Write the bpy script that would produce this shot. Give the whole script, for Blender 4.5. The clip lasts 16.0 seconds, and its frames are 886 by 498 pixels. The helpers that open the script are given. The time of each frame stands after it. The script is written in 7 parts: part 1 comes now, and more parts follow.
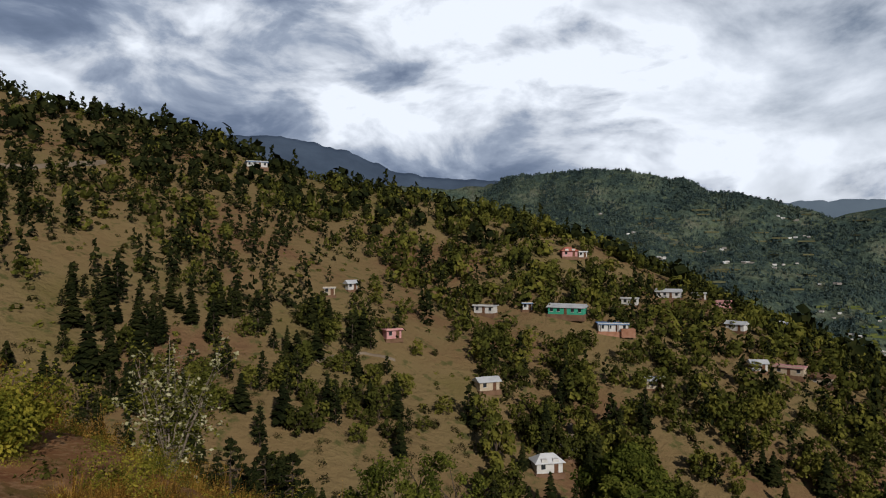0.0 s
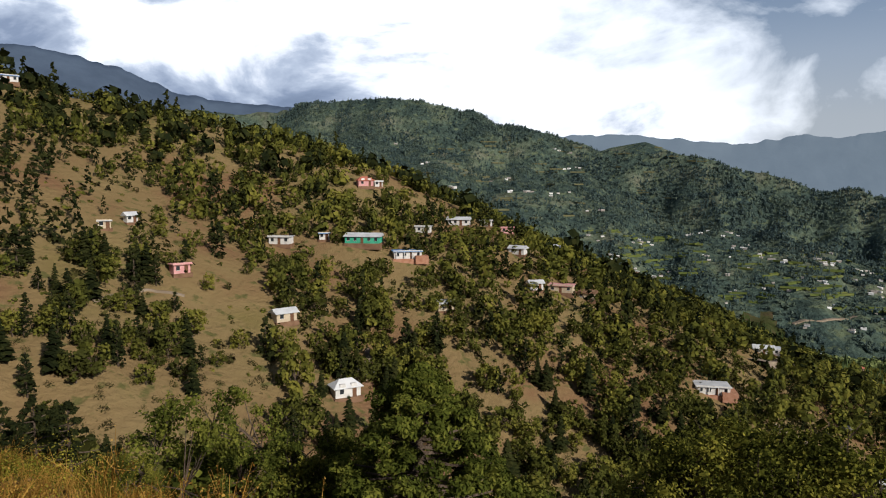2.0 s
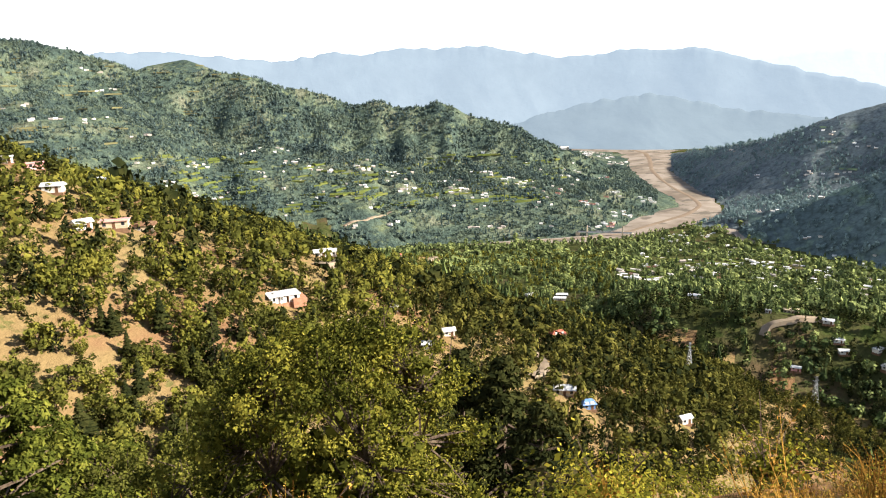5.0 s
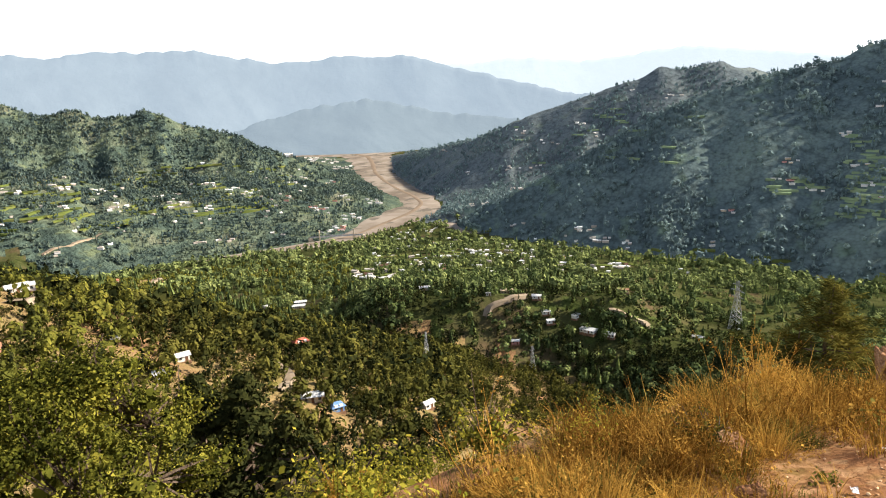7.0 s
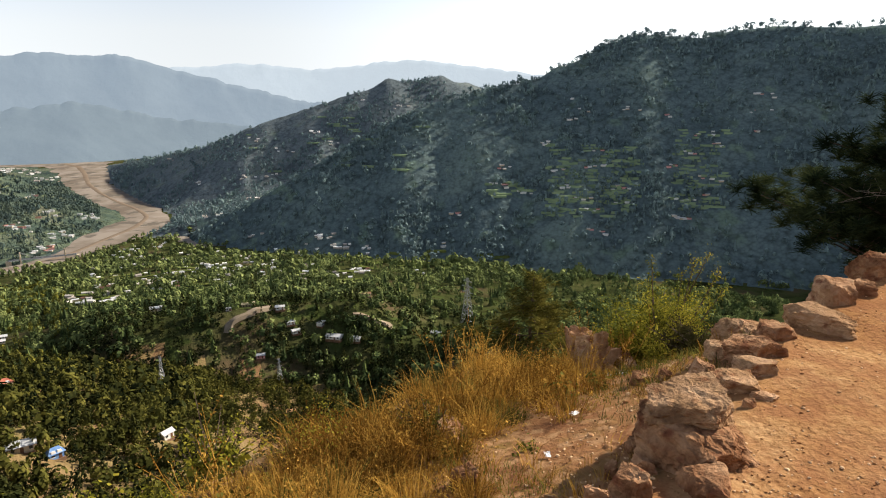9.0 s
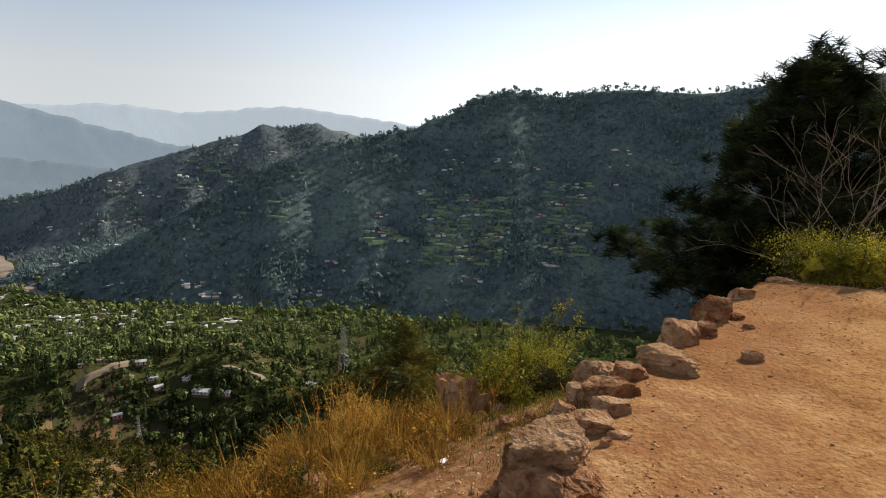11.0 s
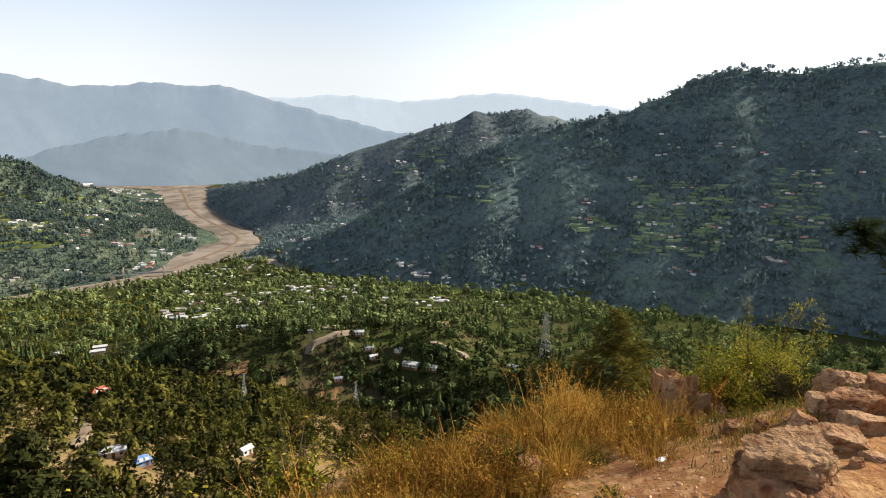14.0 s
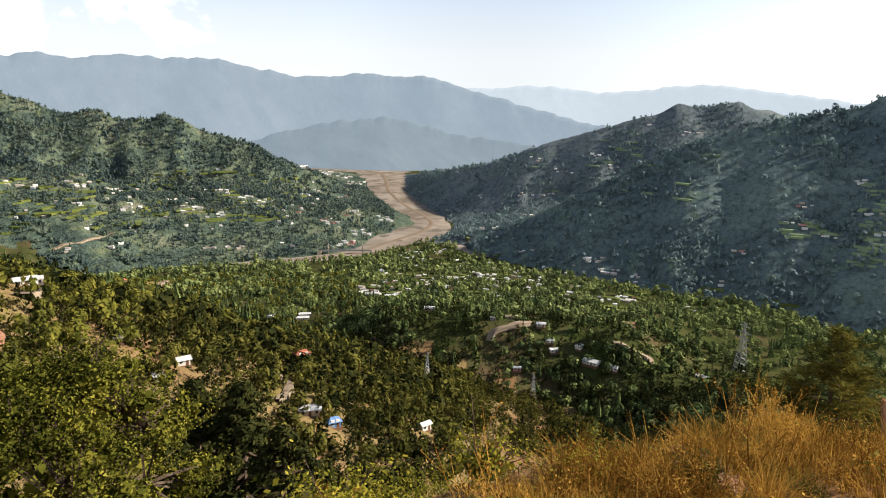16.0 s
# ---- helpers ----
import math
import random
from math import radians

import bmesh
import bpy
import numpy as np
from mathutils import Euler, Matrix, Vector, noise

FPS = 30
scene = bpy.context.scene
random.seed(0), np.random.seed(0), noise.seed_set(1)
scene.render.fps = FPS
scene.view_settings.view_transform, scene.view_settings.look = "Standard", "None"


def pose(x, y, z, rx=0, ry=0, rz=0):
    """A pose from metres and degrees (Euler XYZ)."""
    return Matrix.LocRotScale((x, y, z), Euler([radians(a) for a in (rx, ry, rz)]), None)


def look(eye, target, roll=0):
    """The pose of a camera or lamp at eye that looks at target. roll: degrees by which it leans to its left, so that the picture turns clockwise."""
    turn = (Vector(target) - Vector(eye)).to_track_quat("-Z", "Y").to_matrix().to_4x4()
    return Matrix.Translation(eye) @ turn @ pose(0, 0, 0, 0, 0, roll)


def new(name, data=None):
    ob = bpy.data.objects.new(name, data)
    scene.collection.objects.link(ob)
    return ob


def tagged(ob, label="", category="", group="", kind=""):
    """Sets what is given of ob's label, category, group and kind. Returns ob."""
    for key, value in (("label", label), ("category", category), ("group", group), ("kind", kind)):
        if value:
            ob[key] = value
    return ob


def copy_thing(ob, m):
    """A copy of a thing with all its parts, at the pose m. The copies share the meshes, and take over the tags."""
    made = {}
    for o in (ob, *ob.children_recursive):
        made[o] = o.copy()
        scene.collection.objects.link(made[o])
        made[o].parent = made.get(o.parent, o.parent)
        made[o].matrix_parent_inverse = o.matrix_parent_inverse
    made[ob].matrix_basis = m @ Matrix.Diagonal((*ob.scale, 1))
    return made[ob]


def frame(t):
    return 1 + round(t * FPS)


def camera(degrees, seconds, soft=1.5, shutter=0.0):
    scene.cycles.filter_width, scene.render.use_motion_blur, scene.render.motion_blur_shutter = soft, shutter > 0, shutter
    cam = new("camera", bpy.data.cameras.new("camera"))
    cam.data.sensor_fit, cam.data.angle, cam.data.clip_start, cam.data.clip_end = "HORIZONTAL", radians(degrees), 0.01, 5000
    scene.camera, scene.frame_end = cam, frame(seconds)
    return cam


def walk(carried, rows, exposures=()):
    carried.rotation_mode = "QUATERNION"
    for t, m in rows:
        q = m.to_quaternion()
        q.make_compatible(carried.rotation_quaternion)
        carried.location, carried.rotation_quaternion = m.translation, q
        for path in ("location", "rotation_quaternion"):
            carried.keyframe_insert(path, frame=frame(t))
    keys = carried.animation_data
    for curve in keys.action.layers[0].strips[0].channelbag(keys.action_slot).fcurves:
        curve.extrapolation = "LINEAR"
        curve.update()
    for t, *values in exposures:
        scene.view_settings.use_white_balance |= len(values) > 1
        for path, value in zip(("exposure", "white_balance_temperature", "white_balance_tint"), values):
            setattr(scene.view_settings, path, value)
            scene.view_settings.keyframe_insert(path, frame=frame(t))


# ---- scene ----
# ---------------------------------------------------------------- camera
cam = camera(66.36, 16.0, soft=1.1)
ARM = 0.32  # the camera is held this far in front of a body that turns on the spot
ROWS = [
    (0.0, 0.0, 0.0, -0.0),
    (0.5, -5.2, -0.87, 0.84),
    (1.0, -7.91, -1.98, 0.46),
    (1.5, -12.51, -3.87, 0.37),
    (2.0, -17.04, -5.92, -0.19),
    (2.5, -22.54, -7.46, -0.17),
    (3.0, -29.76, -8.25, 0.1),
    (3.5, -36.42, -9.09, 0.42),
    (4.0, -41.03, -10.28, 0.99),
    (4.5, -45.82, -11.36, 0.55),
    (5.0, -53.58, -13.11, 1.84),
    (5.2, -56.94, -14.05, 2.65),
    (7.5, -81.95, -13.57, 1.14),
    (8.0, -88.29, -14.61, 0.15),
    (8.5, -93.29, -13.83, 0.15),
    (9.0, -98.26, -13.24, 0.36),
    (9.5, -103.01, -12.4, -0.7),
    (10.0, -107.19, -9.87, -1.62),
    (10.2, -108.19, -9.47, -1.62),
    (12.3, -107.4, -7.91, -0.67),
    (12.5, -105.57, -8.47, -0.27),
    (13.0, -100.4, -9.35, -0.24),
    (13.5, -94.99, -9.78, -0.28),
    (14.0, -91.15, -10.62, -0.52),
    (14.5, -86.62, -10.95, -0.48),
    (15.0, -82.67, -11.35, -0.76),
    (15.5, -78.95, -11.96, -1.01),
    (16.0, -74.98, -11.61, -1.35),
]


def held(yaw, pitch, roll):
    a = radians(-yaw)
    return pose(ARM * math.sin(a), ARM * math.cos(a), 0.0, 90 + pitch, roll, yaw)


EXPOSURES = [(0.0, -0.72, 5850, 10), (1.0, -0.68, 5890, 10), (1.5, -0.36, 5910, 10), (2.0, -0.03, 5930, 10), (2.5, 0.45, 5950, 10), (3.5, 0.94, 6050, 10), (5.0, 1.68, 6350, 10), (7.5, 1.50, 6500, 10), (8.5, 1.42, 6500, 10), (9.0, 1.05, 6500, 10), (9.5, 1.09, 6500, 10), (10.0, 0.59, 6500, 10), (12.5, 0.79, 6500, 10), (13.0, 0.83, 6500, 10), (13.5, 0.91, 6500, 10), (14.0, 1.09, 6500, 10), (14.5, 1.04, 6500, 10), (15.0, 1.10, 6500, 10), (16.0, 1.12, 6500, 10)]
walk(cam, [(t, held(yaw, pitch, roll)) for t, yaw, pitch, roll in ROWS], EXPOSURES)

# ---------------------------------------------------------------- sky and sun
SUN_AZ, SUN_EL = 156.0, 29.0  # degrees clockwise from +y, degrees up


def node_tools(tree):
    def add(kind, **sets):
        n = tree.nodes.new(kind)
        for key, value in sets.items():
            if key in n.inputs:
                n.inputs[key].default_value = value
            else:
                setattr(n, key, value)
        return n

    def link(a, b):
        tree.links.new(a, b)
    return add, link


def math_node(add, link, op, a, b=None, clamp=False):
    n = add("ShaderNodeMath", operation=op, use_clamp=clamp)
    for i, v in enumerate((a, b)):
        if v is None:
            continue
        if isinstance(v, (int, float)):
            n.inputs[i].default_value = v
        else:
            link(v, n.inputs[i])
    return n.outputs[0]


def ramp(add, link, fac, stops, interpolation="LINEAR"):
    n = add("ShaderNodeValToRGB")
    n.color_ramp.interpolation = interpolation
    el = n.color_ramp.elements
    while len(el) < len(stops):
        el.new(0.5)
    for e, (p, c) in zip(el, stops):
        e.position = p
        e.color = (*c, 1) if len(c) == 3 else c
    link(fac, n.inputs[0])
    return n.outputs[0]


def grey(v):
    return (v, v, v)


def build_world():
    world = bpy.data.worlds.new("sky")
    scene.world = world
    world.use_nodes = True
    tree = world.node_tree
    tree.nodes.clear()
    add, link = node_tools(tree)
    out = add("ShaderNodeOutputWorld")
    sky = add("ShaderNodeTexSky")
    sky.sky_type, sky.sun_disc = "NISHITA", False
    sky.sun_elevation, sky.sun_rotation = radians(SUN_EL), radians(SUN_AZ)
    sky.air_density, sky.dust_density, sky.ozone_density, sky.altitude = 1.0, 3.0, 1.0, 1200
    clear = add("ShaderNodeBackground", Strength=0.05)
    link(sky.outputs[0], clear.inputs[0])
    # heaped clouds: a noise over the view direction, flattened
    co = add("ShaderNodeTexCoord")
    sep = add("ShaderNodeSeparateXYZ")
    link(co.outputs["Generated"], sep.inputs[0])
    squash = add("ShaderNodeVectorMath", operation="MULTIPLY")
    squash.inputs[1].default_value = (1.0, 1.0, 2.1)
    link(co.outputs["Generated"], squash.inputs[0])
    big = add("ShaderNodeTexNoise", Scale=4.2, Detail=8.0, Roughness=0.55, Distortion=0.35)
    link(squash.outputs[0], big.inputs["Vector"])
    # the bank covers the north-west; the sky clears towards the valley's mouth
    bank = math_node(add, link, "ADD", math_node(add, link, "MULTIPLY", sep.outputs[1], 0.47),
                     math_node(add, link, "MULTIPLY", sep.outputs[0], -0.46))
    bank = math_node(add, link, "MINIMUM", bank, 0.4)
    cover = math_node(add, link, "ADD", big.outputs[0], bank)
    mask = ramp(add, link, cover, [(0.48, grey(0)), (0.60, grey(0.45)), (0.78, grey(1))])
    mask = math_node(add, link, "MULTIPLY", mask, ramp(add, link, sep.outputs[2], [(0.36, grey(1)), (0.52, grey(0.1))]))  # thinned out overhead, above the view, to weaken the fill light
    shift = add("ShaderNodeVectorMath", operation="ADD")
    shift.inputs[1].default_value = (CLOUD_SHIFT)
    link(squash.outputs[0], shift.inputs[0])
    shade_noise = add("ShaderNodeTexNoise", Scale=5.2, Detail=9.0, Roughness=0.56, Distortion=0.3)
    link(shift.outputs[0], shade_noise.inputs["Vector"])
    aim = add("ShaderNodeVectorMath", operation="DOT_PRODUCT")
    aim.inputs[1].default_value = (0.30, 0.89, 0.34)  # where the bank is thinnest and brightest
    link(co.outputs["Generated"], aim.inputs[0])
    thin = ramp(add, link, aim.outputs["Value"], [(0.87, grey(0)), (0.98, grey(1))])
    edge = ramp(add, link, cover, [(0.56, grey(0.25)), (0.84, grey(0))])  # thin cloud is bright
    tone_at = math_node(add, link, "ADD", shade_noise.outputs[0], math_node(add, link, "MULTIPLY", thin, 0.19))
    tone_at = math_node(add, link, "ADD", tone_at, edge)
    base = ramp(add, link, sep.outputs[2], [(0.07, grey(0.13)), (0.20, grey(0))])  # grey cloud bases low over the hills
    in_bank = math_node(add, link, "MULTIPLY", bank, 4.0, clamp=True)
    tone_at = math_node(add, link, "SUBTRACT", tone_at, math_node(add, link, "MULTIPLY", base, in_bank))
    tone = ramp(add, link, tone_at, [(0.30, (0.26, 0.33, 0.46)), (0.42, (0.42, 0.50, 0.66)), (0.51, (0.80, 0.88, 1.02)), (0.57, (1.40, 1.42, 1.46)), (0.66, (2.15, 2.14, 2.12))])
    cloud = add("ShaderNodeBackground", Strength=0.71)
    link(tone, cloud.inputs[0])
    # milky haze near the horizon
    haze = add("ShaderNodeBackground")
    glow = add("ShaderNodeVectorMath", operation="DOT_PRODUCT")
    glow.inputs[1].default_value = (math.sin(radians(SUN_AZ)), math.cos(radians(SUN_AZ)), 0.0)
    link(co.outputs["Generated"], glow.inputs[0])
    link(ramp(add, link, glow.outputs["Value"], [(0.0, grey(0.58)), (0.3, grey(0.44)), (0.62, grey(0.72)), (0.92, grey(1.1))], "B_SPLINE"), haze.inputs["Strength"])
    link(ramp(add, link, sep.outputs[2], [(0.08, (0.88, 0.92, 0.95)), (0.30, (0.50, 0.70, 1.0))]), haze.inputs[0])
    hz = ramp(add, link, sep.outputs[2], [(0.0, grey(0.95)), (0.16, grey(0.75)), (0.28, grey(0.35)), (0.42, grey(0.0))])
    low = add("ShaderNodeMixShader")
    link(hz, low.inputs[0])
    link(clear.outputs[0], low.inputs[1])
    link(haze.outputs[0], low.inputs[2])
    mix = add("ShaderNodeMixShader")
    link(mask, mix.inputs[0])
    link(low.outputs[0], mix.inputs[1])
    link(cloud.outputs[0], mix.inputs[2])
    link(mix.outputs[0], out.inputs[0])


CLOUD_SHIFT = (3.7, 1.2, 5.0)
build_world()
sun = new("sun", bpy.data.lights.new("sun", "SUN"))
sun.data.energy, sun.data.angle, sun.data.color = 5.0, radians(0.6), (1.0, 0.885, 0.73)
sa, se = radians(SUN_AZ), radians(SUN_EL)
sun.matrix_world = look((100 * math.sin(sa) * math.cos(se), 100 * math.cos(sa) * math.cos(se), 100 * math.sin(se)), (0, 0, 0))


# ---------------------------------------------------------------- land form
def place(az, el, d):
    """A point by its bearing (clockwise from +y), its angle above the eye's level and its distance over the ground."""
    a = radians(az)
    return d * math.sin(a), d * math.cos(a), d * math.tan(radians(el))


def lattice(ix, iy, seed):
    h = (ix.astype(np.int64) * 374761393 + iy.astype(np.int64) * 668265263 + seed * 974634777) & 0xFFFFFFFF
    h = ((h ^ (h >> 13)) * 1274126177) & 0xFFFFFFFF
    return ((h ^ (h >> 16)) & 0xFFFF) / 65535.0


def vnoise(x, y, seed=0):
    ix, iy = np.floor(x), np.floor(y)
    fx, fy = x - ix, y - iy
    fx, fy = fx * fx * (3 - 2 * fx), fy * fy * (3 - 2 * fy)
    a, b = lattice(ix, iy, seed), lattice(ix + 1, iy, seed)
    c, d = lattice(ix, iy + 1, seed), lattice(ix + 1, iy + 1, seed)
    return (a + (b - a) * fx) * (1 - fy) + (c + (d - c) * fx) * fy


def fbm(x, y, seed=0, octaves=4):
    total, amp = 0.0, 0.5
    for k in range(octaves):
        total = total + amp * (vnoise(x * 2 ** k, y * 2 ** k, seed + k) * 2 - 1)
        amp *= 0.5
    return total


# crest lines: bearing, angle, distance
SPUR = [(-75, 14, 420), (-48, 13, 390), (-33.2, 11.1, 360), (-23.6, 9.4, 345), (-20.3, 8.5, 340), (-17.0, 6.6, 335), (-8.7, 5.3, 320), (-2.1, 4.1, 310), (3.6, 3.0, 300),
        (9.3, 0.9, 290), (15.2, -2.0, 280), (19.1, -3.3, 295), (23.3, -5.3, 330), (28.3, -7.4, 400), (33.0, -8.8, 500), (40.3, -11.5, 650), (46.1, -13.2, 800), (52.0, -13.8, 950)]
NORTH_HILL = [(-20, 4.5, 2900), (3.6, 5.5, 2600), (6.9, 6.35, 2500), (10.2, 6.45, 2450), (13.0, 6.85, 2400), (16.0, 6.35, 2360), (19.6, 5.5, 2300), (22.0, 4.5, 2270), (24.5, 4.2, 2240), (27.4, 3.3, 2210), (30.8, 2.4, 2160),
              (34.6, 2.2, 2120), (37.7, 2.0, 2060), (40.0, 1.1, 2030), (42.6, 0.35, 2010), (44.7, -0.25, 2000), (46.2, -0.75, 1990), (48.1, -0.6, 1975), (50.1, -1.15, 1960), (52.9, -0.9, 1950), (55.7, -1.8, 1950), (57.5, -2.4, 1950), (59.2, -2.8, 1950), (61.3, -4.0, 1955), (63.6, -5.0, 1960), (65.9, -5.95, 1975), (68.1, -7.1, 1990)]
NORTH_KNOLL = [(31.0, 2.6, 2900), (33.4, 3.0, 2900), (36.0, 2.0, 2900)]
SOUTH_MOUNTAIN = [(75.6, -12.2, 1400), (76.7, -11.85, 1410), (80.5, -9.65, 1420), (87.2, -6.4, 1440), (91.9, -3.65, 1460), (96.6, -1.3, 1500), (101.2, -0.1, 1540), (103.9, 0.4, 1560), (105.6, 0.85, 1590), (107.7, 1.75, 1620), (110.2, 2.6, 1650), (111.8, 3.65, 1680), (113.7, 4.2, 1690),
                  (115.7, 3.95, 1700), (118.3, 3.9, 1715), (120.4, 4.15, 1720), (123.1, 4.4, 1720), (130.3, 4.2, 1720), (135.0, 5.1, 1770), (160.0, 5.5, 2000)]
EAST_RIDGE = [(71.9, -5.5, 3150), (74.3, -4.7, 2500), (77.9, -3.85, 2150), (80.7, -3.2, 2080), (84.4, -2.2, 2040), (88.1, -1.1, 2040), (91.4, 0.0, 2060), (93.8, 0.8, 2080), (95.6, 0.8, 2100), (98.2, 1.1, 2120), (99.8, 0.6, 2140), (102.5, 0.0, 2180), (115.0, -0.5, 2300)]
RIVER = [(44.0, 0, 1480), (49.0, 0, 1243), (54.0, 0, 1250), (59.3, 0, 1280), (64.4, 0, 1315), (67.5, 0, 1345), (69.2, 0, 1400), (71.2, 0, 1490), (73.3, 0, 1590), (74.4, 0, 1720), (73.6, 0, 1850), (72.3, 0, 2000), (71.2, 0, 2200), (70.5, 0, 2450), (70.3, 0, 2770), (70.0, 0, 3050), (69.0, 0, 3200)]
RIVER_HALF = [24, 20, 20, 22, 24, 26, 34, 58, 72, 48, 46, 56, 62, 70, 80, 95, 110]
FAR_REACH = [(62.0, 0, 3330), (66.3, 0, 3230), (69.4, 0, 3180), (72.0, 0, 3120)]
FAR_HALF = [60, 65, 80, 90]
BROOK = [(75.4, 0, 1490), (77.0, 0, 1405), (78.9, 0, 1335)]
WATER_Z = -290.0


def crest(line, fall, x, y):
    """Height under a ridge along a crest line that falls away by the given profile (distances, drops)."""
    pts = np.array([place(*p) for p in line])
    best = np.full(x.shape, -1e9)
    for a, b in zip(pts[:-1], pts[1:]):
        ex, ey = b[0] - a[0], b[1] - a[1]
        k = np.clip(((x - a[0]) * ex + (y - a[1]) * ey) / (ex * ex + ey * ey), 0, 1)
        dist = np.hypot(x - a[0] - k * ex, y - a[1] - k * ey)
        best = np.maximum(best, a[2] + k * (b[2] - a[2]) - np.interp(np.sqrt(dist * dist + 36) - 6, *fall))
    return best


def line_distance(line, x, y):
    pts = np.array([place(*p)[:2] for p in line])
    best = np.full(x.shape, 1e9)
    for a, b in zip(pts[:-1], pts[1:]):
        ex, ey = b[0] - a[0], b[1] - a[1]
        k = np.clip(((x - a[0]) * ex + (y - a[1]) * ey) / (ex * ex + ey * ey), 0, 1)
        best = np.minimum(best, np.hypot(x - a[0] - k * ex, y - a[1] - k * ey))
    return best


def line_gap(line, halves, x, y):
    """Distance to the bank of a bed along a line, below nought within it."""
    pts = np.array([place(*p)[:2] for p in line])
    best = np.full(x.shape, 1e9)
    for a, b, h0, h1 in zip(pts[:-1], pts[1:], halves[:-1], halves[1:]):
        ex, ey = b[0] - a[0], b[1] - a[1]
        k = np.clip(((x - a[0]) * ex + (y - a[1]) * ey) / (ex * ex + ey * ey), 0, 1)
        best = np.minimum(best, np.hypot(x - a[0] - k * ex, y - a[1] - k * ey) - h0 - k * (h1 - h0))
    return best


def bed_gap(x, y):
    return np.minimum(line_gap(RIVER, RIVER_HALF, x, y), line_gap(FAR_REACH, FAR_HALF, x, y))


def edge_uv(x, y):
    """Across the track's outer edge (outwards) and along it (ahead)."""
    s = x * 0.733 - y * 0.68
    return x * 0.68 + y * 0.733 + 0.21 * np.clip(s - 4.8, 0, 8), s


def own_hill(x, y):
    u, s = edge_uv(x, y)
    z = np.interp(u, [-400, -60, -6.5, -4.6, 0.75, 1.0, 3.2, 6.0, 40, 300], [120, 26, -1.1, -1.6, -1.6, -1.66, -2.2, -4.4, -33.5, -245])
    z = z - np.interp(s, [9.4, 10.6, 14, 40, 400], [0, 0.2, 1.9, 17, 230])  # the hill turns away past the bend
    z = z - np.interp(s, [2.5, 5, 6, 8, 40, 400], [0, 0.3, 0.7, 2.4, 12, 60]) * np.clip((u - 0.9) / 1.2, 0, 1)
    rough = np.clip((u - 0.9) / 2.0, 0, 1)
    z = z + rough * 0.22 * fbm(x * 0.9, y * 0.9, 3) + np.clip((u - 5) / 20, 0, 1) * 2.0 * fbm(x * 0.07, y * 0.07, 5)
    return z + 0.025 * fbm(x * 2.2, y * 2.2, 9) * np.clip(8 - np.abs(u), 0, 1)


def valley(x, y):
    d = np.hypot(x, y)
    az = np.degrees(np.arctan2(x, y))
    z = -150 - 0.140 * (d - 300) + 9 * fbm(x / 160, y / 160, 11)
    kx, ky, _ = place(85, 0, 600)
    z = z + 46 * np.exp(-(((x - kx) / 75) ** 2 + ((y - ky) / 75) ** 2))
    kx, ky, _ = place(62, 0, 620)
    z = z - 22 * np.exp(-(((x - kx) / 60) ** 2 + ((y - ky) / 130) ** 2))
    # the knoll: a steep wooded face towards the track and a nearly level top
    w = np.clip((az - 66) / 5, 0, 1) * np.clip((98 - az) / 8, 0, 1)
    w = w * w * (3 - 2 * w) * np.clip((d - 290) / 60, 0, 1) * np.clip((880 - d) / 140, 0, 1)
    bulge = 14 * fbm(x / 90, y / 90, 15)
    knoll = np.interp(d + 1.6 * bulge, [300, 340, 390, 460, 520, 640, 760, 900], [-150, -170, -196, -145, -154, -188, -214, -234]) + 0.4 * bulge
    z = z * (1 - w) + knoll * w
    rim = np.interp(az, [-180, 30, 49, 54, 59.3, 64.4, 68, 71, 74, 76, 80, 90, 99, 110, 121, 140, 180], [700, 900, 1195, 1210, 1240, 1275, 1305, 1400, 1480, 1430, 1250, 1000, 910, 850, 780, 650, 600]) + 18 * fbm(x / 60, y / 60, 13)
    z = np.where(d < rim, np.maximum(z, WATER_Z + 3 + 2 * fbm(x / 50, y / 50, 17)), z)
    z = z - np.clip((d - rim) / 45, 0, 1) ** 1.2 * 150
    return np.maximum(z, WATER_Z)


RIVER_MID = [(1350, 68.0), (1490, 71.2), (1590, 73.3), (1720, 74.4), (1850, 73.6), (2000, 72.3), (2200, 71.2), (2450, 70.5), (2770, 70.3), (3150, 69.6)]


def east_bank(x, y, height):
    """The ridge down the valley rises straight from the river's right bank."""
    d, a = np.hypot(x, y), np.degrees(np.arctan2(x, y))
    mid = np.interp(d, *zip(*RIVER_MID))
    rise = WATER_Z + 0.6 * bed_gap(x, y)
    height = np.maximum(height, WATER_Z + np.interp(line_distance(RIVER, x, y), [60, 420], [0, 95]) * np.interp(d, [1900, 2200], [1, 0]))
    return np.where((a > mid) & (d > 1470), np.minimum(height, rise), WATER_Z - 20)


def west_bank(x, y):
    """Terraces that climb from the river's far and left bank to the foot of the hill."""
    d, a = np.hypot(x, y), np.degrees(np.arctan2(x, y))
    beyond = (d > np.interp(a, [44, 49, 54, 59.3, 64.4, 67.5, 69.2, 71.2, 73.3, 74.4], [1480, 1243, 1250, 1280, 1315, 1345, 1400, 1490, 1590, 1720])) & (a < np.interp(d, *zip(*RIVER_MID)))
    rise = np.interp(bed_gap(x, y), [0, 12, 400], [0, 5, 95]) * np.interp(d, [2200, 2500], [1.0, 0.15])
    return np.where(beyond & (a > 30), WATER_Z + rise + 4 * fbm(x / 70, y / 70, 41), WATER_Z - 20)


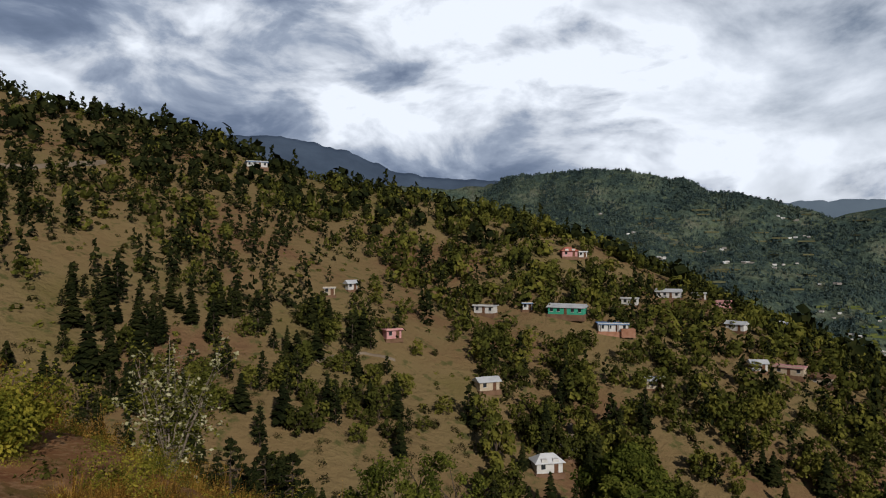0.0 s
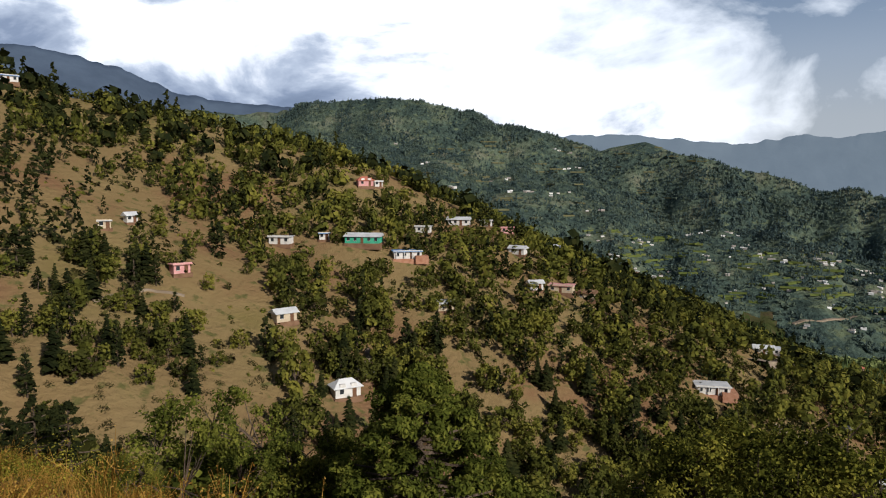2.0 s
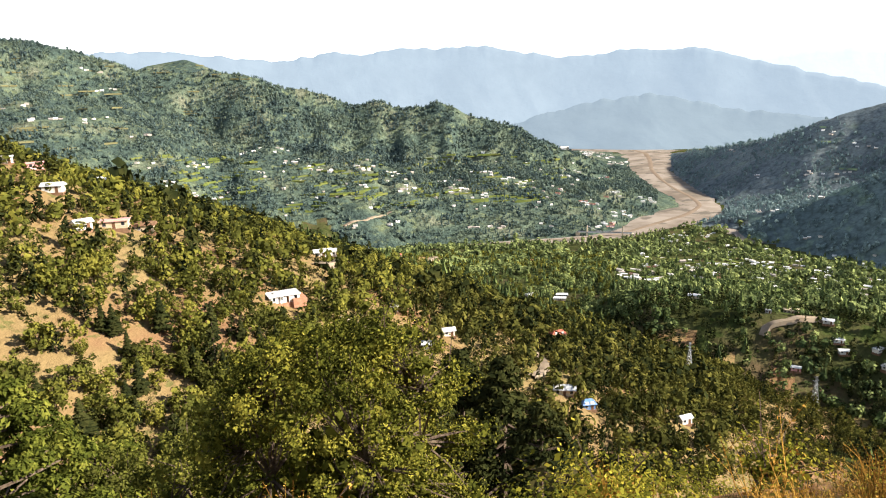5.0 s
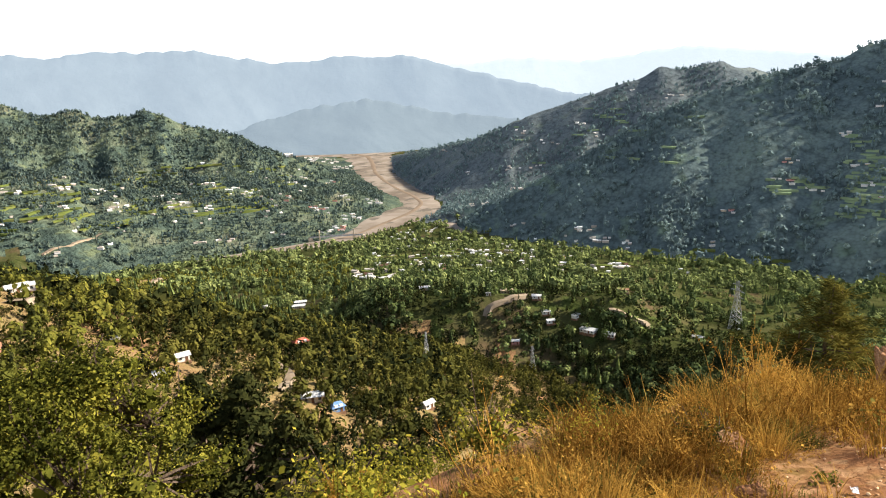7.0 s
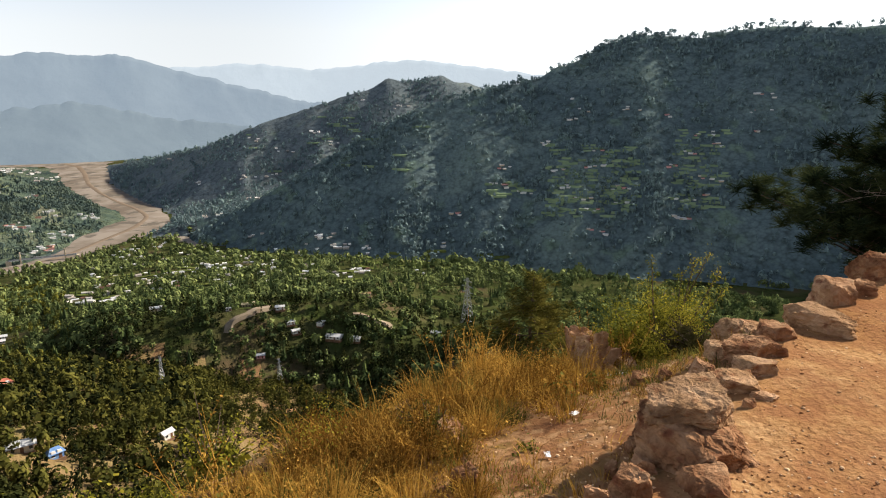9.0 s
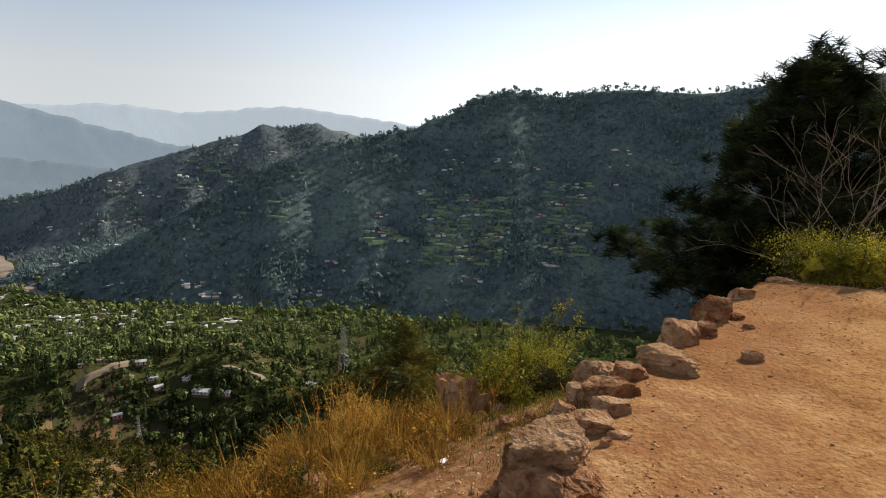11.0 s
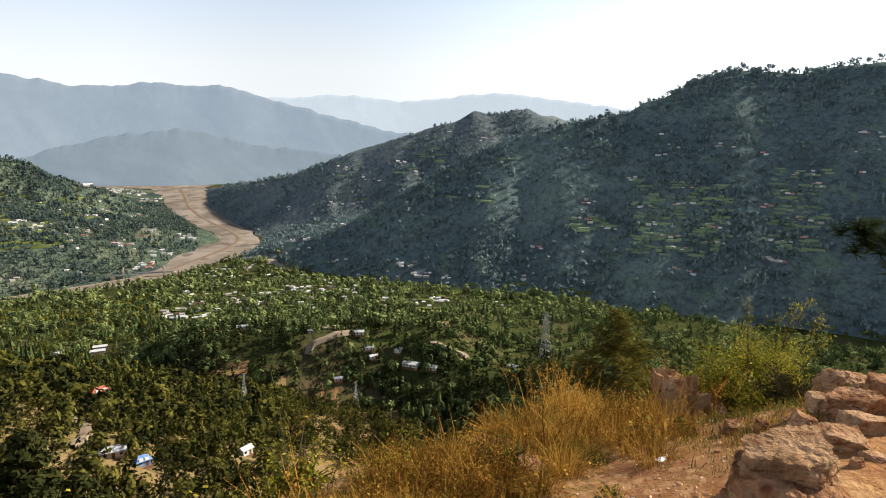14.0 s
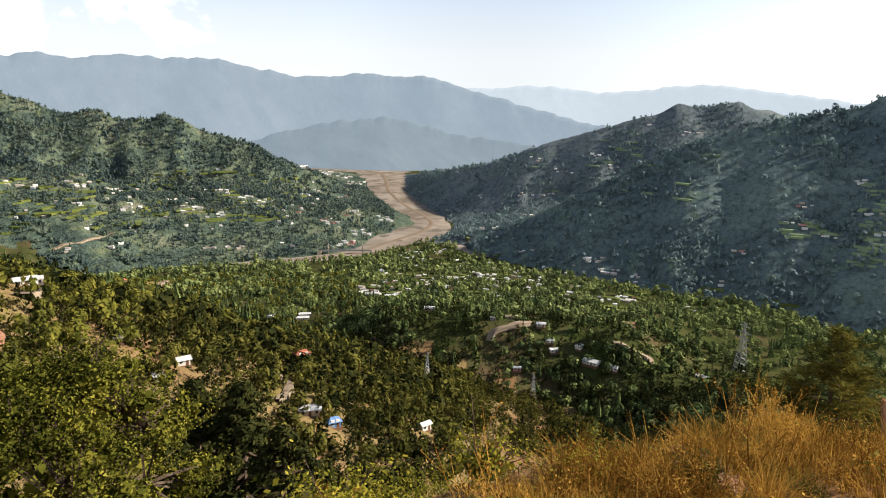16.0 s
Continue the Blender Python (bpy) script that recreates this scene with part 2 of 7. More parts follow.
def land(x, y):
    """Height and zone of the ground."""
    d = np.hypot(x, y)
    wide, fine = fbm(x / 140, y / 140, 21), fbm(x / 45, y / 45, 25)
    gully = np.abs(fbm(x / 190, y / 190, 31, 3))
    bear = np.degrees(np.arctan2(x, y))
    ribs = 1 - 2 * np.abs(fbm(bear / 7 + 0.4 * wide, d / 1500, 37, 4))  # spurs that run down towards the river
    layers = [own_hill(x, y),
              crest(SPUR, ([0, 9000], [0, 3960]), x, y) + 5 * fbm(x / 60, y / 60, 33) + 1.2 * fbm(x / 14, y / 14, 35),
              valley(x, y),
              np.maximum(crest(NORTH_HILL, ([0, 90, 260, 700, 1600, 9000], [0, 62, 180, 290, 640, 3600]), x, y) - (26 * gully + 62 * (1 - ribs)) * np.interp(line_distance(NORTH_HILL, x, y), [0, 150, 420, 800], [0.05, 1, 0.45, 0.2]) + 12 * fine, west_bank(x, y)),
              crest(NORTH_KNOLL, ([0, 9000], [0, 3600]), x, y),
              crest(SOUTH_MOUNTAIN, ([0, 9000], [0, 5900]), x, y) - (22 * gully + 24 * (1 - ribs)) * np.clip(line_distance(SOUTH_MOUNTAIN, x, y) / 250, 0, 1) + 5 * fine,
              east_bank(x, y, crest(EAST_RIDGE, ([0, 9000], [0, 5200]), x, y) - (20 * gully + 26 * (1 - ribs)) * np.clip(line_distance(EAST_RIDGE, x, y) / 250, 0, 1) + 8 * fine)]
    stack = np.stack(layers)
    z = stack.max(0)
    zone = stack.argmax(0)
    zone = np.where((z <= WATER_Z + 0.5), 2, zone)
    return np.maximum(z, WATER_Z), zone


def ground_z(x, y):
    return float(land(np.array([float(x)]), np.array([float(y)]))[0][0])


# ---------------------------------------------------------------- materials
def material(name, rough=0.8, metallic=0.0):
    m = bpy.data.materials.new(name)
    m.use_nodes = True
    add, link = node_tools(m.node_tree)
    bsdf = m.node_tree.nodes["Principled BSDF"]
    bsdf.inputs["Roughness"].default_value = rough
    bsdf.inputs["Metallic"].default_value = metallic
    bsdf.inputs["Specular IOR Level"].default_value = 0.3 if rough < 0.6 else 0.0
    return m, add, link, bsdf


def mottled(name, stops, scale=1.0, rough=0.85, detail=6.0, bump=0.0, bump_scale=None, metallic=0.0, second=None, island=0.0, distance=0.05, spread=0.0, canopy=0.0):
    """A surface whose colour wanders through the stops by a noise in metres, with a finer second noise, relief and some change from piece to piece."""
    m, add, link, bsdf = material(name, rough, metallic)
    geo = add("ShaderNodeNewGeometry")
    n1 = add("ShaderNodeTexNoise", Scale=scale, Detail=detail, Roughness=0.6)
    link(geo.outputs["Position"], n1.inputs["Vector"])
    fac = n1.outputs[0]
    if island:
        fac = math_node(add, link, "ADD", fac, math_node(add, link, "MULTIPLY", math_node(add, link, "SUBTRACT", geo.outputs["Random Per Island"], 0.5), island))
    if spread:
        info = add("ShaderNodeObjectInfo")
        fac = math_node(add, link, "ADD", fac, math_node(add, link, "MULTIPLY", math_node(add, link, "SUBTRACT", info.outputs["Random"], 0.5), spread))
    colour = ramp(add, link, fac, stops)
    if second:
        n2 = add("ShaderNodeTexNoise", Scale=second[0], Detail=4.0, Roughness=0.55)
        link(geo.outputs["Position"], n2.inputs["Vector"])
        f2 = ramp(add, link, n2.outputs[0], [(second[1], grey(0)), (second[2], grey(1))])
        mx = add("ShaderNodeMix", data_type="RGBA")
        link(f2, mx.inputs[0])
        link(colour, mx.inputs[6])
        mx.inputs[7].default_value = (*second[3], 1)
        colour = mx.outputs[2]
    if canopy:  # tree crowns, the shade between them painted as dark gaps, in two sizes
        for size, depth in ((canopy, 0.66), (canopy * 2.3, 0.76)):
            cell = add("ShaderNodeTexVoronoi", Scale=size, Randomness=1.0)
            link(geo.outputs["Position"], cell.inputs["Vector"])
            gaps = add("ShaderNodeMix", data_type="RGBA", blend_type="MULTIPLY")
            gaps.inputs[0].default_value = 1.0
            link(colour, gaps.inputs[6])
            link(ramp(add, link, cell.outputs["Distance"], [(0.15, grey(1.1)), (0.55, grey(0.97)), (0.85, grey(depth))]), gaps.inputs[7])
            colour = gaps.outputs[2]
    link(colour, bsdf.inputs["Base Color"])
    if bump:
        n3 = add("ShaderNodeTexNoise", Scale=bump_scale or scale * 8, Detail=5.0, Roughness=0.6)
        link(geo.outputs["Position"], n3.inputs["Vector"])
        b = add("ShaderNodeBump", Strength=bump, Distance=distance)
        link(n3.outputs[0], b.inputs["Height"])
        link(b.outputs[0], bsdf.inputs["Normal"])
    return m


def track_and_bank():
    """Bare trodden earth inside the track's edge, drier grassy soil outside it, with a ragged border."""
    m = mottled("bank_earth", [(0.35, (0.185, 0.086, 0.042)), (0.5, (0.235, 0.120, 0.056)), (0.65, (0.165, 0.105, 0.040))], scale=2.2, bump=0.8, bump_scale=20, second=(9.0, 0.50, 0.62, (0.30, 0.175, 0.09)), distance=0.023)
    add, link = node_tools(m.node_tree)
    bsdf = m.node_tree.nodes["Principled BSDF"]
    bank = bsdf.inputs["Base Color"].links[0].from_socket
    geo = add("ShaderNodeNewGeometry")
    across = add("ShaderNodeVectorMath", operation="DOT_PRODUCT")
    across.inputs[1].default_value = (0.68, 0.733, 0.0)
    link(geo.outputs["Position"], across.inputs[0])
    n1 = add("ShaderNodeTexNoise", Scale=2.3, Detail=6.0, Roughness=0.65)
    n2 = add("ShaderNodeTexNoise", Scale=1.2, Detail=8.0, Roughness=0.65)
    n3 = add("ShaderNodeTexNoise", Scale=26.0, Detail=9.0, Roughness=0.8)
    for n in (n1, n2, n3):
        link(geo.outputs["Position"], n.inputs["Vector"])
    along = add("ShaderNodeVectorMath", operation="DOT_PRODUCT")
    along.inputs[1].default_value = (0.733, -0.68, 0.0)
    link(geo.outputs["Position"], along.inputs[0])
    turn = math_node(add, link, "MULTIPLY", math_node(add, link, "MAXIMUM", math_node(add, link, "SUBTRACT", along.outputs["Value"], 4.8), 0.0), 0.21)
    rag = math_node(add, link, "ADD", math_node(add, link, "ADD", across.outputs["Value"], turn), math_node(add, link, "MULTIPLY", math_node(add, link, "SUBTRACT", n1.outputs[0], 0.5), 0.9))
    mask = ramp(add, link, rag, [(0.86, grey(0)), (1.0, grey(1))])
    earth = ramp(add, link, n2.outputs[0], [(0.34, (0.21, 0.108, 0.048)), (0.45, (0.33, 0.182, 0.080)), (0.54, (0.40, 0.240, 0.112)), (0.66, (0.47, 0.305, 0.155))])
    crumb = ramp(add, link, n3.outputs[0], [(0.38, (0.36, 0.29, 0.24)), (0.47, (0.82, 0.77, 0.73)), (0.60, (1, 1, 1)), (0.70, (1.25, 1.25, 1.22))])
    mul = add("ShaderNodeMix", data_type="RGBA", blend_type="MULTIPLY")
    mul.inputs[0].default_value = 1.0
    link(earth, mul.inputs[6])
    link(crumb, mul.inputs[7])
    mx = add("ShaderNodeMix", data_type="RGBA")
    link(mask, mx.inputs[0])
    near_edge = ramp(add, link, math_node(add, link, "ADD", rag, 1.0), [(0.45, grey(0.0)), (1.0, grey(0.75))])
    n4 = add("ShaderNodeTexNoise", Scale=3.4, Detail=7.0, Roughness=0.7)
    link(geo.outputs["Position"], n4.inputs["Vector"])
    patch = math_node(add, link, "MULTIPLY", near_edge, ramp(add, link, n4.outputs[0], [(0.40, grey(0.2)), (0.56, grey(1.0))]))
    red = add("ShaderNodeMix", data_type="RGBA")
    link(patch, red.inputs[0])
    link(mul.outputs[2], red.inputs[6])
    red.inputs[7].default_value = (0.235, 0.112, 0.055, 1)
    link(red.outputs[2], mx.inputs[6])
    link(bank, mx.inputs[7])
    link(mx.outputs[2], bsdf.inputs["Base Color"])
    return m


def leafy(name, stops, scale=0.15, island=0.35, rough=0.7, through_light=0.16):
    """Foliage: colour by tree and by leaf, with light coming through."""
    m = mottled(name, [(0.5 + 0.55 * (p - 0.5), c) for p, c in stops], scale=scale, rough=rough, detail=2.0, island=island * 0.7)
    add, link = node_tools(m.node_tree)
    bsdf = m.node_tree.nodes["Principled BSDF"]
    bsdf.inputs["Specular IOR Level"].default_value = 0.0
    out = m.node_tree.nodes["Material Output"]
    tr = add("ShaderNodeBsdfTranslucent")
    link(bsdf.inputs["Base Color"].links[0].from_socket, tr.inputs[0])
    mx = add("ShaderNodeMixShader", Fac=through_light)
    link(bsdf.outputs[0], mx.inputs[1])
    link(tr.outputs[0], mx.inputs[2])
    link(mx.outputs[0], out.inputs[0])
    return m


SOIL_GRASS = mottled("dry_grass_soil", [(0.35, (0.1056, 0.0561, 0.02772)), (0.5, (0.1254, 0.0759, 0.0297)), (0.65, (0.0759, 0.066, 0.0198))], scale=0.8, bump=0.8, bump_scale=9, second=(3.0, 0.6, 0.72, (0.1584, 0.1056, 0.0462)))
TRACK = track_and_bank()
HILL_SOIL = mottled("hillside_soil", [(0.38, (0.180, 0.106, 0.056)), (0.48, (0.195, 0.136, 0.064)), (0.57, (0.200, 0.146, 0.068)), (0.68, (0.165, 0.130, 0.050))], scale=0.022, detail=9, bump=0.9, bump_scale=0.5, second=(0.30, 0.57, 0.67, (0.105, 0.098, 0.036)), distance=1.0)
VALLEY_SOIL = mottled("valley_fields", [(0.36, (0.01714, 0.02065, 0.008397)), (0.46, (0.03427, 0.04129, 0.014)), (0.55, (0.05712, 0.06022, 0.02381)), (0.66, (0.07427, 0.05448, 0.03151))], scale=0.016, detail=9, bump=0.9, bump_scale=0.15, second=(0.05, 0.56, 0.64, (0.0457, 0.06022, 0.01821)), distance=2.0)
# the next three carry distance haze in their raised, bluish base colours
FAR_HILL = mottled("hazed_wooded_hillside", [(0.36, (0.0403, 0.06093, 0.05598)), (0.47, (0.06523, 0.09238, 0.07319)), (0.55, (0.1007, 0.1278, 0.08827)), (0.66, (0.1487, 0.1552, 0.1098))], scale=0.008, detail=13, bump=1.0, bump_scale=0.10, distance=8.0, second=(0.045, 0.56, 0.64, (0.1103, 0.1356, 0.08073)), canopy=0.075)
HAZE_HILL = mottled("hazed_wooded_mountainside", [(0.36, (0.07277, 0.1027, 0.1082)), (0.5, (0.09355, 0.129, 0.1325)), (0.64, (0.1227, 0.1639, 0.1524))], scale=0.006, detail=13, bump=0.5, bump_scale=0.08, distance=6.0, second=(0.02, 0.58, 0.70, (0.1122, 0.1585, 0.1237)), canopy=0.085)
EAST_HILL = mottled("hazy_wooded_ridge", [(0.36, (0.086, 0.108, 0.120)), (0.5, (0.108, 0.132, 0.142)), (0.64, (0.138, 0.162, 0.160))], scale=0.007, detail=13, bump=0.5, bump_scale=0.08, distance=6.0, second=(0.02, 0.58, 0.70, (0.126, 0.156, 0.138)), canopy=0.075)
SAND = mottled("river_gravel", [(0.38, (0.150, 0.124, 0.100)), (0.5, (0.205, 0.175, 0.145)), (0.62, (0.255, 0.222, 0.188))], scale=0.012, detail=10, bump=0.3, bump_scale=0.2, second=(0.02, 0.55, 0.62, (0.125, 0.110, 0.092)))
ROCK = mottled("sandstone_rock", [(0.32, (0.1246, 0.05701, 0.02929)), (0.44, (0.2442, 0.1288, 0.06915)), (0.55, (0.3481, 0.2041, 0.1156)), (0.68, (0.4572, 0.2896, 0.1749))], scale=6.0, detail=12, bump=1.0, bump_scale=34, distance=0.03, spread=0.16, second=(11.0, 0.54, 0.70, (0.1507, 0.06069, 0.03418)))
PALE_ROCK = mottled("pale_sandstone", [(0.32, (0.1804, 0.1007, 0.05303)), (0.44, (0.3007, 0.1831, 0.1012)), (0.55, (0.3759, 0.2381, 0.1398)), (0.68, (0.4359, 0.2869, 0.1735))], scale=7.0, detail=12, bump=1.0, bump_scale=34, distance=0.03, spread=0.10, second=(9.0, 0.56, 0.70, (0.1879, 0.07936, 0.04098)))
BARK = mottled("bark", [(0.35, (0.05, 0.036, 0.026)), (0.65, (0.13, 0.10, 0.075))], scale=8, bump=0.6, bump_scale=30)
PALE_BARK = mottled("pale_grey_bark", [(0.35, (0.16, 0.125, 0.092)), (0.65, (0.30, 0.25, 0.195))], scale=12, bump=0.5, bump_scale=40)
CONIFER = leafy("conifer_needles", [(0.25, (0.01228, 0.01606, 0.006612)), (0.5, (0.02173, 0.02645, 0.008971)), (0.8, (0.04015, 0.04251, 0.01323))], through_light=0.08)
BROAD = leafy("broad_leaves", [(0.2, (0.04406, 0.04702, 0.01274)), (0.5, (0.09232, 0.09792, 0.01959)), (0.8, (0.1888, 0.1763, 0.0333))], scale=0.11, island=0.2, through_light=0.25)
SLOPE_LEAF = leafy("olive_slope_leaves", [(0.2, (0.02992, 0.03205, 0.00884)), (0.5, (0.06256, 0.06409, 0.01547)), (0.8, (0.1333, 0.1232, 0.02873))], scale=0.11, island=0.25, through_light=0.2)
SCRUB = leafy("scrub_leaves", [(0.25, (0.0315, 0.027, 0.01125)), (0.5, (0.051, 0.0465, 0.01575)), (0.75, (0.07875, 0.0705, 0.0225))])
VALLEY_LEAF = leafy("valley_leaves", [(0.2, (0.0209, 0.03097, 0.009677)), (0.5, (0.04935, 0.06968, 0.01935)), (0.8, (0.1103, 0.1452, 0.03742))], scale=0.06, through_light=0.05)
# lighter copies of the valley leaf and conifer colours, imitating haze farther off
HAZE_LEAF = leafy("hazed_valley_leaves", [(0.2, (0.05351, 0.06912, 0.0289)), (0.5, (0.1123, 0.1404, 0.05113)), (0.8, (0.214, 0.2484, 0.08892))], scale=0.05, through_light=0.05)
HAZE_CONIFER = leafy("hazed_conifer_needles", [(0.25, (0.0364, 0.054, 0.0234)), (0.5, (0.0644, 0.09, 0.0338)), (0.8, (0.112, 0.144, 0.0468))], scale=0.05, through_light=0.05)
# foliage beyond the river: haze painted in as paler, bluer leaf colours
FAR_WOOD = leafy("hazed_far_foliage", [(0.25, (0.04623, 0.07029, 0.06988)), (0.5, (0.06779, 0.09684, 0.08775)), (0.8, (0.1017, 0.1312, 0.09425))], scale=0.02, island=0.3, through_light=0.05)
HAZE_WOOD = leafy("hazed_mountain_foliage", [(0.25, (0.1021, 0.1469, 0.1552)), (0.5, (0.1338, 0.1872, 0.1922)), (0.8, (0.1761, 0.2386, 0.2218))], scale=0.02, island=0.3, through_light=0.05)
PINE = leafy("pine_needles", [(0.2, (0.03353, 0.03689, 0.01006)), (0.5, (0.08384, 0.08384, 0.019)), (0.8, (0.19, 0.1677, 0.03801))], scale=1.5, through_light=0.2)
CEDAR = leafy("cedar_sprays", [(0.2, (0.03724, 0.04749, 0.009061)), (0.5, (0.08274, 0.09717, 0.01619)), (0.8, (0.1655, 0.1692, 0.02914))], scale=0.8, through_light=0.2)
DARK_PINE = leafy("dark_pine_needles", [(0.2, (0.01312, 0.02132, 0.01066)), (0.5, (0.02952, 0.04264, 0.01804)), (0.8, (0.0615, 0.0738, 0.02788))], scale=1.5, through_light=0.3)
BUSH = leafy("yellow_green_leaves", [(0.2, (0.07267, 0.07976, 0.01147)), (0.5, (0.1999, 0.1936, 0.02525)), (0.8, (0.4118, 0.3519, 0.0482))], scale=2.0, through_light=0.4)
OAK = leafy("small_oak_leaves", [(0.2, (0.0303, 0.03508, 0.006779)), (0.5, (0.08294, 0.08774, 0.01355)), (0.8, (0.1948, 0.1791, 0.02847))], scale=1.0, through_light=0.12)
STRAW = leafy("dry_grass", [(0.2, (0.1334, 0.06481, 0.01236)), (0.5, (0.2768, 0.1476, 0.02743)), (0.8, (0.4717, 0.286, 0.06173))], scale=1.2, island=0.7, through_light=0.35)
HERB = leafy("green_herbs", [(0.2, (0.04164, 0.04131, 0.01041)), (0.5, (0.09256, 0.09086, 0.01859)), (0.8, (0.1758, 0.157, 0.03718))], scale=1.5, through_light=0.3)
PALE_LEAF = leafy("pale_young_leaves", [(0.2, (0.324, 0.3024, 0.1512)), (0.8, (0.594, 0.5616, 0.3456))], scale=2.0, through_light=0.3)


# ---------------------------------------------------------------- mesh tools
def mesh_from(name, verts, quads, mats, which=None, smooth=False):
    """A mesh from arrays; quads has four indices a row, a triangle repeats none: three columns are allowed too."""
    verts, quads = np.asarray(verts, dtype=np.float32), np.asarray(quads, dtype=np.int32)
    me = bpy.data.meshes.new(name)
    n = quads.shape[1]
    me.vertices.add(len(verts))
    me.vertices.foreach_set("co", verts.ravel())
    me.loops.add(quads.size)
    me.loops.foreach_set("vertex_index", quads.ravel())
    me.polygons.add(len(quads))
    me.polygons.foreach_set("loop_start", np.arange(len(quads), dtype=np.int32) * n)
    for m in mats if isinstance(mats, (list, tuple)) else [mats]:
        me.materials.append(m)
    if which is not None:
        me.polygons.foreach_set("material_index", np.asarray(which, dtype=np.int32))
    me.polygons.foreach_set("use_smooth", np.full(len(quads), bool(smooth)))
    me.update(calc_edges=True)
    return me


def scatter(base, spots):
    """Many copies of base = (verts, quads) at spots of x, y, z, size, turn, height factor; one joined pair of arrays."""
    V, Q = base
    spots = np.asarray(spots, dtype=np.float64)
    c, s = np.cos(spots[:, 4])[:, None], np.sin(spots[:, 4])[:, None]
    k = spots[:, 3][:, None]
    X = (V[None, :, 0] * c - V[None, :, 1] * s) * k + spots[:, 0][:, None]
    Y = (V[None, :, 0] * s + V[None, :, 1] * c) * k + spots[:, 1][:, None]
    Z = V[None, :, 2] * k * spots[:, 5][:, None] + spots[:, 2][:, None]
    verts = np.stack([X, Y, Z], -1).reshape(-1, 3)
    quads = (Q[None] + (np.arange(len(spots)) * len(V))[:, None, None]).reshape(-1, Q.shape[1])
    return verts, quads


def join_arrays(pairs):
    vs, qs, off = [], [], 0
    for v, q in pairs:
        vs.append(v)
        qs.append(q + off)
        off += len(v)
    return np.concatenate(vs), np.concatenate(qs)


def thing(name, label="", category="", group="", kind=""):
    return tagged(new(name), label, category, group, kind)


def part(name, me, parent, label=""):
    ob = new(name, me)
    ob.parent = parent
    if label:
        ob["label"] = label
    return ob


# ---------------------------------------------------------------- the ground, one sheet to the horizon
def build_ground():
    az = np.radians(np.concatenate([np.arange(-46, 152, 0.3), np.arange(152, 314, 2.0)]))
    rad = [0.35]
    while rad[-1] < 4850:
        rad.append(rad[-1] * (1.031 if rad[-1] < 1000 or rad[-1] > 2700 else 1.017) + 0.015)
    rad = np.array(rad)
    A, R = np.meshgrid(az, rad)
    X, Y = R * np.sin(A), R * np.cos(A)
    Z, zone = land(X.ravel(), Y.ravel())
    n, m = len(az), len(rad)
    verts = np.concatenate([np.stack([X.ravel(), Y.ravel(), Z], -1), [[0, 0, -1.6]]])
    i, j = np.meshgrid(np.arange(m - 1), np.arange(n), indexing="ij")
    i, j = i.ravel(), j.ravel()
    k = (j + 1) % n
    quads = np.stack([i * n + j, (i + 1) * n + j, (i + 1) * n + k, i * n + k], -1)
    u, s = edge_uv(verts[quads[:, 0], 0], verts[quads[:, 0], 1])
    fz = np.where(zone[quads[:, 0]] == 2, zone[quads].max(1), zone[quads[:, 0]])
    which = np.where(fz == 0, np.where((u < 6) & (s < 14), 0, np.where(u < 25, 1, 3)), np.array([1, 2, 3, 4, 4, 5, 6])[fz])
    me = mesh_from("ground", verts, quads, [TRACK, SOIL_GRASS, HILL_SOIL, VALLEY_SOIL, FAR_HILL, HAZE_HILL, EAST_HILL], which, smooth=True)
    bm = bmesh.new()
    bm.from_mesh(me)
    bm.verts.ensure_lookup_table()
    hub = bm.verts[len(verts) - 1]
    for q in range(n):
        bm.faces.new((hub, bm.verts[q], bm.verts[(q + 1) % n])).smooth = True
    bmesh.ops.recalc_face_normals(bm, faces=bm.faces[:])
    bm.to_mesh(me)
    bm.free()
    ob = tagged(new("ground", me), "reddish earth hillsides, wooded slopes and terraced valley", "ground", kind="structure")
    # the highest angle that nearer ground reaches, by bearing and distance
    el = np.degrees(np.arctan2(Z.reshape(m, n), R))
    return az, rad, np.maximum.accumulate(el, 0), Z.reshape(m, n)


SIGHT_AZ, SIGHT_R, SIGHT_EL, SHEET_Z = build_ground()


def sheet_z(x, y):
    """Height of the ground sheet itself, between its rings and rays."""
    d, a = np.hypot(x, y), (np.degrees(np.arctan2(x, y)) + 46) / 0.3
    j = np.clip(np.floor(a).astype(int), 0, 658)
    i = np.clip(np.searchsorted(SIGHT_R, d) - 1, 0, len(SIGHT_R) - 2)
    fj = np.clip(a - j, 0, 1)
    fi = np.clip((d - SIGHT_R[i]) / (SIGHT_R[i + 1] - SIGHT_R[i]), 0, 1)
    low = SHEET_Z[i, j] * (1 - fj) + SHEET_Z[i, j + 1] * fj
    high = SHEET_Z[i + 1, j] * (1 - fj) + SHEET_Z[i + 1, j + 1] * fj
    return low * (1 - fi) + high * fi


def in_sight(x, y, z, top):
    """Whether ground nearer by leaves the top of a thing of that height free."""
    d, a = np.hypot(x, y), np.degrees(np.arctan2(x, y))
    j = np.clip(((a + 46) / 0.3).astype(int), 0, 659)
    i = np.clip(np.searchsorted(SIGHT_R, d * 0.985 - 1) - 1, 0, len(SIGHT_R) - 1)
    return np.degrees(np.arctan2(z + top, d)) > SIGHT_EL[i, j] - 0.05


# ---------------------------------------------------------------- river
WATER = mottled("muddy_water", [(0.35, (0.1584, 0.1224, 0.09)), (0.65, (0.1944, 0.1512, 0.1152))], scale=0.03, rough=0.6)


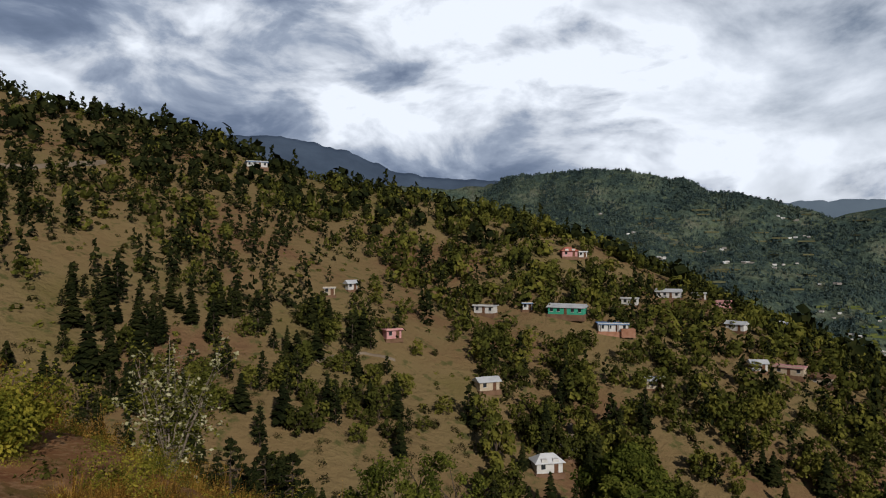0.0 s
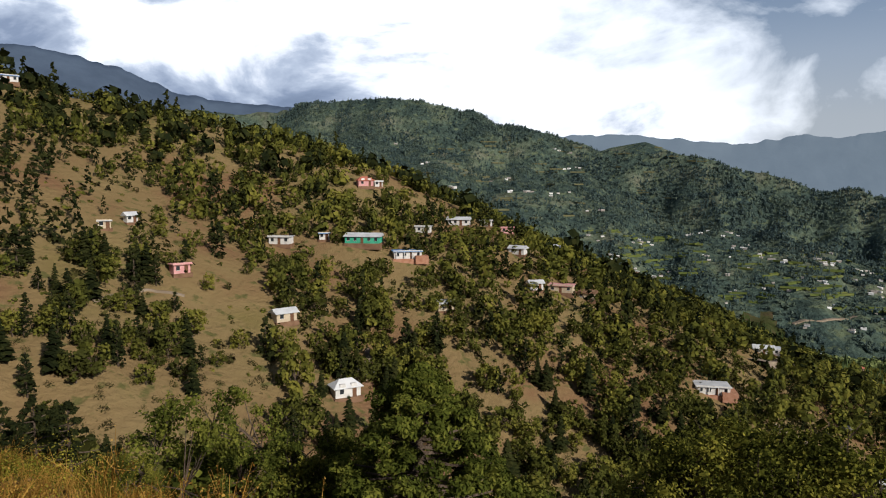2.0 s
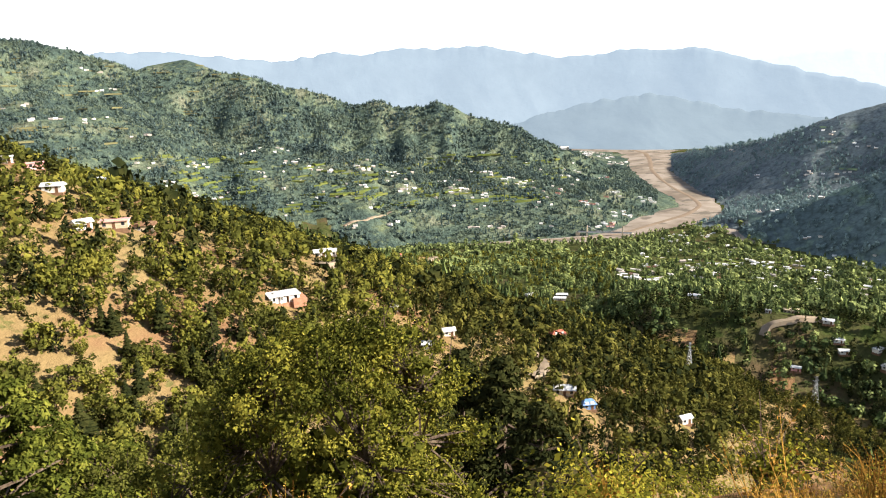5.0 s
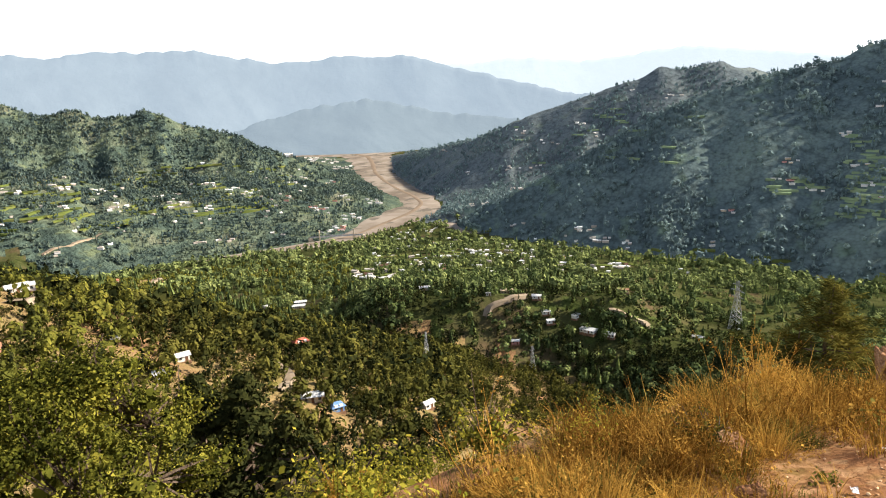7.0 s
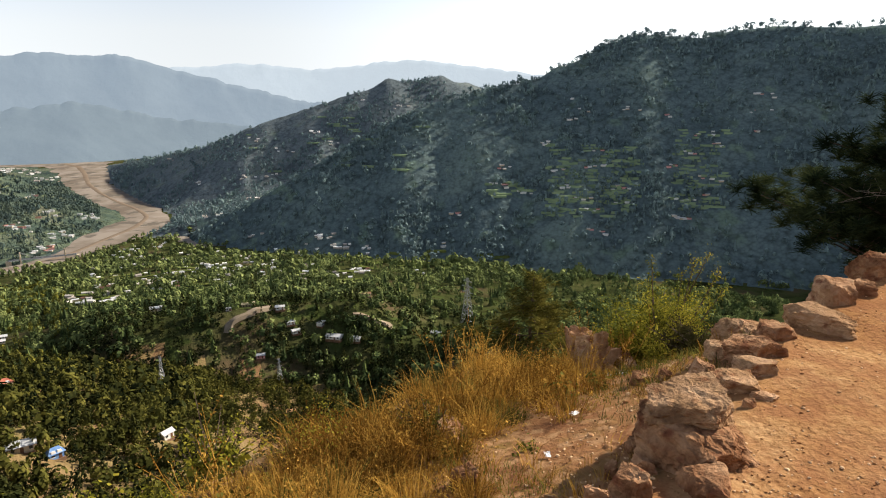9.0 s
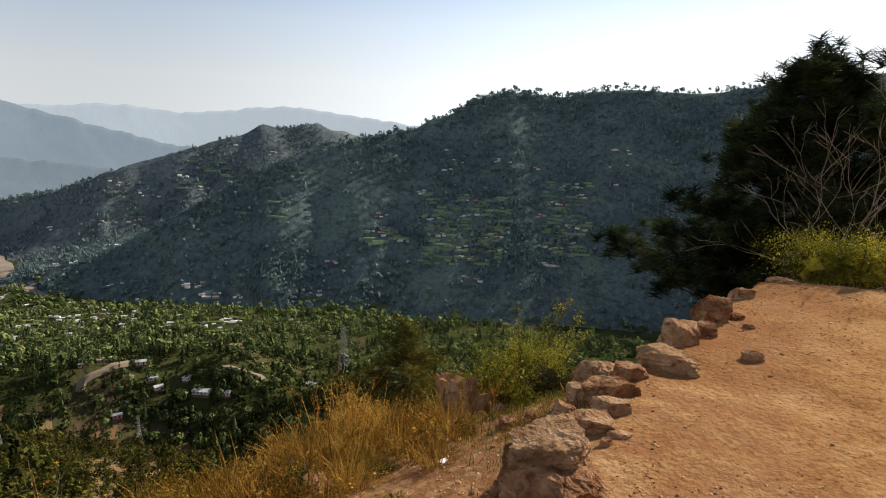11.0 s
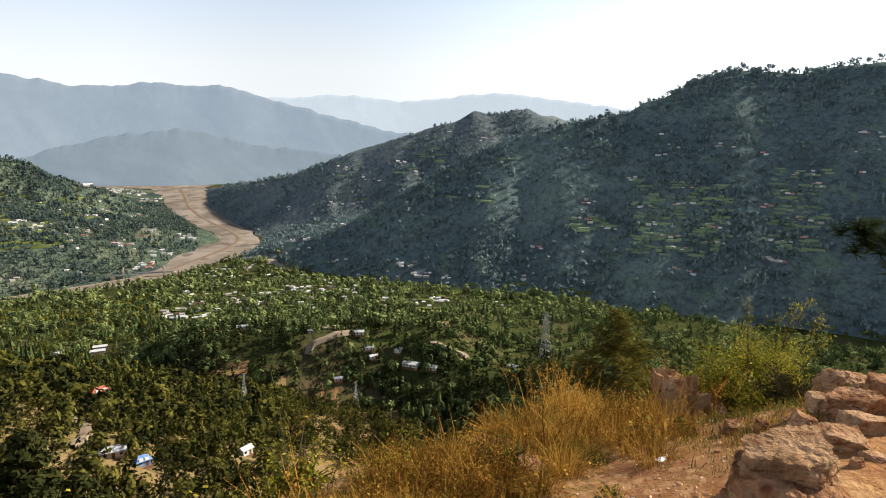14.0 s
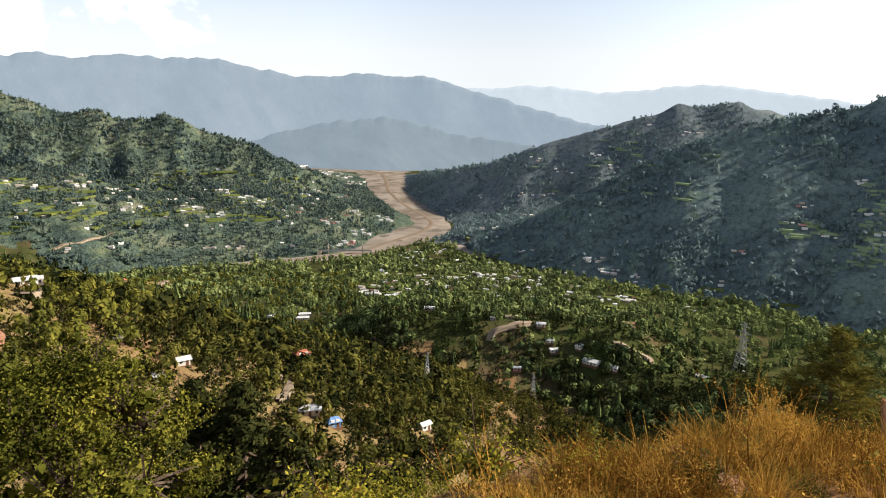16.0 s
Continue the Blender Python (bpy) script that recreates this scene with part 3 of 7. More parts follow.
def ribbon(name, line, halves, seed, lift, mat, label, category="river"):
    """A level bed with ragged banks along a line."""
    pts = np.array([place(*p)[:2] for p in line])
    seg = np.concatenate([[0], np.cumsum(np.hypot(*np.diff(pts, axis=0).T))])
    k = np.linspace(0, seg[-1], 200)
    cx, cy = np.interp(k, seg, pts[:, 0]), np.interp(k, seg, pts[:, 1])
    for _ in range(10):
        cx[1:-1], cy[1:-1] = (cx[:-2] + 2 * cx[1:-1] + cx[2:]) / 4, (cy[:-2] + 2 * cy[1:-1] + cy[2:]) / 4
    tx, ty = np.gradient(cx), np.gradient(cy)
    ln = np.hypot(tx, ty)
    nx, ny = -ty / ln, tx / ln
    half = np.interp(k, seg, halves)
    cols = []
    for c in np.linspace(-1, 1, 9):
        w = half * (1 + 0.4 * fbm(k / 90 + 7 * np.sign(c), k * 0, seed, 5))
        cols.append(np.stack([cx + nx * w * c, cy + ny * w * c, WATER_Z + lift + 1.5 * (1 - c * c) + 0 * cx], -1))
    V = np.stack(cols, 1).reshape(-1, 3)
    i, j = np.meshgrid(np.arange(199), np.arange(8), indexing="ij")
    a = (i * 9 + j).ravel()
    Q = np.stack([a, a + 1, a + 10, a + 9], -1)
    return tagged(new(name, mesh_from(name, V, Q, mat, smooth=True)), label, category, kind="structure")


ribbon("river", RIVER, RIVER_HALF, 51, 1.2, SAND, "wide pale gravel riverbed winding between the hills")
ribbon("far_river_reach", FAR_REACH, FAR_HALF, 57, 1.1, SAND, "pale gravel flats where the river bends behind the far town")
ribbon("water", RIVER, [5, 5, 5, 5, 5, 6, 7, 9, 9, 8, 8, 8, 8, 10, 12, 14, 14], 53, 1.9, WATER, "muddy brown water in the gravel riverbed", "water")
ribbon("brook", BROOK, [20, 26, 22], 55, 1.0, SAND, "gravel mouth of a side stream")


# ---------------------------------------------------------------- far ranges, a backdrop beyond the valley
# emission lifts the far ranges in place of haze in the air
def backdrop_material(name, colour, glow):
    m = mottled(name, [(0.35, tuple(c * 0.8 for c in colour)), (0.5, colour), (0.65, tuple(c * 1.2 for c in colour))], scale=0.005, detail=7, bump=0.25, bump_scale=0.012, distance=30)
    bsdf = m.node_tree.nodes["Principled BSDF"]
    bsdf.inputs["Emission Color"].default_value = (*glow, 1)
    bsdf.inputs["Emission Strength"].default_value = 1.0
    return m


def backdrop(name, line, mat, seed, drop=640, slope=0.95, label=""):
    pts = np.array([place(*p) for p in line])
    az = np.array([p[0] for p in line])
    a = np.arange(az[0], az[-1] + 0.01, 0.15)
    x, y, z = (np.interp(a, az, pts[:, q]) for q in range(3))
    even = np.hanning(29) / np.hanning(29).sum()
    broad_z = np.convolve(np.pad(z, 14, mode="edge"), even, "valid")  # the flanks run more evenly than the crest
    d = np.hypot(x, y)
    d = np.convolve(np.pad(d, 14, mode="edge"), even, "valid")
    x, y = d * np.sin(np.radians(a)), d * np.cos(np.radians(a))
    ragged = 16 * fbm(a / 0.9, a * 0, seed + 3, 4)
    rows = []
    for r in range(30):
        k = r / 29.0
        f = 1 - k * drop / slope / d
        px, py = x * f, y * f
        rel = (0.35 - 1.6 * np.abs(fbm(px / 300 + k * 1.9, py / 300 + k * 2.6, seed, 5))) * 19 * np.clip(k * 3, 0.04, 1)
        rows.append(np.stack([px, py, z + (broad_z - z) * min(1.0, 5 * k) + ragged * max(0.0, 1 - 9 * k) - k * drop + rel - np.clip(k * 4, 0, 1) * 20], -1))
    for k in (0.5, 1.0):
        f = 1 + k * 0.02
        rows.insert(0, np.stack([x * f, y * f, z + ragged - 80 * k], -1))
    V = np.stack(rows, 0)
    m, n = V.shape[:2]
    i, j = np.meshgrid(np.arange(m - 1), np.arange(n - 1), indexing="ij")
    q = (i * n + j).ravel()
    me = mesh_from(name, V.reshape(-1, 3), np.stack([q, q + 1, q + n + 1, q + n], -1), mat, smooth=True)
    return tagged(new(name, me), label, "mountains", kind="structure")


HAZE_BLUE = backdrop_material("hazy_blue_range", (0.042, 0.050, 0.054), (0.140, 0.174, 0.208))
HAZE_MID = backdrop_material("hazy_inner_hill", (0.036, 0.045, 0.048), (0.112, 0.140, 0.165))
HAZE_PALE = backdrop_material("hazy_pale_range", (0.06, 0.07, 0.08), (0.275, 0.312, 0.342))
HAZE_DARK = backdrop_material("hazy_snowy_range", (0.05, 0.065, 0.085), (0.026, 0.038, 0.064))
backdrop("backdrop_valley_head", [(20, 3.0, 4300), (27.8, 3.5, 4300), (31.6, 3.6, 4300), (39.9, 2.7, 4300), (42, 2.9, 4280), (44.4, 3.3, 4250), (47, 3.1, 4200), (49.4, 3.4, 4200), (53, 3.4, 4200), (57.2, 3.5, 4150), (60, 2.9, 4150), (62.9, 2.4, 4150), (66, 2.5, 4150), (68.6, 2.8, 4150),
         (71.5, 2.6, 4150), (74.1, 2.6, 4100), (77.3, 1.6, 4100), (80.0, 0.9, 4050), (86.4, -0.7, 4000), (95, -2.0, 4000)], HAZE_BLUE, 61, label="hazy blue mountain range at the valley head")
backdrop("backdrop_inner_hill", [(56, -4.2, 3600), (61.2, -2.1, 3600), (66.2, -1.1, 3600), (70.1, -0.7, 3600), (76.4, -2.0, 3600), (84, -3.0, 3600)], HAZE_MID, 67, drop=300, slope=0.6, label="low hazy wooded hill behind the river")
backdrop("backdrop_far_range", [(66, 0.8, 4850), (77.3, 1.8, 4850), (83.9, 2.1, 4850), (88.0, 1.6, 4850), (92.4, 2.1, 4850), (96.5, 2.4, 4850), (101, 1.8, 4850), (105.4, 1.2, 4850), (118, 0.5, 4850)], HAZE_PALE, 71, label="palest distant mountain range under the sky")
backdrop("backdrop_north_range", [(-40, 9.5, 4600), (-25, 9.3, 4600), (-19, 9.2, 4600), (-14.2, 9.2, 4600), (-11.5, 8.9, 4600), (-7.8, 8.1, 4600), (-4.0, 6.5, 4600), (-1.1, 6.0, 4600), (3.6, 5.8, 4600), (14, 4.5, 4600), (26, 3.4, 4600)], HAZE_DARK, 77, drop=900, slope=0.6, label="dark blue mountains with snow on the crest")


# ---------------------------------------------------------------- trees: shapes
def rng_of(seed):
    return np.random.RandomState(seed)


def leaf_quads(centres, size, rng, ratio=0.6, facing=None, loose=0.55):
    """Small leaves or clumps at each centre, turned at random or roughly facing outwards."""
    n = len(centres)
    a = rng.normal(size=(n, 3))
    if facing is None:
        a[:, 2] *= 0.6
        b = np.cross(a, rng.normal(size=(n, 3)))
    else:
        f = np.asarray(facing, float)
        f = f / (np.linalg.norm(f, axis=1)[:, None] + 1e-9) + rng.normal(size=(n, 3)) * loose
        a = np.cross(f, a)
        b = np.cross(f, a)
    a /= np.linalg.norm(a, axis=1)[:, None]
    b /= np.linalg.norm(b, axis=1)[:, None]
    s = size * rng.uniform(0.6, 1.3, (n, 1))
    c = np.asarray(centres)
    V = np.stack([c - a * s * 0.5, c + b * s * ratio * 0.5, c + a * s * 0.5, c - b * s * ratio * 0.5], 1).reshape(-1, 3)
    return V, np.arange(4 * n).reshape(-1, 4)


def tube(path, radii, sides=6):
    path, rings = np.asarray(path, dtype=float), []
    for k, (p, r) in enumerate(zip(path, radii)):
        d = path[min(k + 1, len(path) - 1)] - path[max(k - 1, 0)]
        d = d / (np.linalg.norm(d) + 1e-9)
        e = np.cross(d, (0.31, 0.95, 0.1))
        e /= np.linalg.norm(e)
        g = np.cross(d, e)
        t = np.arange(sides) * 2 * math.pi / sides
        rings.append(p + r * (np.cos(t)[:, None] * e + np.sin(t)[:, None] * g))
    V = np.concatenate(rings)
    Q = []
    for k in range(len(path) - 1):
        for s in range(sides):
            Q.append((k * sides + s, k * sides + (s + 1) % sides, (k + 1) * sides + (s + 1) % sides, (k + 1) * sides + s))
    return V, np.array(Q)


def conifer_shape(seed, tiers=9, blades=7, droop=0.25, width=0.26, clump=2):
    """A conifer 1 high: a tapered trunk and whorls of drooping boughs, each a bent, pointed spray."""
    rng = rng_of(seed)
    trunk = tube([(0, 0, -0.05), (0.005, 0, 0.4), (0, 0.004, 0.96)], [0.022, 0.014, 0.003], 5)
    V, Q, n = [], [], 0
    for t in range(tiers):
        h = 0.16 + 0.82 * (t / (tiers - 1)) ** 0.95
        reach = width * (1 - (h - 0.14) / 0.92) ** 0.85 * rng.uniform(0.8, 1.15) + 0.015
        for b in range(blades):
            a = 2 * math.pi * (b + rng.uniform(-0.3, 0.3)) / blades + t
            r = reach * rng.uniform(0.65, 1.2)
            hh = h + rng.uniform(-0.03, 0.03)
            for c in range(clump):
                a2 = a + rng.uniform(-0.35, 0.35)
                d, e = np.array([math.cos(a2), math.sin(a2), 0]), np.array([-math.sin(a2), math.cos(a2), 0])
                w = r * rng.uniform(0.22, 0.38) + 0.012
                z0, z1, z2 = hh + 0.02, hh - droop * r * 0.5 + 0.02, hh - droop * r * rng.uniform(0.6, 1.6)
                ss = rng.uniform(-0.02, 0.02, 4)
                V += [d * 0.01 + (0, 0, z0), d * r * 0.55 + e * w + (0, 0, z1 - 0.025 + ss[0]), d * r + (0, 0, z2), d * r * 0.55 - e * w + (0, 0, z1 - 0.025 + ss[1])]
                Q.append((n, n + 1, n + 2, n + 3))
                n += 4
    return trunk, (np.array(V), np.array(Q))


def clumped(centres, radii, leaves, size, rng, flat=0.8, ratio=0.75, loose=0.4, core=3, lift=0.25, within=1.15):
    """Leaves on the outside of each clump, facing out, and a few larger ones added within to block light."""
    cs, out, inner = [], [], []
    for c, rad in zip(centres, radii):
        g = rng.normal(size=(leaves, 3))
        g /= np.linalg.norm(g, axis=1)[:, None]
        cs.append(c + g * rad * rng.uniform(0.6, 1.08, (leaves, 1)) * (1, 1, flat))
        out.append(g + (0, 0, lift))
        if core:
            inner.append(leaf_quads(c + rng.normal(size=(core, 3)) * rad * 0.22, rad * within, rng, ratio=0.9))
    return join_arrays([leaf_quads(np.concatenate(cs), size, rng, ratio=ratio, facing=np.concatenate(out), loose=loose)] + inner)


def broad_shape(seed, blobs=11, leaves=26, size=0.11, squat=1.0, core=3):
    """A broad-leaved tree 1 high: a trunk that forks into limbs and a crown of leaf clumps with gaps."""
    rng = rng_of(seed)
    limbs, cs, rads = [tube([(0, 0, -0.05), (0.01, 0.01, 0.25), (0.02, 0, 0.45)], [0.03, 0.022, 0.014], 5)], [], []
    for b in range(blobs):
        a, h = b * 2.4 + rng.uniform(-0.4, 0.4), 0.2 + 0.66 * (b + rng.uniform(0, 0.6)) / blobs
        r = 0.40 * squat * math.sqrt(max(0.05, 1 - ((h - 0.42) / 0.5) ** 2)) * rng.uniform(0.5, 1.0)
        c = np.array([math.cos(a) * r, math.sin(a) * r, h])
        limbs.append(tube([(0.01, 0.01, 0.1 + 0.2 * rng.uniform()), c * (0.5, 0.5, 0.75), c], [0.014, 0.009, 0.003], 4))
        cs.append(c)
        rads.append(rng.uniform(0.15, 0.23))
    return join_arrays(limbs), clumped(cs, rads, leaves, size, rng, core=core)


def bushy_conifer(seed, blobs=16, leaves=16, size=0.10, width=0.30, core=2):
    """A full conifer 1 high, rounded below and pointed above, made of dense boughs."""
    rng = rng_of(seed)
    limbs, cs, rads = [tube([(0, 0, -0.05), (0.005, 0, 0.4), (0, 0.004, 0.95)], [0.022, 0.014, 0.003], 5)], [], []
    for b in range(blobs):
        f = (b + rng.uniform(0, 0.7)) / blobs
        a, h = b * 2.4 + rng.uniform(-0.3, 0.3), 0.10 + 0.82 * f
        r = width * (1 - f) ** 0.7 * rng.uniform(0.5, 1.05)
        c = np.array([math.cos(a) * r, math.sin(a) * r, h])
        limbs.append(tube([(0, 0, h), c], [0.008, 0.003], 3))
        cs.append(c)
        rads.append((0.13 - 0.09 * f) * rng.uniform(0.85, 1.2))
    return join_arrays(limbs), clumped(cs, rads, leaves, size, rng, flat=0.6, ratio=0.5, core=core, lift=0.4)


def shrub_shape(seed, leaves=90, size=0.2):
    rng = rng_of(seed)
    g = rng.normal(size=(leaves, 3))
    g /= np.linalg.norm(g, axis=1)[:, None]
    g[:, 2] = np.abs(g[:, 2])
    lump = 1 + 0.35 * np.sin(g[:, :1] * 5 + seed) * np.cos(g[:, 1:2] * 4)
    return leaf_quads(g * rng.uniform(0.55, 1.0, (leaves, 1)) * lump * (0.6, 0.6, 0.7), size, rng, ratio=0.75, facing=g + (0, 0, 0.2), loose=0.4)


def fir_low(seed):
    """A far conifer, 1 high: three ragged skirts."""
    rng = rng_of(seed)
    V, Q, n = [], [], 0
    for z0, z1, r in ((0.05, 0.55, 0.24), (0.3, 0.8, 0.18), (0.55, 1.02, 0.11)):
        for b in range(4):
            a = b * math.pi / 2 + rng.uniform(-0.4, 0.4) + z0 * 5
            p, q = a - 0.6, a + 0.6
            r1, r2 = r * rng.uniform(0.7, 1.3), r * rng.uniform(0.7, 1.3)
            V += [(math.cos(p) * r1, math.sin(p) * r1, z0 + rng.uniform(-0.05, 0.05)), (math.cos(a) * r2 * 1.1, math.sin(a) * r2 * 1.1, z0 - 0.03), (math.cos(q) * r1, math.sin(q) * r1, z0 + rng.uniform(-0.05, 0.05)), (0, 0, z1)]
            Q.append((n, n + 1, n + 2, n + 3))
            n += 4
    return np.array(V), np.array(Q)


def round_low(seed, leaves=20, size=0.40):
    rng = rng_of(seed)
    g = rng.normal(size=(leaves, 3))
    g /= np.linalg.norm(g, axis=1)[:, None]
    p = g * (0.38, 0.38, 0.42) * rng.uniform(0.7, 1, (leaves, 1)) + (0, 0, 0.46)
    return leaf_quads(p, size, rng, ratio=0.85, facing=g + (0, 0, 0.2), loose=0.28)


# ---------------------------------------------------------------- trees: spread over the land
def spots_in(count, az0, az1, d0, d1, zones, seed, keep, low, high, top=6.0, power=0.5):
    """Random places on the given zones of the ground; keep() thins them out by x, y."""
    rng = rng_of(seed)
    a = np.radians(rng.uniform(az0, az1, count))
    d = np.sqrt(rng.uniform(d0 ** 2, d1 ** 2, count)) if power == 0.5 else np.exp(rng.uniform(math.log(d0), math.log(d1), count))
    x, y = d * np.sin(a), d * np.cos(a)
    zone = land(x, y)[1]
    z = sheet_z(x, y)
    size = rng.uniform(low, high, count) * np.where(rng.uniform(size=count) < 0.15, 1.35, 1)
    ok = np.isin(zone, zones) & (z > WATER_Z + 0.3) & in_sight(x, y, z, top) & (rng.uniform(size=count) < keep(x, y))
    ok &= bed_gap(x, y) > 3
    for hx, hy, hr in CLEARINGS:
        ok &= (x - hx) ** 2 + (y - hy) ** 2 > hr * hr
    n = ok.sum()
    return np.stack([x[ok], y[ok], z[ok] - 0.1, size[ok], rng.uniform(0, 6.28, n), rng.uniform(0.85, 1.2, n)], -1)


def woods(name, bases, spots, mat, label):
    order = np.arange(len(spots)) % len(bases)
    V, Q = join_arrays([scatter(b, spots[order == k]) for k, b in enumerate(bases) if (order == k).any()])
    return tagged(new(name, mesh_from(name, V, Q, mat)), label, "trees", kind="stuff")


def things_on(kind, shapes, bark, mat, spots, label, category, group):
    """Separate trees with a trunk and a crown each, sharing their meshes."""
    meshes = [(mesh_from("trunk", *t, bark), mesh_from("crown", *c, mat)) for t, c in shapes]
    first = []
    for t, c in meshes:
        ob = thing(kind, label, category, group)
        part("trunk", t, ob)
        part("crown", c, ob)
        first.append(ob)
    for k, (x, y, z, s, a, h) in enumerate(spots):
        src = first[k % len(first)]
        m = Matrix.LocRotScale((x, y, z), Euler((0, 0, a)), (s, s, s * h))
        if k < len(first):
            src.matrix_basis = m
        else:
            ob = src.copy()
            scene.collection.objects.link(ob)
            ob.matrix_basis = m
            for child in src.children:
                cc = child.copy()
                scene.collection.objects.link(cc)
                cc.parent = ob




# ---------------------------------------------------------------- houses
def on_ground(az, el, near=14.0, far=3600.0):
    """Where a line of sight with that bearing and angle first meets the land."""
    az, el = np.atleast_1d(np.radians(np.asarray(az, float))), np.atleast_1d(np.radians(np.asarray(el, float)))
    r = near * 1.006 ** np.arange(int(math.log(far / near) / math.log(1.006)))
    x, y = np.sin(az)[:, None] * r, np.cos(az)[:, None] * r
    z = np.tan(el)[:, None] * r
    h = land(x.ravel(), y.ravel())[0].reshape(x.shape)
    under = z <= h
    k = np.where(under.any(1), under.argmax(1), 0)
    n = np.arange(len(k))
    return x[n, k], y[n, k], h[n, k], r[k], under.any(1)


PAINT = {
    "white": mottled("whitewash", [(0.3, (0.48, 0.464, 0.432)), (0.6, (0.624, 0.608, 0.576))], scale=0.6, bump=0.1),
    "cream": mottled("cream_plaster", [(0.3, (0.384, 0.304, 0.208)), (0.6, (0.496, 0.416, 0.304))], scale=0.6, bump=0.1),
    "pink": mottled("pink_plaster", [(0.3, (0.496, 0.224, 0.224)), (0.6, (0.576, 0.32, 0.304))], scale=0.6, bump=0.1),
    "green": mottled("green_plaster", [(0.3, (0.048, 0.288, 0.176)), (0.6, (0.08, 0.368, 0.24))], scale=0.6, bump=0.1),
    "blue": mottled("blue_paint", [(0.3, (0.096, 0.192, 0.416)), (0.6, (0.176, 0.288, 0.496))], scale=0.6, bump=0.1),
    "orange": mottled("bare_brick_earth", [(0.3, (0.336, 0.152, 0.072)), (0.6, (0.416, 0.216, 0.112))], scale=0.6, bump=0.3),
    "grey": mottled("tin_sheet", [(0.3, (0.4, 0.408, 0.424)), (0.6, (0.544, 0.552, 0.56))], scale=0.4, rough=0.5, bump=0.2),
    "red": mottled("red_tin_roof", [(0.3, (0.336, 0.104, 0.072)), (0.6, (0.416, 0.16, 0.112))], scale=0.5, rough=0.6),
    "brown": mottled("rusty_tin_roof", [(0.3, (0.128, 0.072, 0.044)), (0.6, (0.208, 0.128, 0.08))], scale=0.5, rough=0.7),
}
PAINT["roof_white"] = mottled("bright_tin_roof", [(0.3, (0.528, 0.536, 0.544)), (0.6, (0.64, 0.64, 0.64))], scale=0.4, rough=0.5)
STONE_BASE = mottled("terracotta_plinth", [(0.3, (0.288, 0.136, 0.08)), (0.6, (0.384, 0.208, 0.136))], scale=0.8, bump=0.4)
WINDOW_DARK = mottled("dark_window", [(0.3, (0.02, 0.022, 0.026)), (0.7, (0.04, 0.045, 0.05))], scale=1.0, rough=0.15)
DOOR_WOOD = mottled("door_wood", [(0.3, (0.10, 0.05, 0.03)), (0.7, (0.18, 0.10, 0.06))], scale=3.0)


def block(x0, x1, y0, y1, z0, z1, mat, name, inset=0.0):
    V = np.array([(x0, y0, z0), (x1, y0, z0), (x1, y1, z0), (x0, y1, z0), (x0 + inset, y0 + inset, z1), (x1 - inset, y0 + inset, z1), (x1 - inset, y1 - inset, z1), (x0 + inset, y1 - inset, z1)])
    Q = np.array([(0, 3, 2, 1), (4, 5, 6, 7), (0, 1, 5, 4), (1, 2, 6, 5), (2, 3, 7, 6), (3, 0, 4, 7)])
    return mesh_from(name, V, Q, mat)


def roof_mesh(w, d, z, rise, over, hip, mat, name="roof"):
    """A ridged roof with eaves and thickness; hip draws the ridge's ends in."""
    w2, d2, t = w / 2 + over, d / 2 + over, 0.12
    r = max(w2 - hip, 0.2)
    V = []
    for dz in (0, -t):
        V += [(-w2, -d2, z + dz), (w2, -d2, z + dz), (w2, d2, z + dz), (-w2, d2, z + dz), (-r, 0, z + rise + dz), (r, 0, z + rise + dz)]
    Q = [(0, 1, 5, 4), (2, 3, 4, 5), (1, 2, 5, 5), (3, 0, 4, 4), (7, 6, 10, 11), (9, 8, 11, 10), (0, 6, 7, 1), (1, 7, 8, 2), (2, 8, 9, 3), (3, 9, 6, 0)]
    bm = bmesh.new()
    vs = [bm.verts.new(v) for v in V]
    for q in Q:
        keep = list(dict.fromkeys(q))
        bm.faces.new([vs[i] for i in keep])
    me = bpy.data.meshes.new(name)
    bmesh.ops.recalc_face_normals(bm, faces=bm.faces[:])
    bm.to_mesh(me)
    bm.free()
    me.materials.append(mat)
    return me


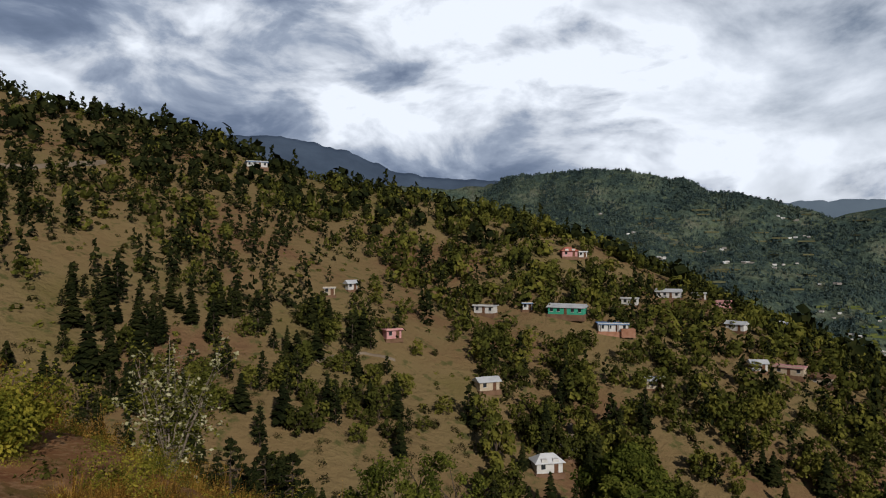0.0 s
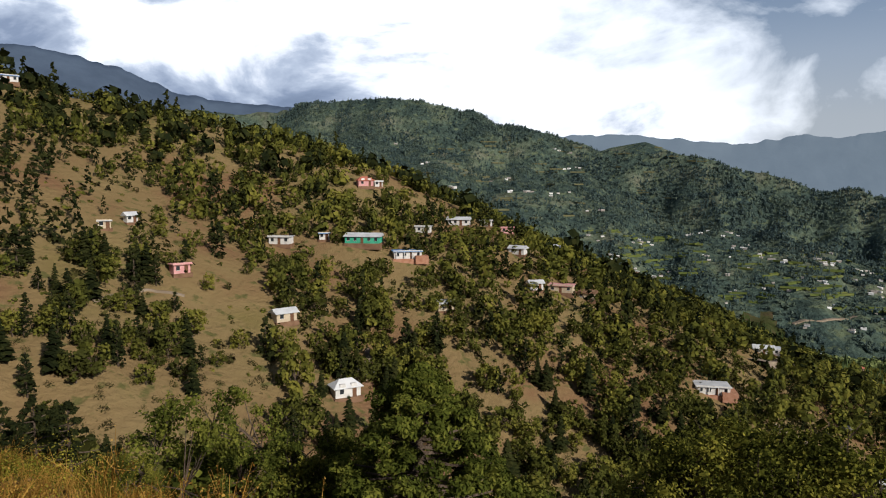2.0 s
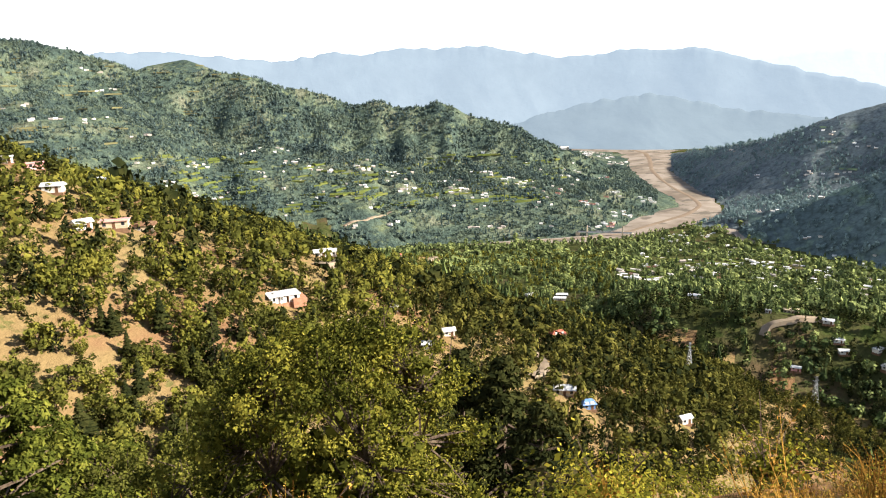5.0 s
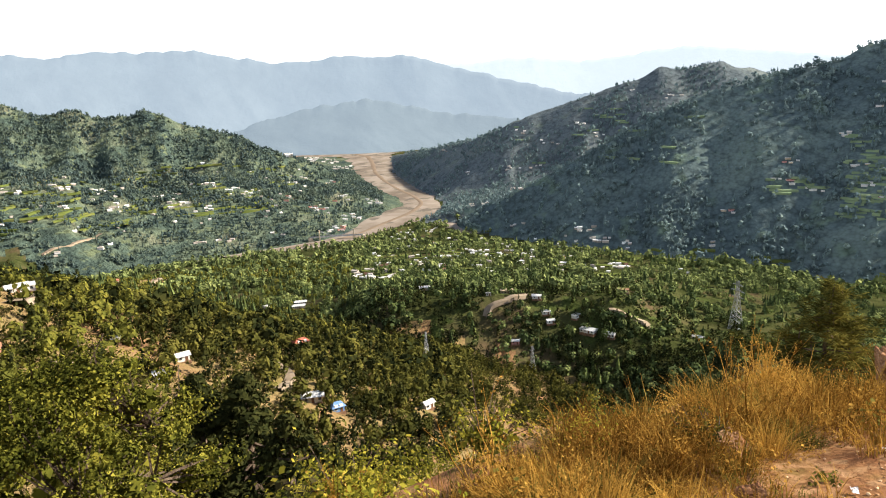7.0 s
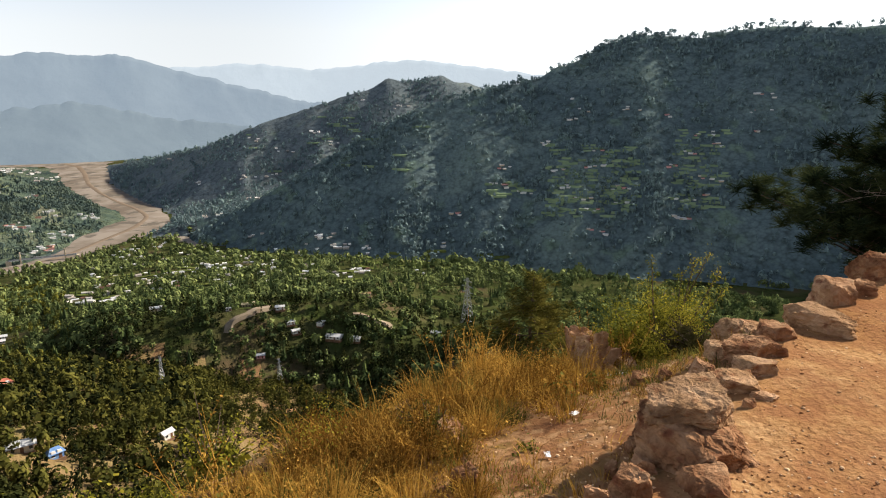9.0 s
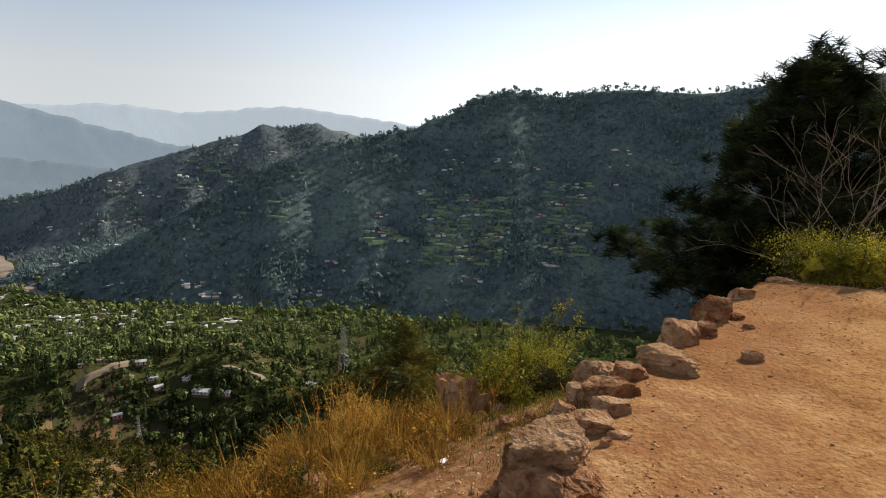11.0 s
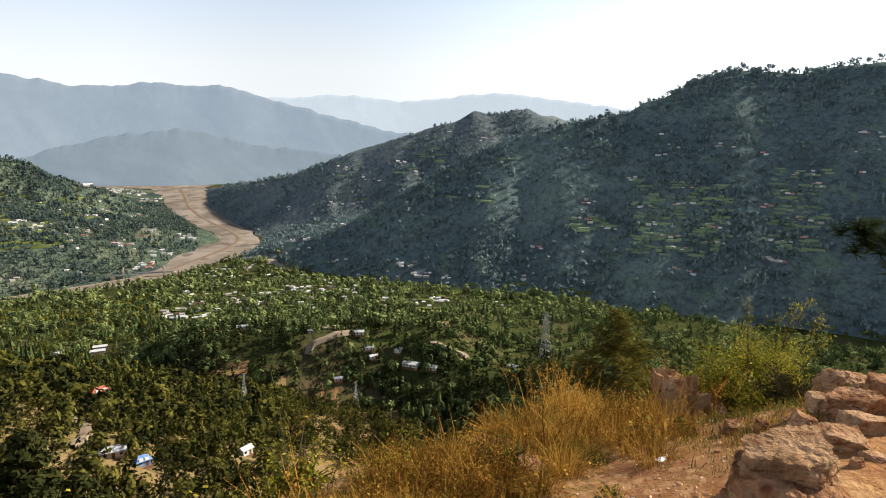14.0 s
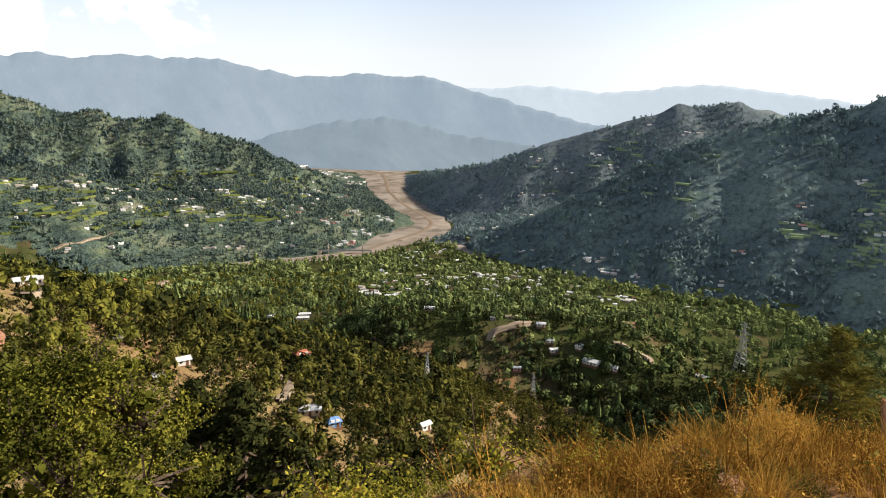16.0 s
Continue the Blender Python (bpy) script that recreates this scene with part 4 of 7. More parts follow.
def house(x, y, z, w, style, wall, roof, turn, label):
    """A small hill house: walls on a plinth cut into the slope, roof, door and windows towards the valley."""
    d, h = min(w * 0.62, 6.5), 2.2 if w > 4 else 1.9
    ob = thing("house", label, "house", "houses in the hills")
    face = math.degrees(math.atan2(-x, y))  # the front looks back along the line to the viewpoint
    ob.matrix_basis = pose(x, y, z, 0, 0, face + turn)
    low = -0.22 * d - 0.4
    part("plinth", block(-w / 2 - 0.35, w / 2 + 0.35, -d / 2 - 0.5, d / 2, low, 0.05, STONE_BASE if style == "terrace" else PAINT["brown"], "plinth"), ob)
    part("wall", block(-w / 2, w / 2, -d / 2, d / 2, 0.05, h, PAINT[wall], "wall"), ob)
    cover = PAINT["roof_white"] if roof == "white" else PAINT[roof]
    if style == "hip":
        part("roof", roof_mesh(w, d, h, 1.5, 0.5, d * 0.55, cover), ob)
        for sx in (-1, 1):
            part("dormer", block(sx * w * 0.22 - 0.7, sx * w * 0.22 + 0.7, -d / 2 - 0.35, -d / 2 + 1.2, h + 0.02, h + 0.75, PAINT["white"], "dormer", 0.15), ob)
    elif style == "tin":
        part("roof", roof_mesh(w, d, h, 1.0, 0.5, 0.0, cover), ob)
    else:
        part("roof", block(-w / 2 - 0.35, w / 2 + 0.35, -d / 2 - 0.55, d / 2 + 0.3, h, h + 0.22, cover, "roof"), ob)
        part("parapet", block(-w / 2 - 0.3, w / 2 + 0.3, -d / 2 - 0.5, -d / 2 - 0.36, h + 0.22, h + 0.5, PAINT[wall], "parapet"), ob)
    if style == "terrace":
        part("terrace_wall", block(w * 0.25, w * 0.72, -d / 2 - 1.4, d / 2 - 0.6, low, 1.0, STONE_BASE, "terrace_wall"), ob, "terracotta coloured terrace")
        for k in range(4):
            px = -w / 2 + w * (0.08 + 0.28 * k)
            part("veranda_post", block(px - 0.1, px + 0.1, -d / 2 - 0.5, -d / 2 - 0.3, 0.05, h, PAINT["white"], "veranda_post"), ob)
    n = max(2, int(w / 2.0))
    door_at = n // 2
    for k in range(n):
        px = -w / 2 + w * (k + 0.5) / n
        if k == door_at:
            part("door", block(px - 0.45, px + 0.45, -d / 2 - 0.05, -d / 2 + 0.05, 0.06, 2.0, DOOR_WOOD, "door"), ob)
        else:
            win = part("window", block(px - 0.45, px + 0.45, -d / 2 - 0.04, -d / 2 + 0.05, 0.9, 1.9, WINDOW_DARK, "window"), ob)
            part("sill", block(px - 0.55, px + 0.55, -d / 2 - 0.14, -d / 2 - 0.042, 0.8, 0.9, PAINT["white"], "sill"), win)
    return ob


WORDS = {"flat": "flat-roofed", "tin": "tin-roofed", "hip": "hip-roofed", "terrace": "terraced flat-roofed"}
CLEARINGS = []
SPUR_HOUSES = [
    (-15.4, 6.5, 1.8, 'flat', 'white', 'blue', 10),
    (-9.6, 5.7, 0.9, 'flat', 'white', 'grey', 0),
    (-8.2, 5.7, 0.7, 'flat', 'white', 'grey', 20),
    (3.4, 3.7, 0.9, 'tin', 'white', 'grey', 10),
    (-9.5, -3.9, 0.7, 'flat', 'cream', 'grey', 0),
    (-7.7, -3.5, 0.9, 'tin', 'white', 'grey', 30),
    (-4.3, -7.5, 1.5, 'flat', 'pink', 'pink', 25),
    (3.6, -5.5, 1.9, 'flat', 'white', 'grey', -20),
    (7.1, -5.2, 0.8, 'flat', 'white', 'blue', 0),
    (10.4, -5.5, 3.2, 'tin', 'green', 'grey', -12),
    (15.4, -4.6, 1.4, 'flat', 'white', 'grey', -10),
]
CREST_HOUSES = [
    (18.4, -4.0, 2.0, 'tin', 'white', 'grey', -8),
    (20.7, -4.0, 1.1, 'flat', 'white', 'grey', 0),
    (22.4, -4.6, 1.2, 'flat', 'pink', 'pink', 12),
    (23.4, -6.4, 1.5, 'tin', 'white', 'grey', -20),
    (14.0, -6.7, 2.6, 'terrace', 'white', 'blue', 8),
    (10.5, -0.8, 1.4, 'hip', 'pink', 'red', 15),
    (11.6, -0.7, 0.7, 'flat', 'white', 'grey', 15),
    (26.4, -6.1, 1.4, 'tin', 'white', 'grey', 0),
    (24.9, -9.3, 1.3, 'tin', 'white', 'grey', 20),
    (27.1, -9.4, 2.2, 'flat', 'cream', 'pink', -10),
    (29.2, -9.9, 1.6, 'tin', 'cream', 'brown', -15),
]
LOWER_HOUSES = [
    (3.7, -11.8, 2.0, 'tin', 'cream', 'grey', 25),
    (8.7, -18.0, 2.5, 'hip', 'white', 'white', 20),
    (10.3, -16.9, 1.4, 'tin', 'cream', 'grey', 20),
    (17.3, -11.2, 1.5, 'tin', 'cream', 'grey', 10),
    (33.0, -7.7, 1.2, 'flat', 'white', 'grey', 0),
    (40.9, -11.3, 0.9, 'flat', 'white', 'grey', 20),
    (42.8, -13.2, 1.6, 'tin', 'white', 'grey', 10),
    (49.0, -13.6, 1.3, 'hip', 'cream', 'red', 0),
    (46.6, -12.9, 0.8, 'flat', 'white', 'grey', 0),
    (54.0, -15.5, 2.3, 'terrace', 'white', 'grey', -10),
    (39.2, -16.6, 2.8, 'terrace', 'white', 'grey', 12),
    (48.6, -18.2, 0.7, 'flat', 'white', 'grey', 0),
    (53.4, -20.4, 1.1, 'tin', 'white', 'grey', 15),
]
GORGE_HOUSES = [
    (51.5, -21.5, 0.8, 'tin', 'white', 'grey', 0),
    (60.6, -17.2, 0.8, 'flat', 'white', 'grey', 50),
    (63.1, -20.6, 1.4, 'hip', 'cream', 'red', 20),
    (63.2, -17.5, 1.2, 'tin', 'white', 'grey', 0),
    (63.7, -25.1, 2.0, 'tin', 'cream', 'grey', 0),
    (65.8, -26.2, 1.2, 'hip', 'blue', 'blue', 20),
    (43.1, -13.2, 1.9, 'flat', 'white', 'grey', 0),
    (74.0, -26.6, 1.1, 'tin', 'white', 'grey', 40),
    (63.4, -17.2, 1.1, 'tin', 'white', 'grey', 0),
    (61.1, -14.3, 2.2, 'flat', 'orange', 'orange', 0),
]
KNOLL_HOUSES = [
    (84.8, -19.1, 1.1, 'tin', 'white', 'grey', 10),
    (84.0, -17.9, 1.2, 'tin', 'white', 'grey', 0),
    (85.2, -20.0, 1.1, 'tin', 'white', 'grey', 20),
    (87.4, -19.4, 1.2, 'flat', 'white', 'grey', 60),
    (88.5, -20.5, 2.1, 'tin', 'white', 'grey', -25),
    (90.3, -21.0, 1.4, 'hip', 'white', 'grey', -10),
    (82.1, -21.6, 1.1, 'tin', 'pink', 'grey', 0),
    (97.5, -20.5, 1.4, 'tin', 'white', 'grey', -30),
    (81.4, -17.3, 1.7, 'flat', 'cream', 'cream', 0),
    (79.8, -17.5, 0.7, 'flat', 'white', 'grey', 0),
    (91.3, -17.1, 1.6, 'flat', 'cream', 'brown', 0),
    (74.2, -16.8, 1.4, 'tin', 'cream', 'grey', 0),
    (70.7, -15.7, 1.4, 'tin', 'white', 'grey', 10),
]

def build_houses():
    for rows, where in ((SPUR_HOUSES, "among trees on the spur"), (CREST_HOUSES, "near the spur's crest"), (LOWER_HOUSES, "on the lower slope"), (GORGE_HOUSES, "above the valley road"), (KNOLL_HOUSES, "on the wooded valley knoll")):
        xs, ys, zs, rs, ok = on_ground([r[0] for r in rows], [r[1] for r in rows])
        for (az, el, wide, style, wall, roof, turn), x, y, z, r, good in zip(rows, xs, ys, zs, rs, ok):
            if not good:
                continue
            w = max(3.0, min(16.0, (0.62 if rows is KNOLL_HOUSES else 0.9) * r * math.tan(radians(wide))))
            house(x, y, z + 0.1, w, style, wall, roof, turn, "small %s house with %s walls %s" % (WORDS[style], wall, where))
            CLEARINGS.append((x * (1 - 7 / r), y * (1 - 7 / r), w * 0.5 + (1.5 if rows is KNOLL_HOUSES else 3.0)))


build_houses()


FAR_SHAPE = (np.array([(-4, -2.6, -2.5), (4, -2.6, -2.5), (4, 2.6, -2.5), (-4, 2.6, -2.5), (-4, -2.6, 1.6), (4, -2.6, 1.6), (4, 2.6, 1.6), (-4, 2.6, 1.6), (-4.4, -3, 1.5), (4.4, -3, 1.5), (4.4, 3, 1.5), (-4.4, 3, 1.5), (-4.4, 0, 2.7), (4.4, 0, 2.7)], float),
             np.array([(0, 1, 5, 4), (1, 2, 6, 5), (2, 3, 7, 6), (3, 0, 4, 7), (8, 9, 13, 12), (10, 11, 12, 13)]))


def hamlet(rng, count, az0, az1, el0, el1, name, label, sizes):
    """Houses too far to tell apart: walls and gabled roofs in one mesh."""
    rows = []
    for x, y, z, r, ok in zip(*on_ground(rng.uniform(az0, az1, count), rng.uniform(el0, el1, count), near=300)):
        if ok and z > WATER_Z + 2.5 and r > 640:
            rows.append((x, y, z + 1.0, rng.uniform(*sizes) / 8, math.atan2(-x, y) + rng.uniform(-0.6, 0.6), 1.0))
            CLEARINGS.append((x * (1 - 10 / r), y * (1 - 10 / r), 8.0 if r < 1500 else 12.0))
    me = mesh_from(name, *scatter(FAR_SHAPE, np.array(rows)), HAMLET)
    return tagged(new(name, me), label, "houses", kind="stuff")


HAMLET = mottled("hamlet_walls", [(0.3, (0.30, 0.27, 0.24)), (0.5, (0.55, 0.52, 0.48)), (0.7, (0.78, 0.77, 0.75))], scale=0.02, island=0.8)


FAR_HOUSES = []
for wall_paint, roof_paint, hip in (("white", "grey", 0.0), ("cream", "grey", 0.0), ("white", "white", 2.0), ("pink", "brown", 0.0), ("white", "flat", 0.0)):
    far = thing("far_house", "small pale house on a far terrace", "house", "houses of the valley town")
    part("wall", block(-4, 4, -2.6, 2.6, -2.5, 1.6, PAINT[wall_paint], "wall"), far)
    if roof_paint == "flat":
        part("roof", block(-4.3, 4.3, -3, 3, 1.6, 1.85, PAINT["grey"], "roof"), far)
    else:
        part("roof", roof_mesh(8, 5.2, 1.6, 0.9, 0.5, hip, PAINT["roof_white"] if roof_paint == "white" else PAINT[roof_paint]), far)
    FAR_HOUSES.append(far)
vr = rng_of(77)
fx, fy, fz, _, _ = on_ground([70.0, 72.0, 73.5, 75.0, 76.5], [-13.6, -13.2, -12.6, -12.9, -13.4])
for far, x, y, z in zip(FAR_HOUSES, fx, fy, fz):
    far.matrix_basis = pose(x, y, z + 1, 0, 0, 30)


def hamlets(rows, label, group, sizes, wide=0.8, tall=0.22, joined=""):
    """Houses in loose rows along the terraces round each place: bearing, angle, count."""
    spots = []
    az = np.concatenate([r[0] + vr.uniform(-wide, wide, r[2]) for r in rows])
    el = np.concatenate([r[1] + vr.uniform(-tall, tall, r[2]) for r in rows])
    for x, y, z, r, ok in zip(*on_ground(az, el, near=300)):
        if not ok or r < 640 or bed_gap(np.array([x]), np.array([y]))[0] < 6:
            continue
        w = vr.uniform(*sizes)
        CLEARINGS.append((x * (1 - 9 / r), y * (1 - 9 / r), 9.0 if r < 1500 else 15.0))
        if joined:
            spots.append((x, y, z + 1.0, w / 9, math.atan2(-x, y) + vr.uniform(-0.5, 0.5), 0.8))
            continue
        ob = copy_thing(FAR_HOUSES[vr.randint(len(FAR_HOUSES))], Matrix.Identity(4))
        ob.matrix_basis = Matrix.LocRotScale((x, y, z + 1.0), Euler((0, 0, math.atan2(-x, y) + vr.uniform(-0.5, 0.5))), (w / 8, w / 9, w / 11))
        tagged(ob, label, "house", group)
    if joined:
        tagged(new(joined, mesh_from(joined, *scatter(FAR_SHAPE, np.array(spots)), HAMLET)), label, "houses", kind="stuff")


HILL_ROWS = [(37.7, -4.31, 6), (40.2, -4.21, 5), (41.0, -5.17, 6), (33.5, -5.17, 8), (32.4, -7.54, 4), (35.2, -7.76, 3), (29.6, -5.03, 3), (31.7, -6.59, 4), (42.8, -5.95, 6), (44.2, -6.26, 5), (46.8, -6.15, 8), (49.3, -6.73, 6), (46.9, -7.56, 4), (54.6, -8.33, 10), (50.2, -7.94, 5)]
HILL_ROWS += [(57.0, -6.97, 6), (58.7, -7.25, 6), (54.1, -7.37, 5), (57.5, -5.34, 2), (56.5, -8.85, 6), (60.3, -7.98, 5), (57.9, -11.5, 4), (55.5, -11.3, 3), (46.2, -11.08, 5), (49.1, -10.99, 3), (62.2, -11.3, 2), (38.2, -6.15, 3), (36.6, -9.02, 4)]
UPPER_ROWS = [(26.8, -1.35, 4), (27.8, 0.87, 4), (26.9, 2.11, 5), (24.6, -1.04, 3), (22.8, -1.15, 3), (21.9, -0.13, 3), (15.5, 1.2, 3), (18.0, -0.8, 4), (29.5, -2.6, 3), (13.0, 2.6, 2)]
BANK_ROWS = [(64.0, -7.09, 6), (66.4, -7.57, 6), (67.3, -8.72, 6), (63.6, -8.49, 5), (65.5, -9.42, 8), (68.2, -10.33, 9), (66.9, -11.27, 9), (70.4, -9.15, 7)]
TOWN_ROWS = [(64.0, -4.98, 8), (65.4, -5.3, 10), (66.8, -5.74, 10), (67.7, -6.2, 9), (65.9, -5.5, 9)]
SHELF_ROWS = [(72.7, -11.9, 8), (74.9, -11.8, 7), (72.3, -12.4, 5), (70.6, -14.4, 6), (69.3, -15.37, 5), (77.1, -13.95, 8), (78.8, -13.95, 6), (81.2, -14.2, 8), (83.5, -14.2, 8), (86.4, -14.3, 8), (74.2, -14.45, 6), (75.9, -15.0, 6), (72.0, -15.7, 5), (70.3, -16.7, 4), (75.1, -16.17, 4), (73.0, -16.77, 4), (78.4, -14.81, 4), (83.1, -14.67, 6), (91.0, -14.9, 6), (96.0, -15.2, 4), (87.5, -16.0, 4)]
MOUNTAIN_ROWS = [(106.4, -4.46, 5), (103.3, -6.5, 4), (102.9, -8.0, 6), (105.3, -8.65, 4), (108.4, -8.13, 3), (107.8, -6.78, 4), (110.9, -6.28, 6), (110.6, -5.08, 2), (113.4, -1.69, 4), (108.5, -2.68, 4), (110.1, -1.76, 2), (113.1, -8.07, 4), (110.0, -9.04, 4), (113.2, -9.27, 2), (110.9, -10.02, 4), (111.0, -11.68, 2), (112.3, -11.71, 3), (99.0, -10.41, 3), (98.9, -13.02, 2)]
MOUNTAIN_ROWS += [(119.1, -3.63, 4), (118.1, -5.16, 3), (119.9, -4.43, 3), (119.8, -7.16, 4), (118.0, -8.8, 5), (119.9, -8.21, 3), (117.8, -10.32, 6), (117.0, -6.08, 3), (123.0, -0.66, 6), (123.0, -1.85, 3), (123.0, -3.45, 3), (115.9, -2.27, 2), (108.6, -0.9, 1)]
RIDGE_ROWS = [(94.7, -1.53, 5), (91.9, -0.86, 2), (89.6, -4.4, 4), (85.3, -4.88, 4), (82.5, -3.95, 3), (82.0, -6.99, 6), (84.3, -6.77, 3), (78.7, -7.17, 3), (76.5, -5.29, 3), (79.3, -9.75, 6), (82.4, -8.64, 4), (88.1, -12.02, 8), (89.1, -12.97, 4), (82.3, -11.71, 3), (87.2, -3.47, 3)]
hamlets(SHELF_ROWS, "small pale house in the green valley town", "houses of the valley town", (4, 7))
hamlets(BANK_ROWS, "pale house of the riverside town", "houses of the riverside town", (6, 11))
hamlets(TOWN_ROWS, "pale houses of the far riverside town", "houses of the riverside town", (9, 15), tall=0.12, joined="far_town")
hamlets(HILL_ROWS, "pale houses on the terraced hill across the river", "houses across the river", (6, 11), joined="hillside_villages")
hamlets(UPPER_ROWS, "pale houses high on the hill across the river", "houses across the river", (7, 12), joined="upper_hillside_villages")
hamlets(MOUNTAIN_ROWS, "pale house on the shaded mountainside", "houses on the mountainside", (5, 9), tall=0.15)
hamlets(RIDGE_ROWS, "pale houses on the ridge down the valley", "houses on the far ridge", (6, 11), tall=0.15, joined="ridge_villages")
hamlet(vr, 110, 68, 92, -15.6, -12.4, "valley_hamlet", "scattered pale houses through the green valley town", (4, 8))
hamlet(vr, 60, 40, 68, -10.0, -5.5, "hill_hamlet", "scattered white houses on the terraced hill across the river", (4, 8))


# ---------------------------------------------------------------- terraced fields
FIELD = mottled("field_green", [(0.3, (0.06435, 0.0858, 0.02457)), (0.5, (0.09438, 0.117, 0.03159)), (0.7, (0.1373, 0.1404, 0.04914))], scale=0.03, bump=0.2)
# paler, bluer copy of the field green, toned to the mountainside's painted haze
FIELD_HAZED = mottled("field_hazed_green", [(0.3, (0.135, 0.1875, 0.1125)), (0.5, (0.18, 0.24, 0.135)), (0.7, (0.2325, 0.2925, 0.165))], scale=0.03, bump=0.2)
FIELD_DRY = mottled("field_stubble", [(0.3, (0.0918, 0.0882, 0.042)), (0.6, (0.1296, 0.126, 0.066))], scale=0.03, bump=0.2)


def terraces(count, az0, az1, el0, el1, seed, mat, name, label, length=(18, 55), depth=(3.0, 6.0)):
    """Narrow level fields along the slope, each with a low bank."""
    rng = rng_of(seed)
    x, y, z, r, ok = on_ground(rng.uniform(az0, az1, count), rng.uniform(el0, el1, count), near=300)
    hx = land(x + 6, y)[0] - land(x - 6, y)[0]
    hy = land(x, y + 6)[0] - land(x, y - 6)[0]
    V, Q = [], []
    for k in range(count):
        if not ok[k] or z[k] < WATER_Z + 3 or r[k] < 640:
            continue
        g = np.array([hx[k], hy[k]])
        g = g / (np.linalg.norm(g) + 1e-6)
        t = np.array([-g[1], g[0]])
        half, deep = rng.uniform(*length) / 2, rng.uniform(*depth)
        n = 7
        s = np.linspace(-half, half, n)
        bend = rng.uniform(-0.004, 0.004) * s * s
        off = len(V)
        top = z[k] + 1.6
        for a, zz in ((-deep * 0.5 - 0.8, top - 3.5), (-deep * 0.5, top), (deep * 0.5, top + 0.3)):
            for q in range(n):
                p = np.array([x[k], y[k]]) + t * s[q] + g * (a + bend[q])
                V.append((p[0], p[1], zz))
        for a in range(2):
            for q in range(n - 1):
                b = off + a * n + q
                Q.append((b, b + 1, b + n + 1, b + n))
    return tagged(new(name, mesh_from(name, V, Q, mat)), label, "fields", kind="stuff")


terraces(150, 40, 63, -9.4, -5.4, 301, FIELD, "terraced_fields", "green terraced fields across the river", (20, 60), (4, 9))
terraces(60, 29, 38, -8.2, -4.2, 307, FIELD, "terraced_fields", "green terraced fields behind the spur", (20, 50), (4, 9))
terraces(60, 14, 40, -4.0, 3.0, 302, FIELD_DRY, "terraced_fields", "dry terraced fields on the hill across the river", (25, 60), (4, 9))
terraces(170, 107, 114.3, -10.4, -4.6, 303, FIELD_HAZED, "terraced_fields", "green terraced fields on the shaded mountainside", (8, 28), (3, 6))
terraces(90, 117, 121, -9.5, -3.4, 304, FIELD_HAZED, "terraced_fields", "narrow green terraces on the mountainside", (8, 24), (3, 6))
terraces(14, 102, 106, -9.0, -7.4, 308, FIELD_HAZED, "terraced_fields", "small green terraces low on the mountainside", (14, 36), (5, 9))
terraces(22, 82, 97, -7.0, -1.0, 305, FIELD_HAZED, "terraced_fields", "green terraces on the ridge down the valley", (20, 45), (4, 8))
terraces(60, 68, 104, -16.0, -13.6, 306, FIELD, "terraced_fields", "green fields of the valley terraces", (20, 50), (5, 10))


# ---------------------------------------------------------------- roads, bridge, pylons
ROAD_EARTH = mottled("road_earth", [(0.3, (0.182, 0.14, 0.098)), (0.6, (0.266, 0.217, 0.161))], scale=0.15, bump=0.2)


def road(points, width, label, lift=0.8):
    """A dirt road laid over the ground through points given by bearing and angle."""
    az, el = np.array([p[0] for p in points], float), np.array([p[1] for p in points], float)
    x, y, z, r, ok = on_ground(az, el, near=60)
    x, y = x[ok], y[ok]
    k = np.linspace(0, len(x) - 1, 12 * len(x))
    i = np.arange(len(x))
    cx, cy = np.interp(k, i, x), np.interp(k, i, y)
    for _ in range(12):
        cx[1:-1], cy[1:-1] = (cx[:-2] + 2 * cx[1:-1] + cx[2:]) / 4, (cy[:-2] + 2 * cy[1:-1] + cy[2:]) / 4
    tx, ty = np.gradient(cx), np.gradient(cy)
    ln = np.hypot(tx, ty) + 1e-6
    nx, ny = -ty / ln, tx / ln
    V = []
    for c, dz in ((-0.62, -2.5), (-0.5, 0.0), (0.0, 0.1), (0.5, 0.0), (0.62, -2.5)):
        px, py = cx + nx * width * c, cy + ny * width * c
        V.append(np.stack([px, py, land(cx, cy)[0] + lift + dz], -1))
        CLEARINGS.extend((a, b, width * 0.8) for a, b in zip(px[::4], py[::4]) if c == 0)
    n = len(k)
    a, b = np.meshgrid(np.arange(4), np.arange(n - 1), indexing="ij")
    q = (a * n + b).ravel()
    me = mesh_from("road", np.concatenate(V), np.stack([q, q + 1, q + n + 1, q + n], -1), ROAD_EARTH, smooth=False)
    tagged(new("road", me), label, "road", kind="structure")


road([(79.4, -19.4), (79.8, -18.6), (81.4, -17.9), (83.4, -17.5)], 5, "pale dirt road curving round the wooded knoll")
road([(90.2, -18.8), (91.9, -19.2), (93.1, -19.6), (93.7, -20.1)], 5, "pale dirt road below the knoll's houses")
road([(59.9, -21.4), (61.4, -22.2), (62.0, -23.0), (61.5, -23.6), (60.7, -24.0)], 3.2, "pale dirt road hairpin above the gorge")
road([(64.9, -20.3), (65.8, -19.8), (66.7, -19.4)], 5, "pale lane beside the red roof")
road([(10.6, -14.3), (10.7, -15.2), (10.1, -16.3)], 1.6, "narrow trodden path down to the white house", 0.25)
road([(-33.2, 5.8), (-31.1, 5.8), (-29.0, 6.2), (-26.7, 6.4)], 3, "earth track cut across the upper hillside")
road([(44.7, -10.8), (46.8, -10.4), (48.8, -9.8)], 9, "pale road climbing the far hillside")
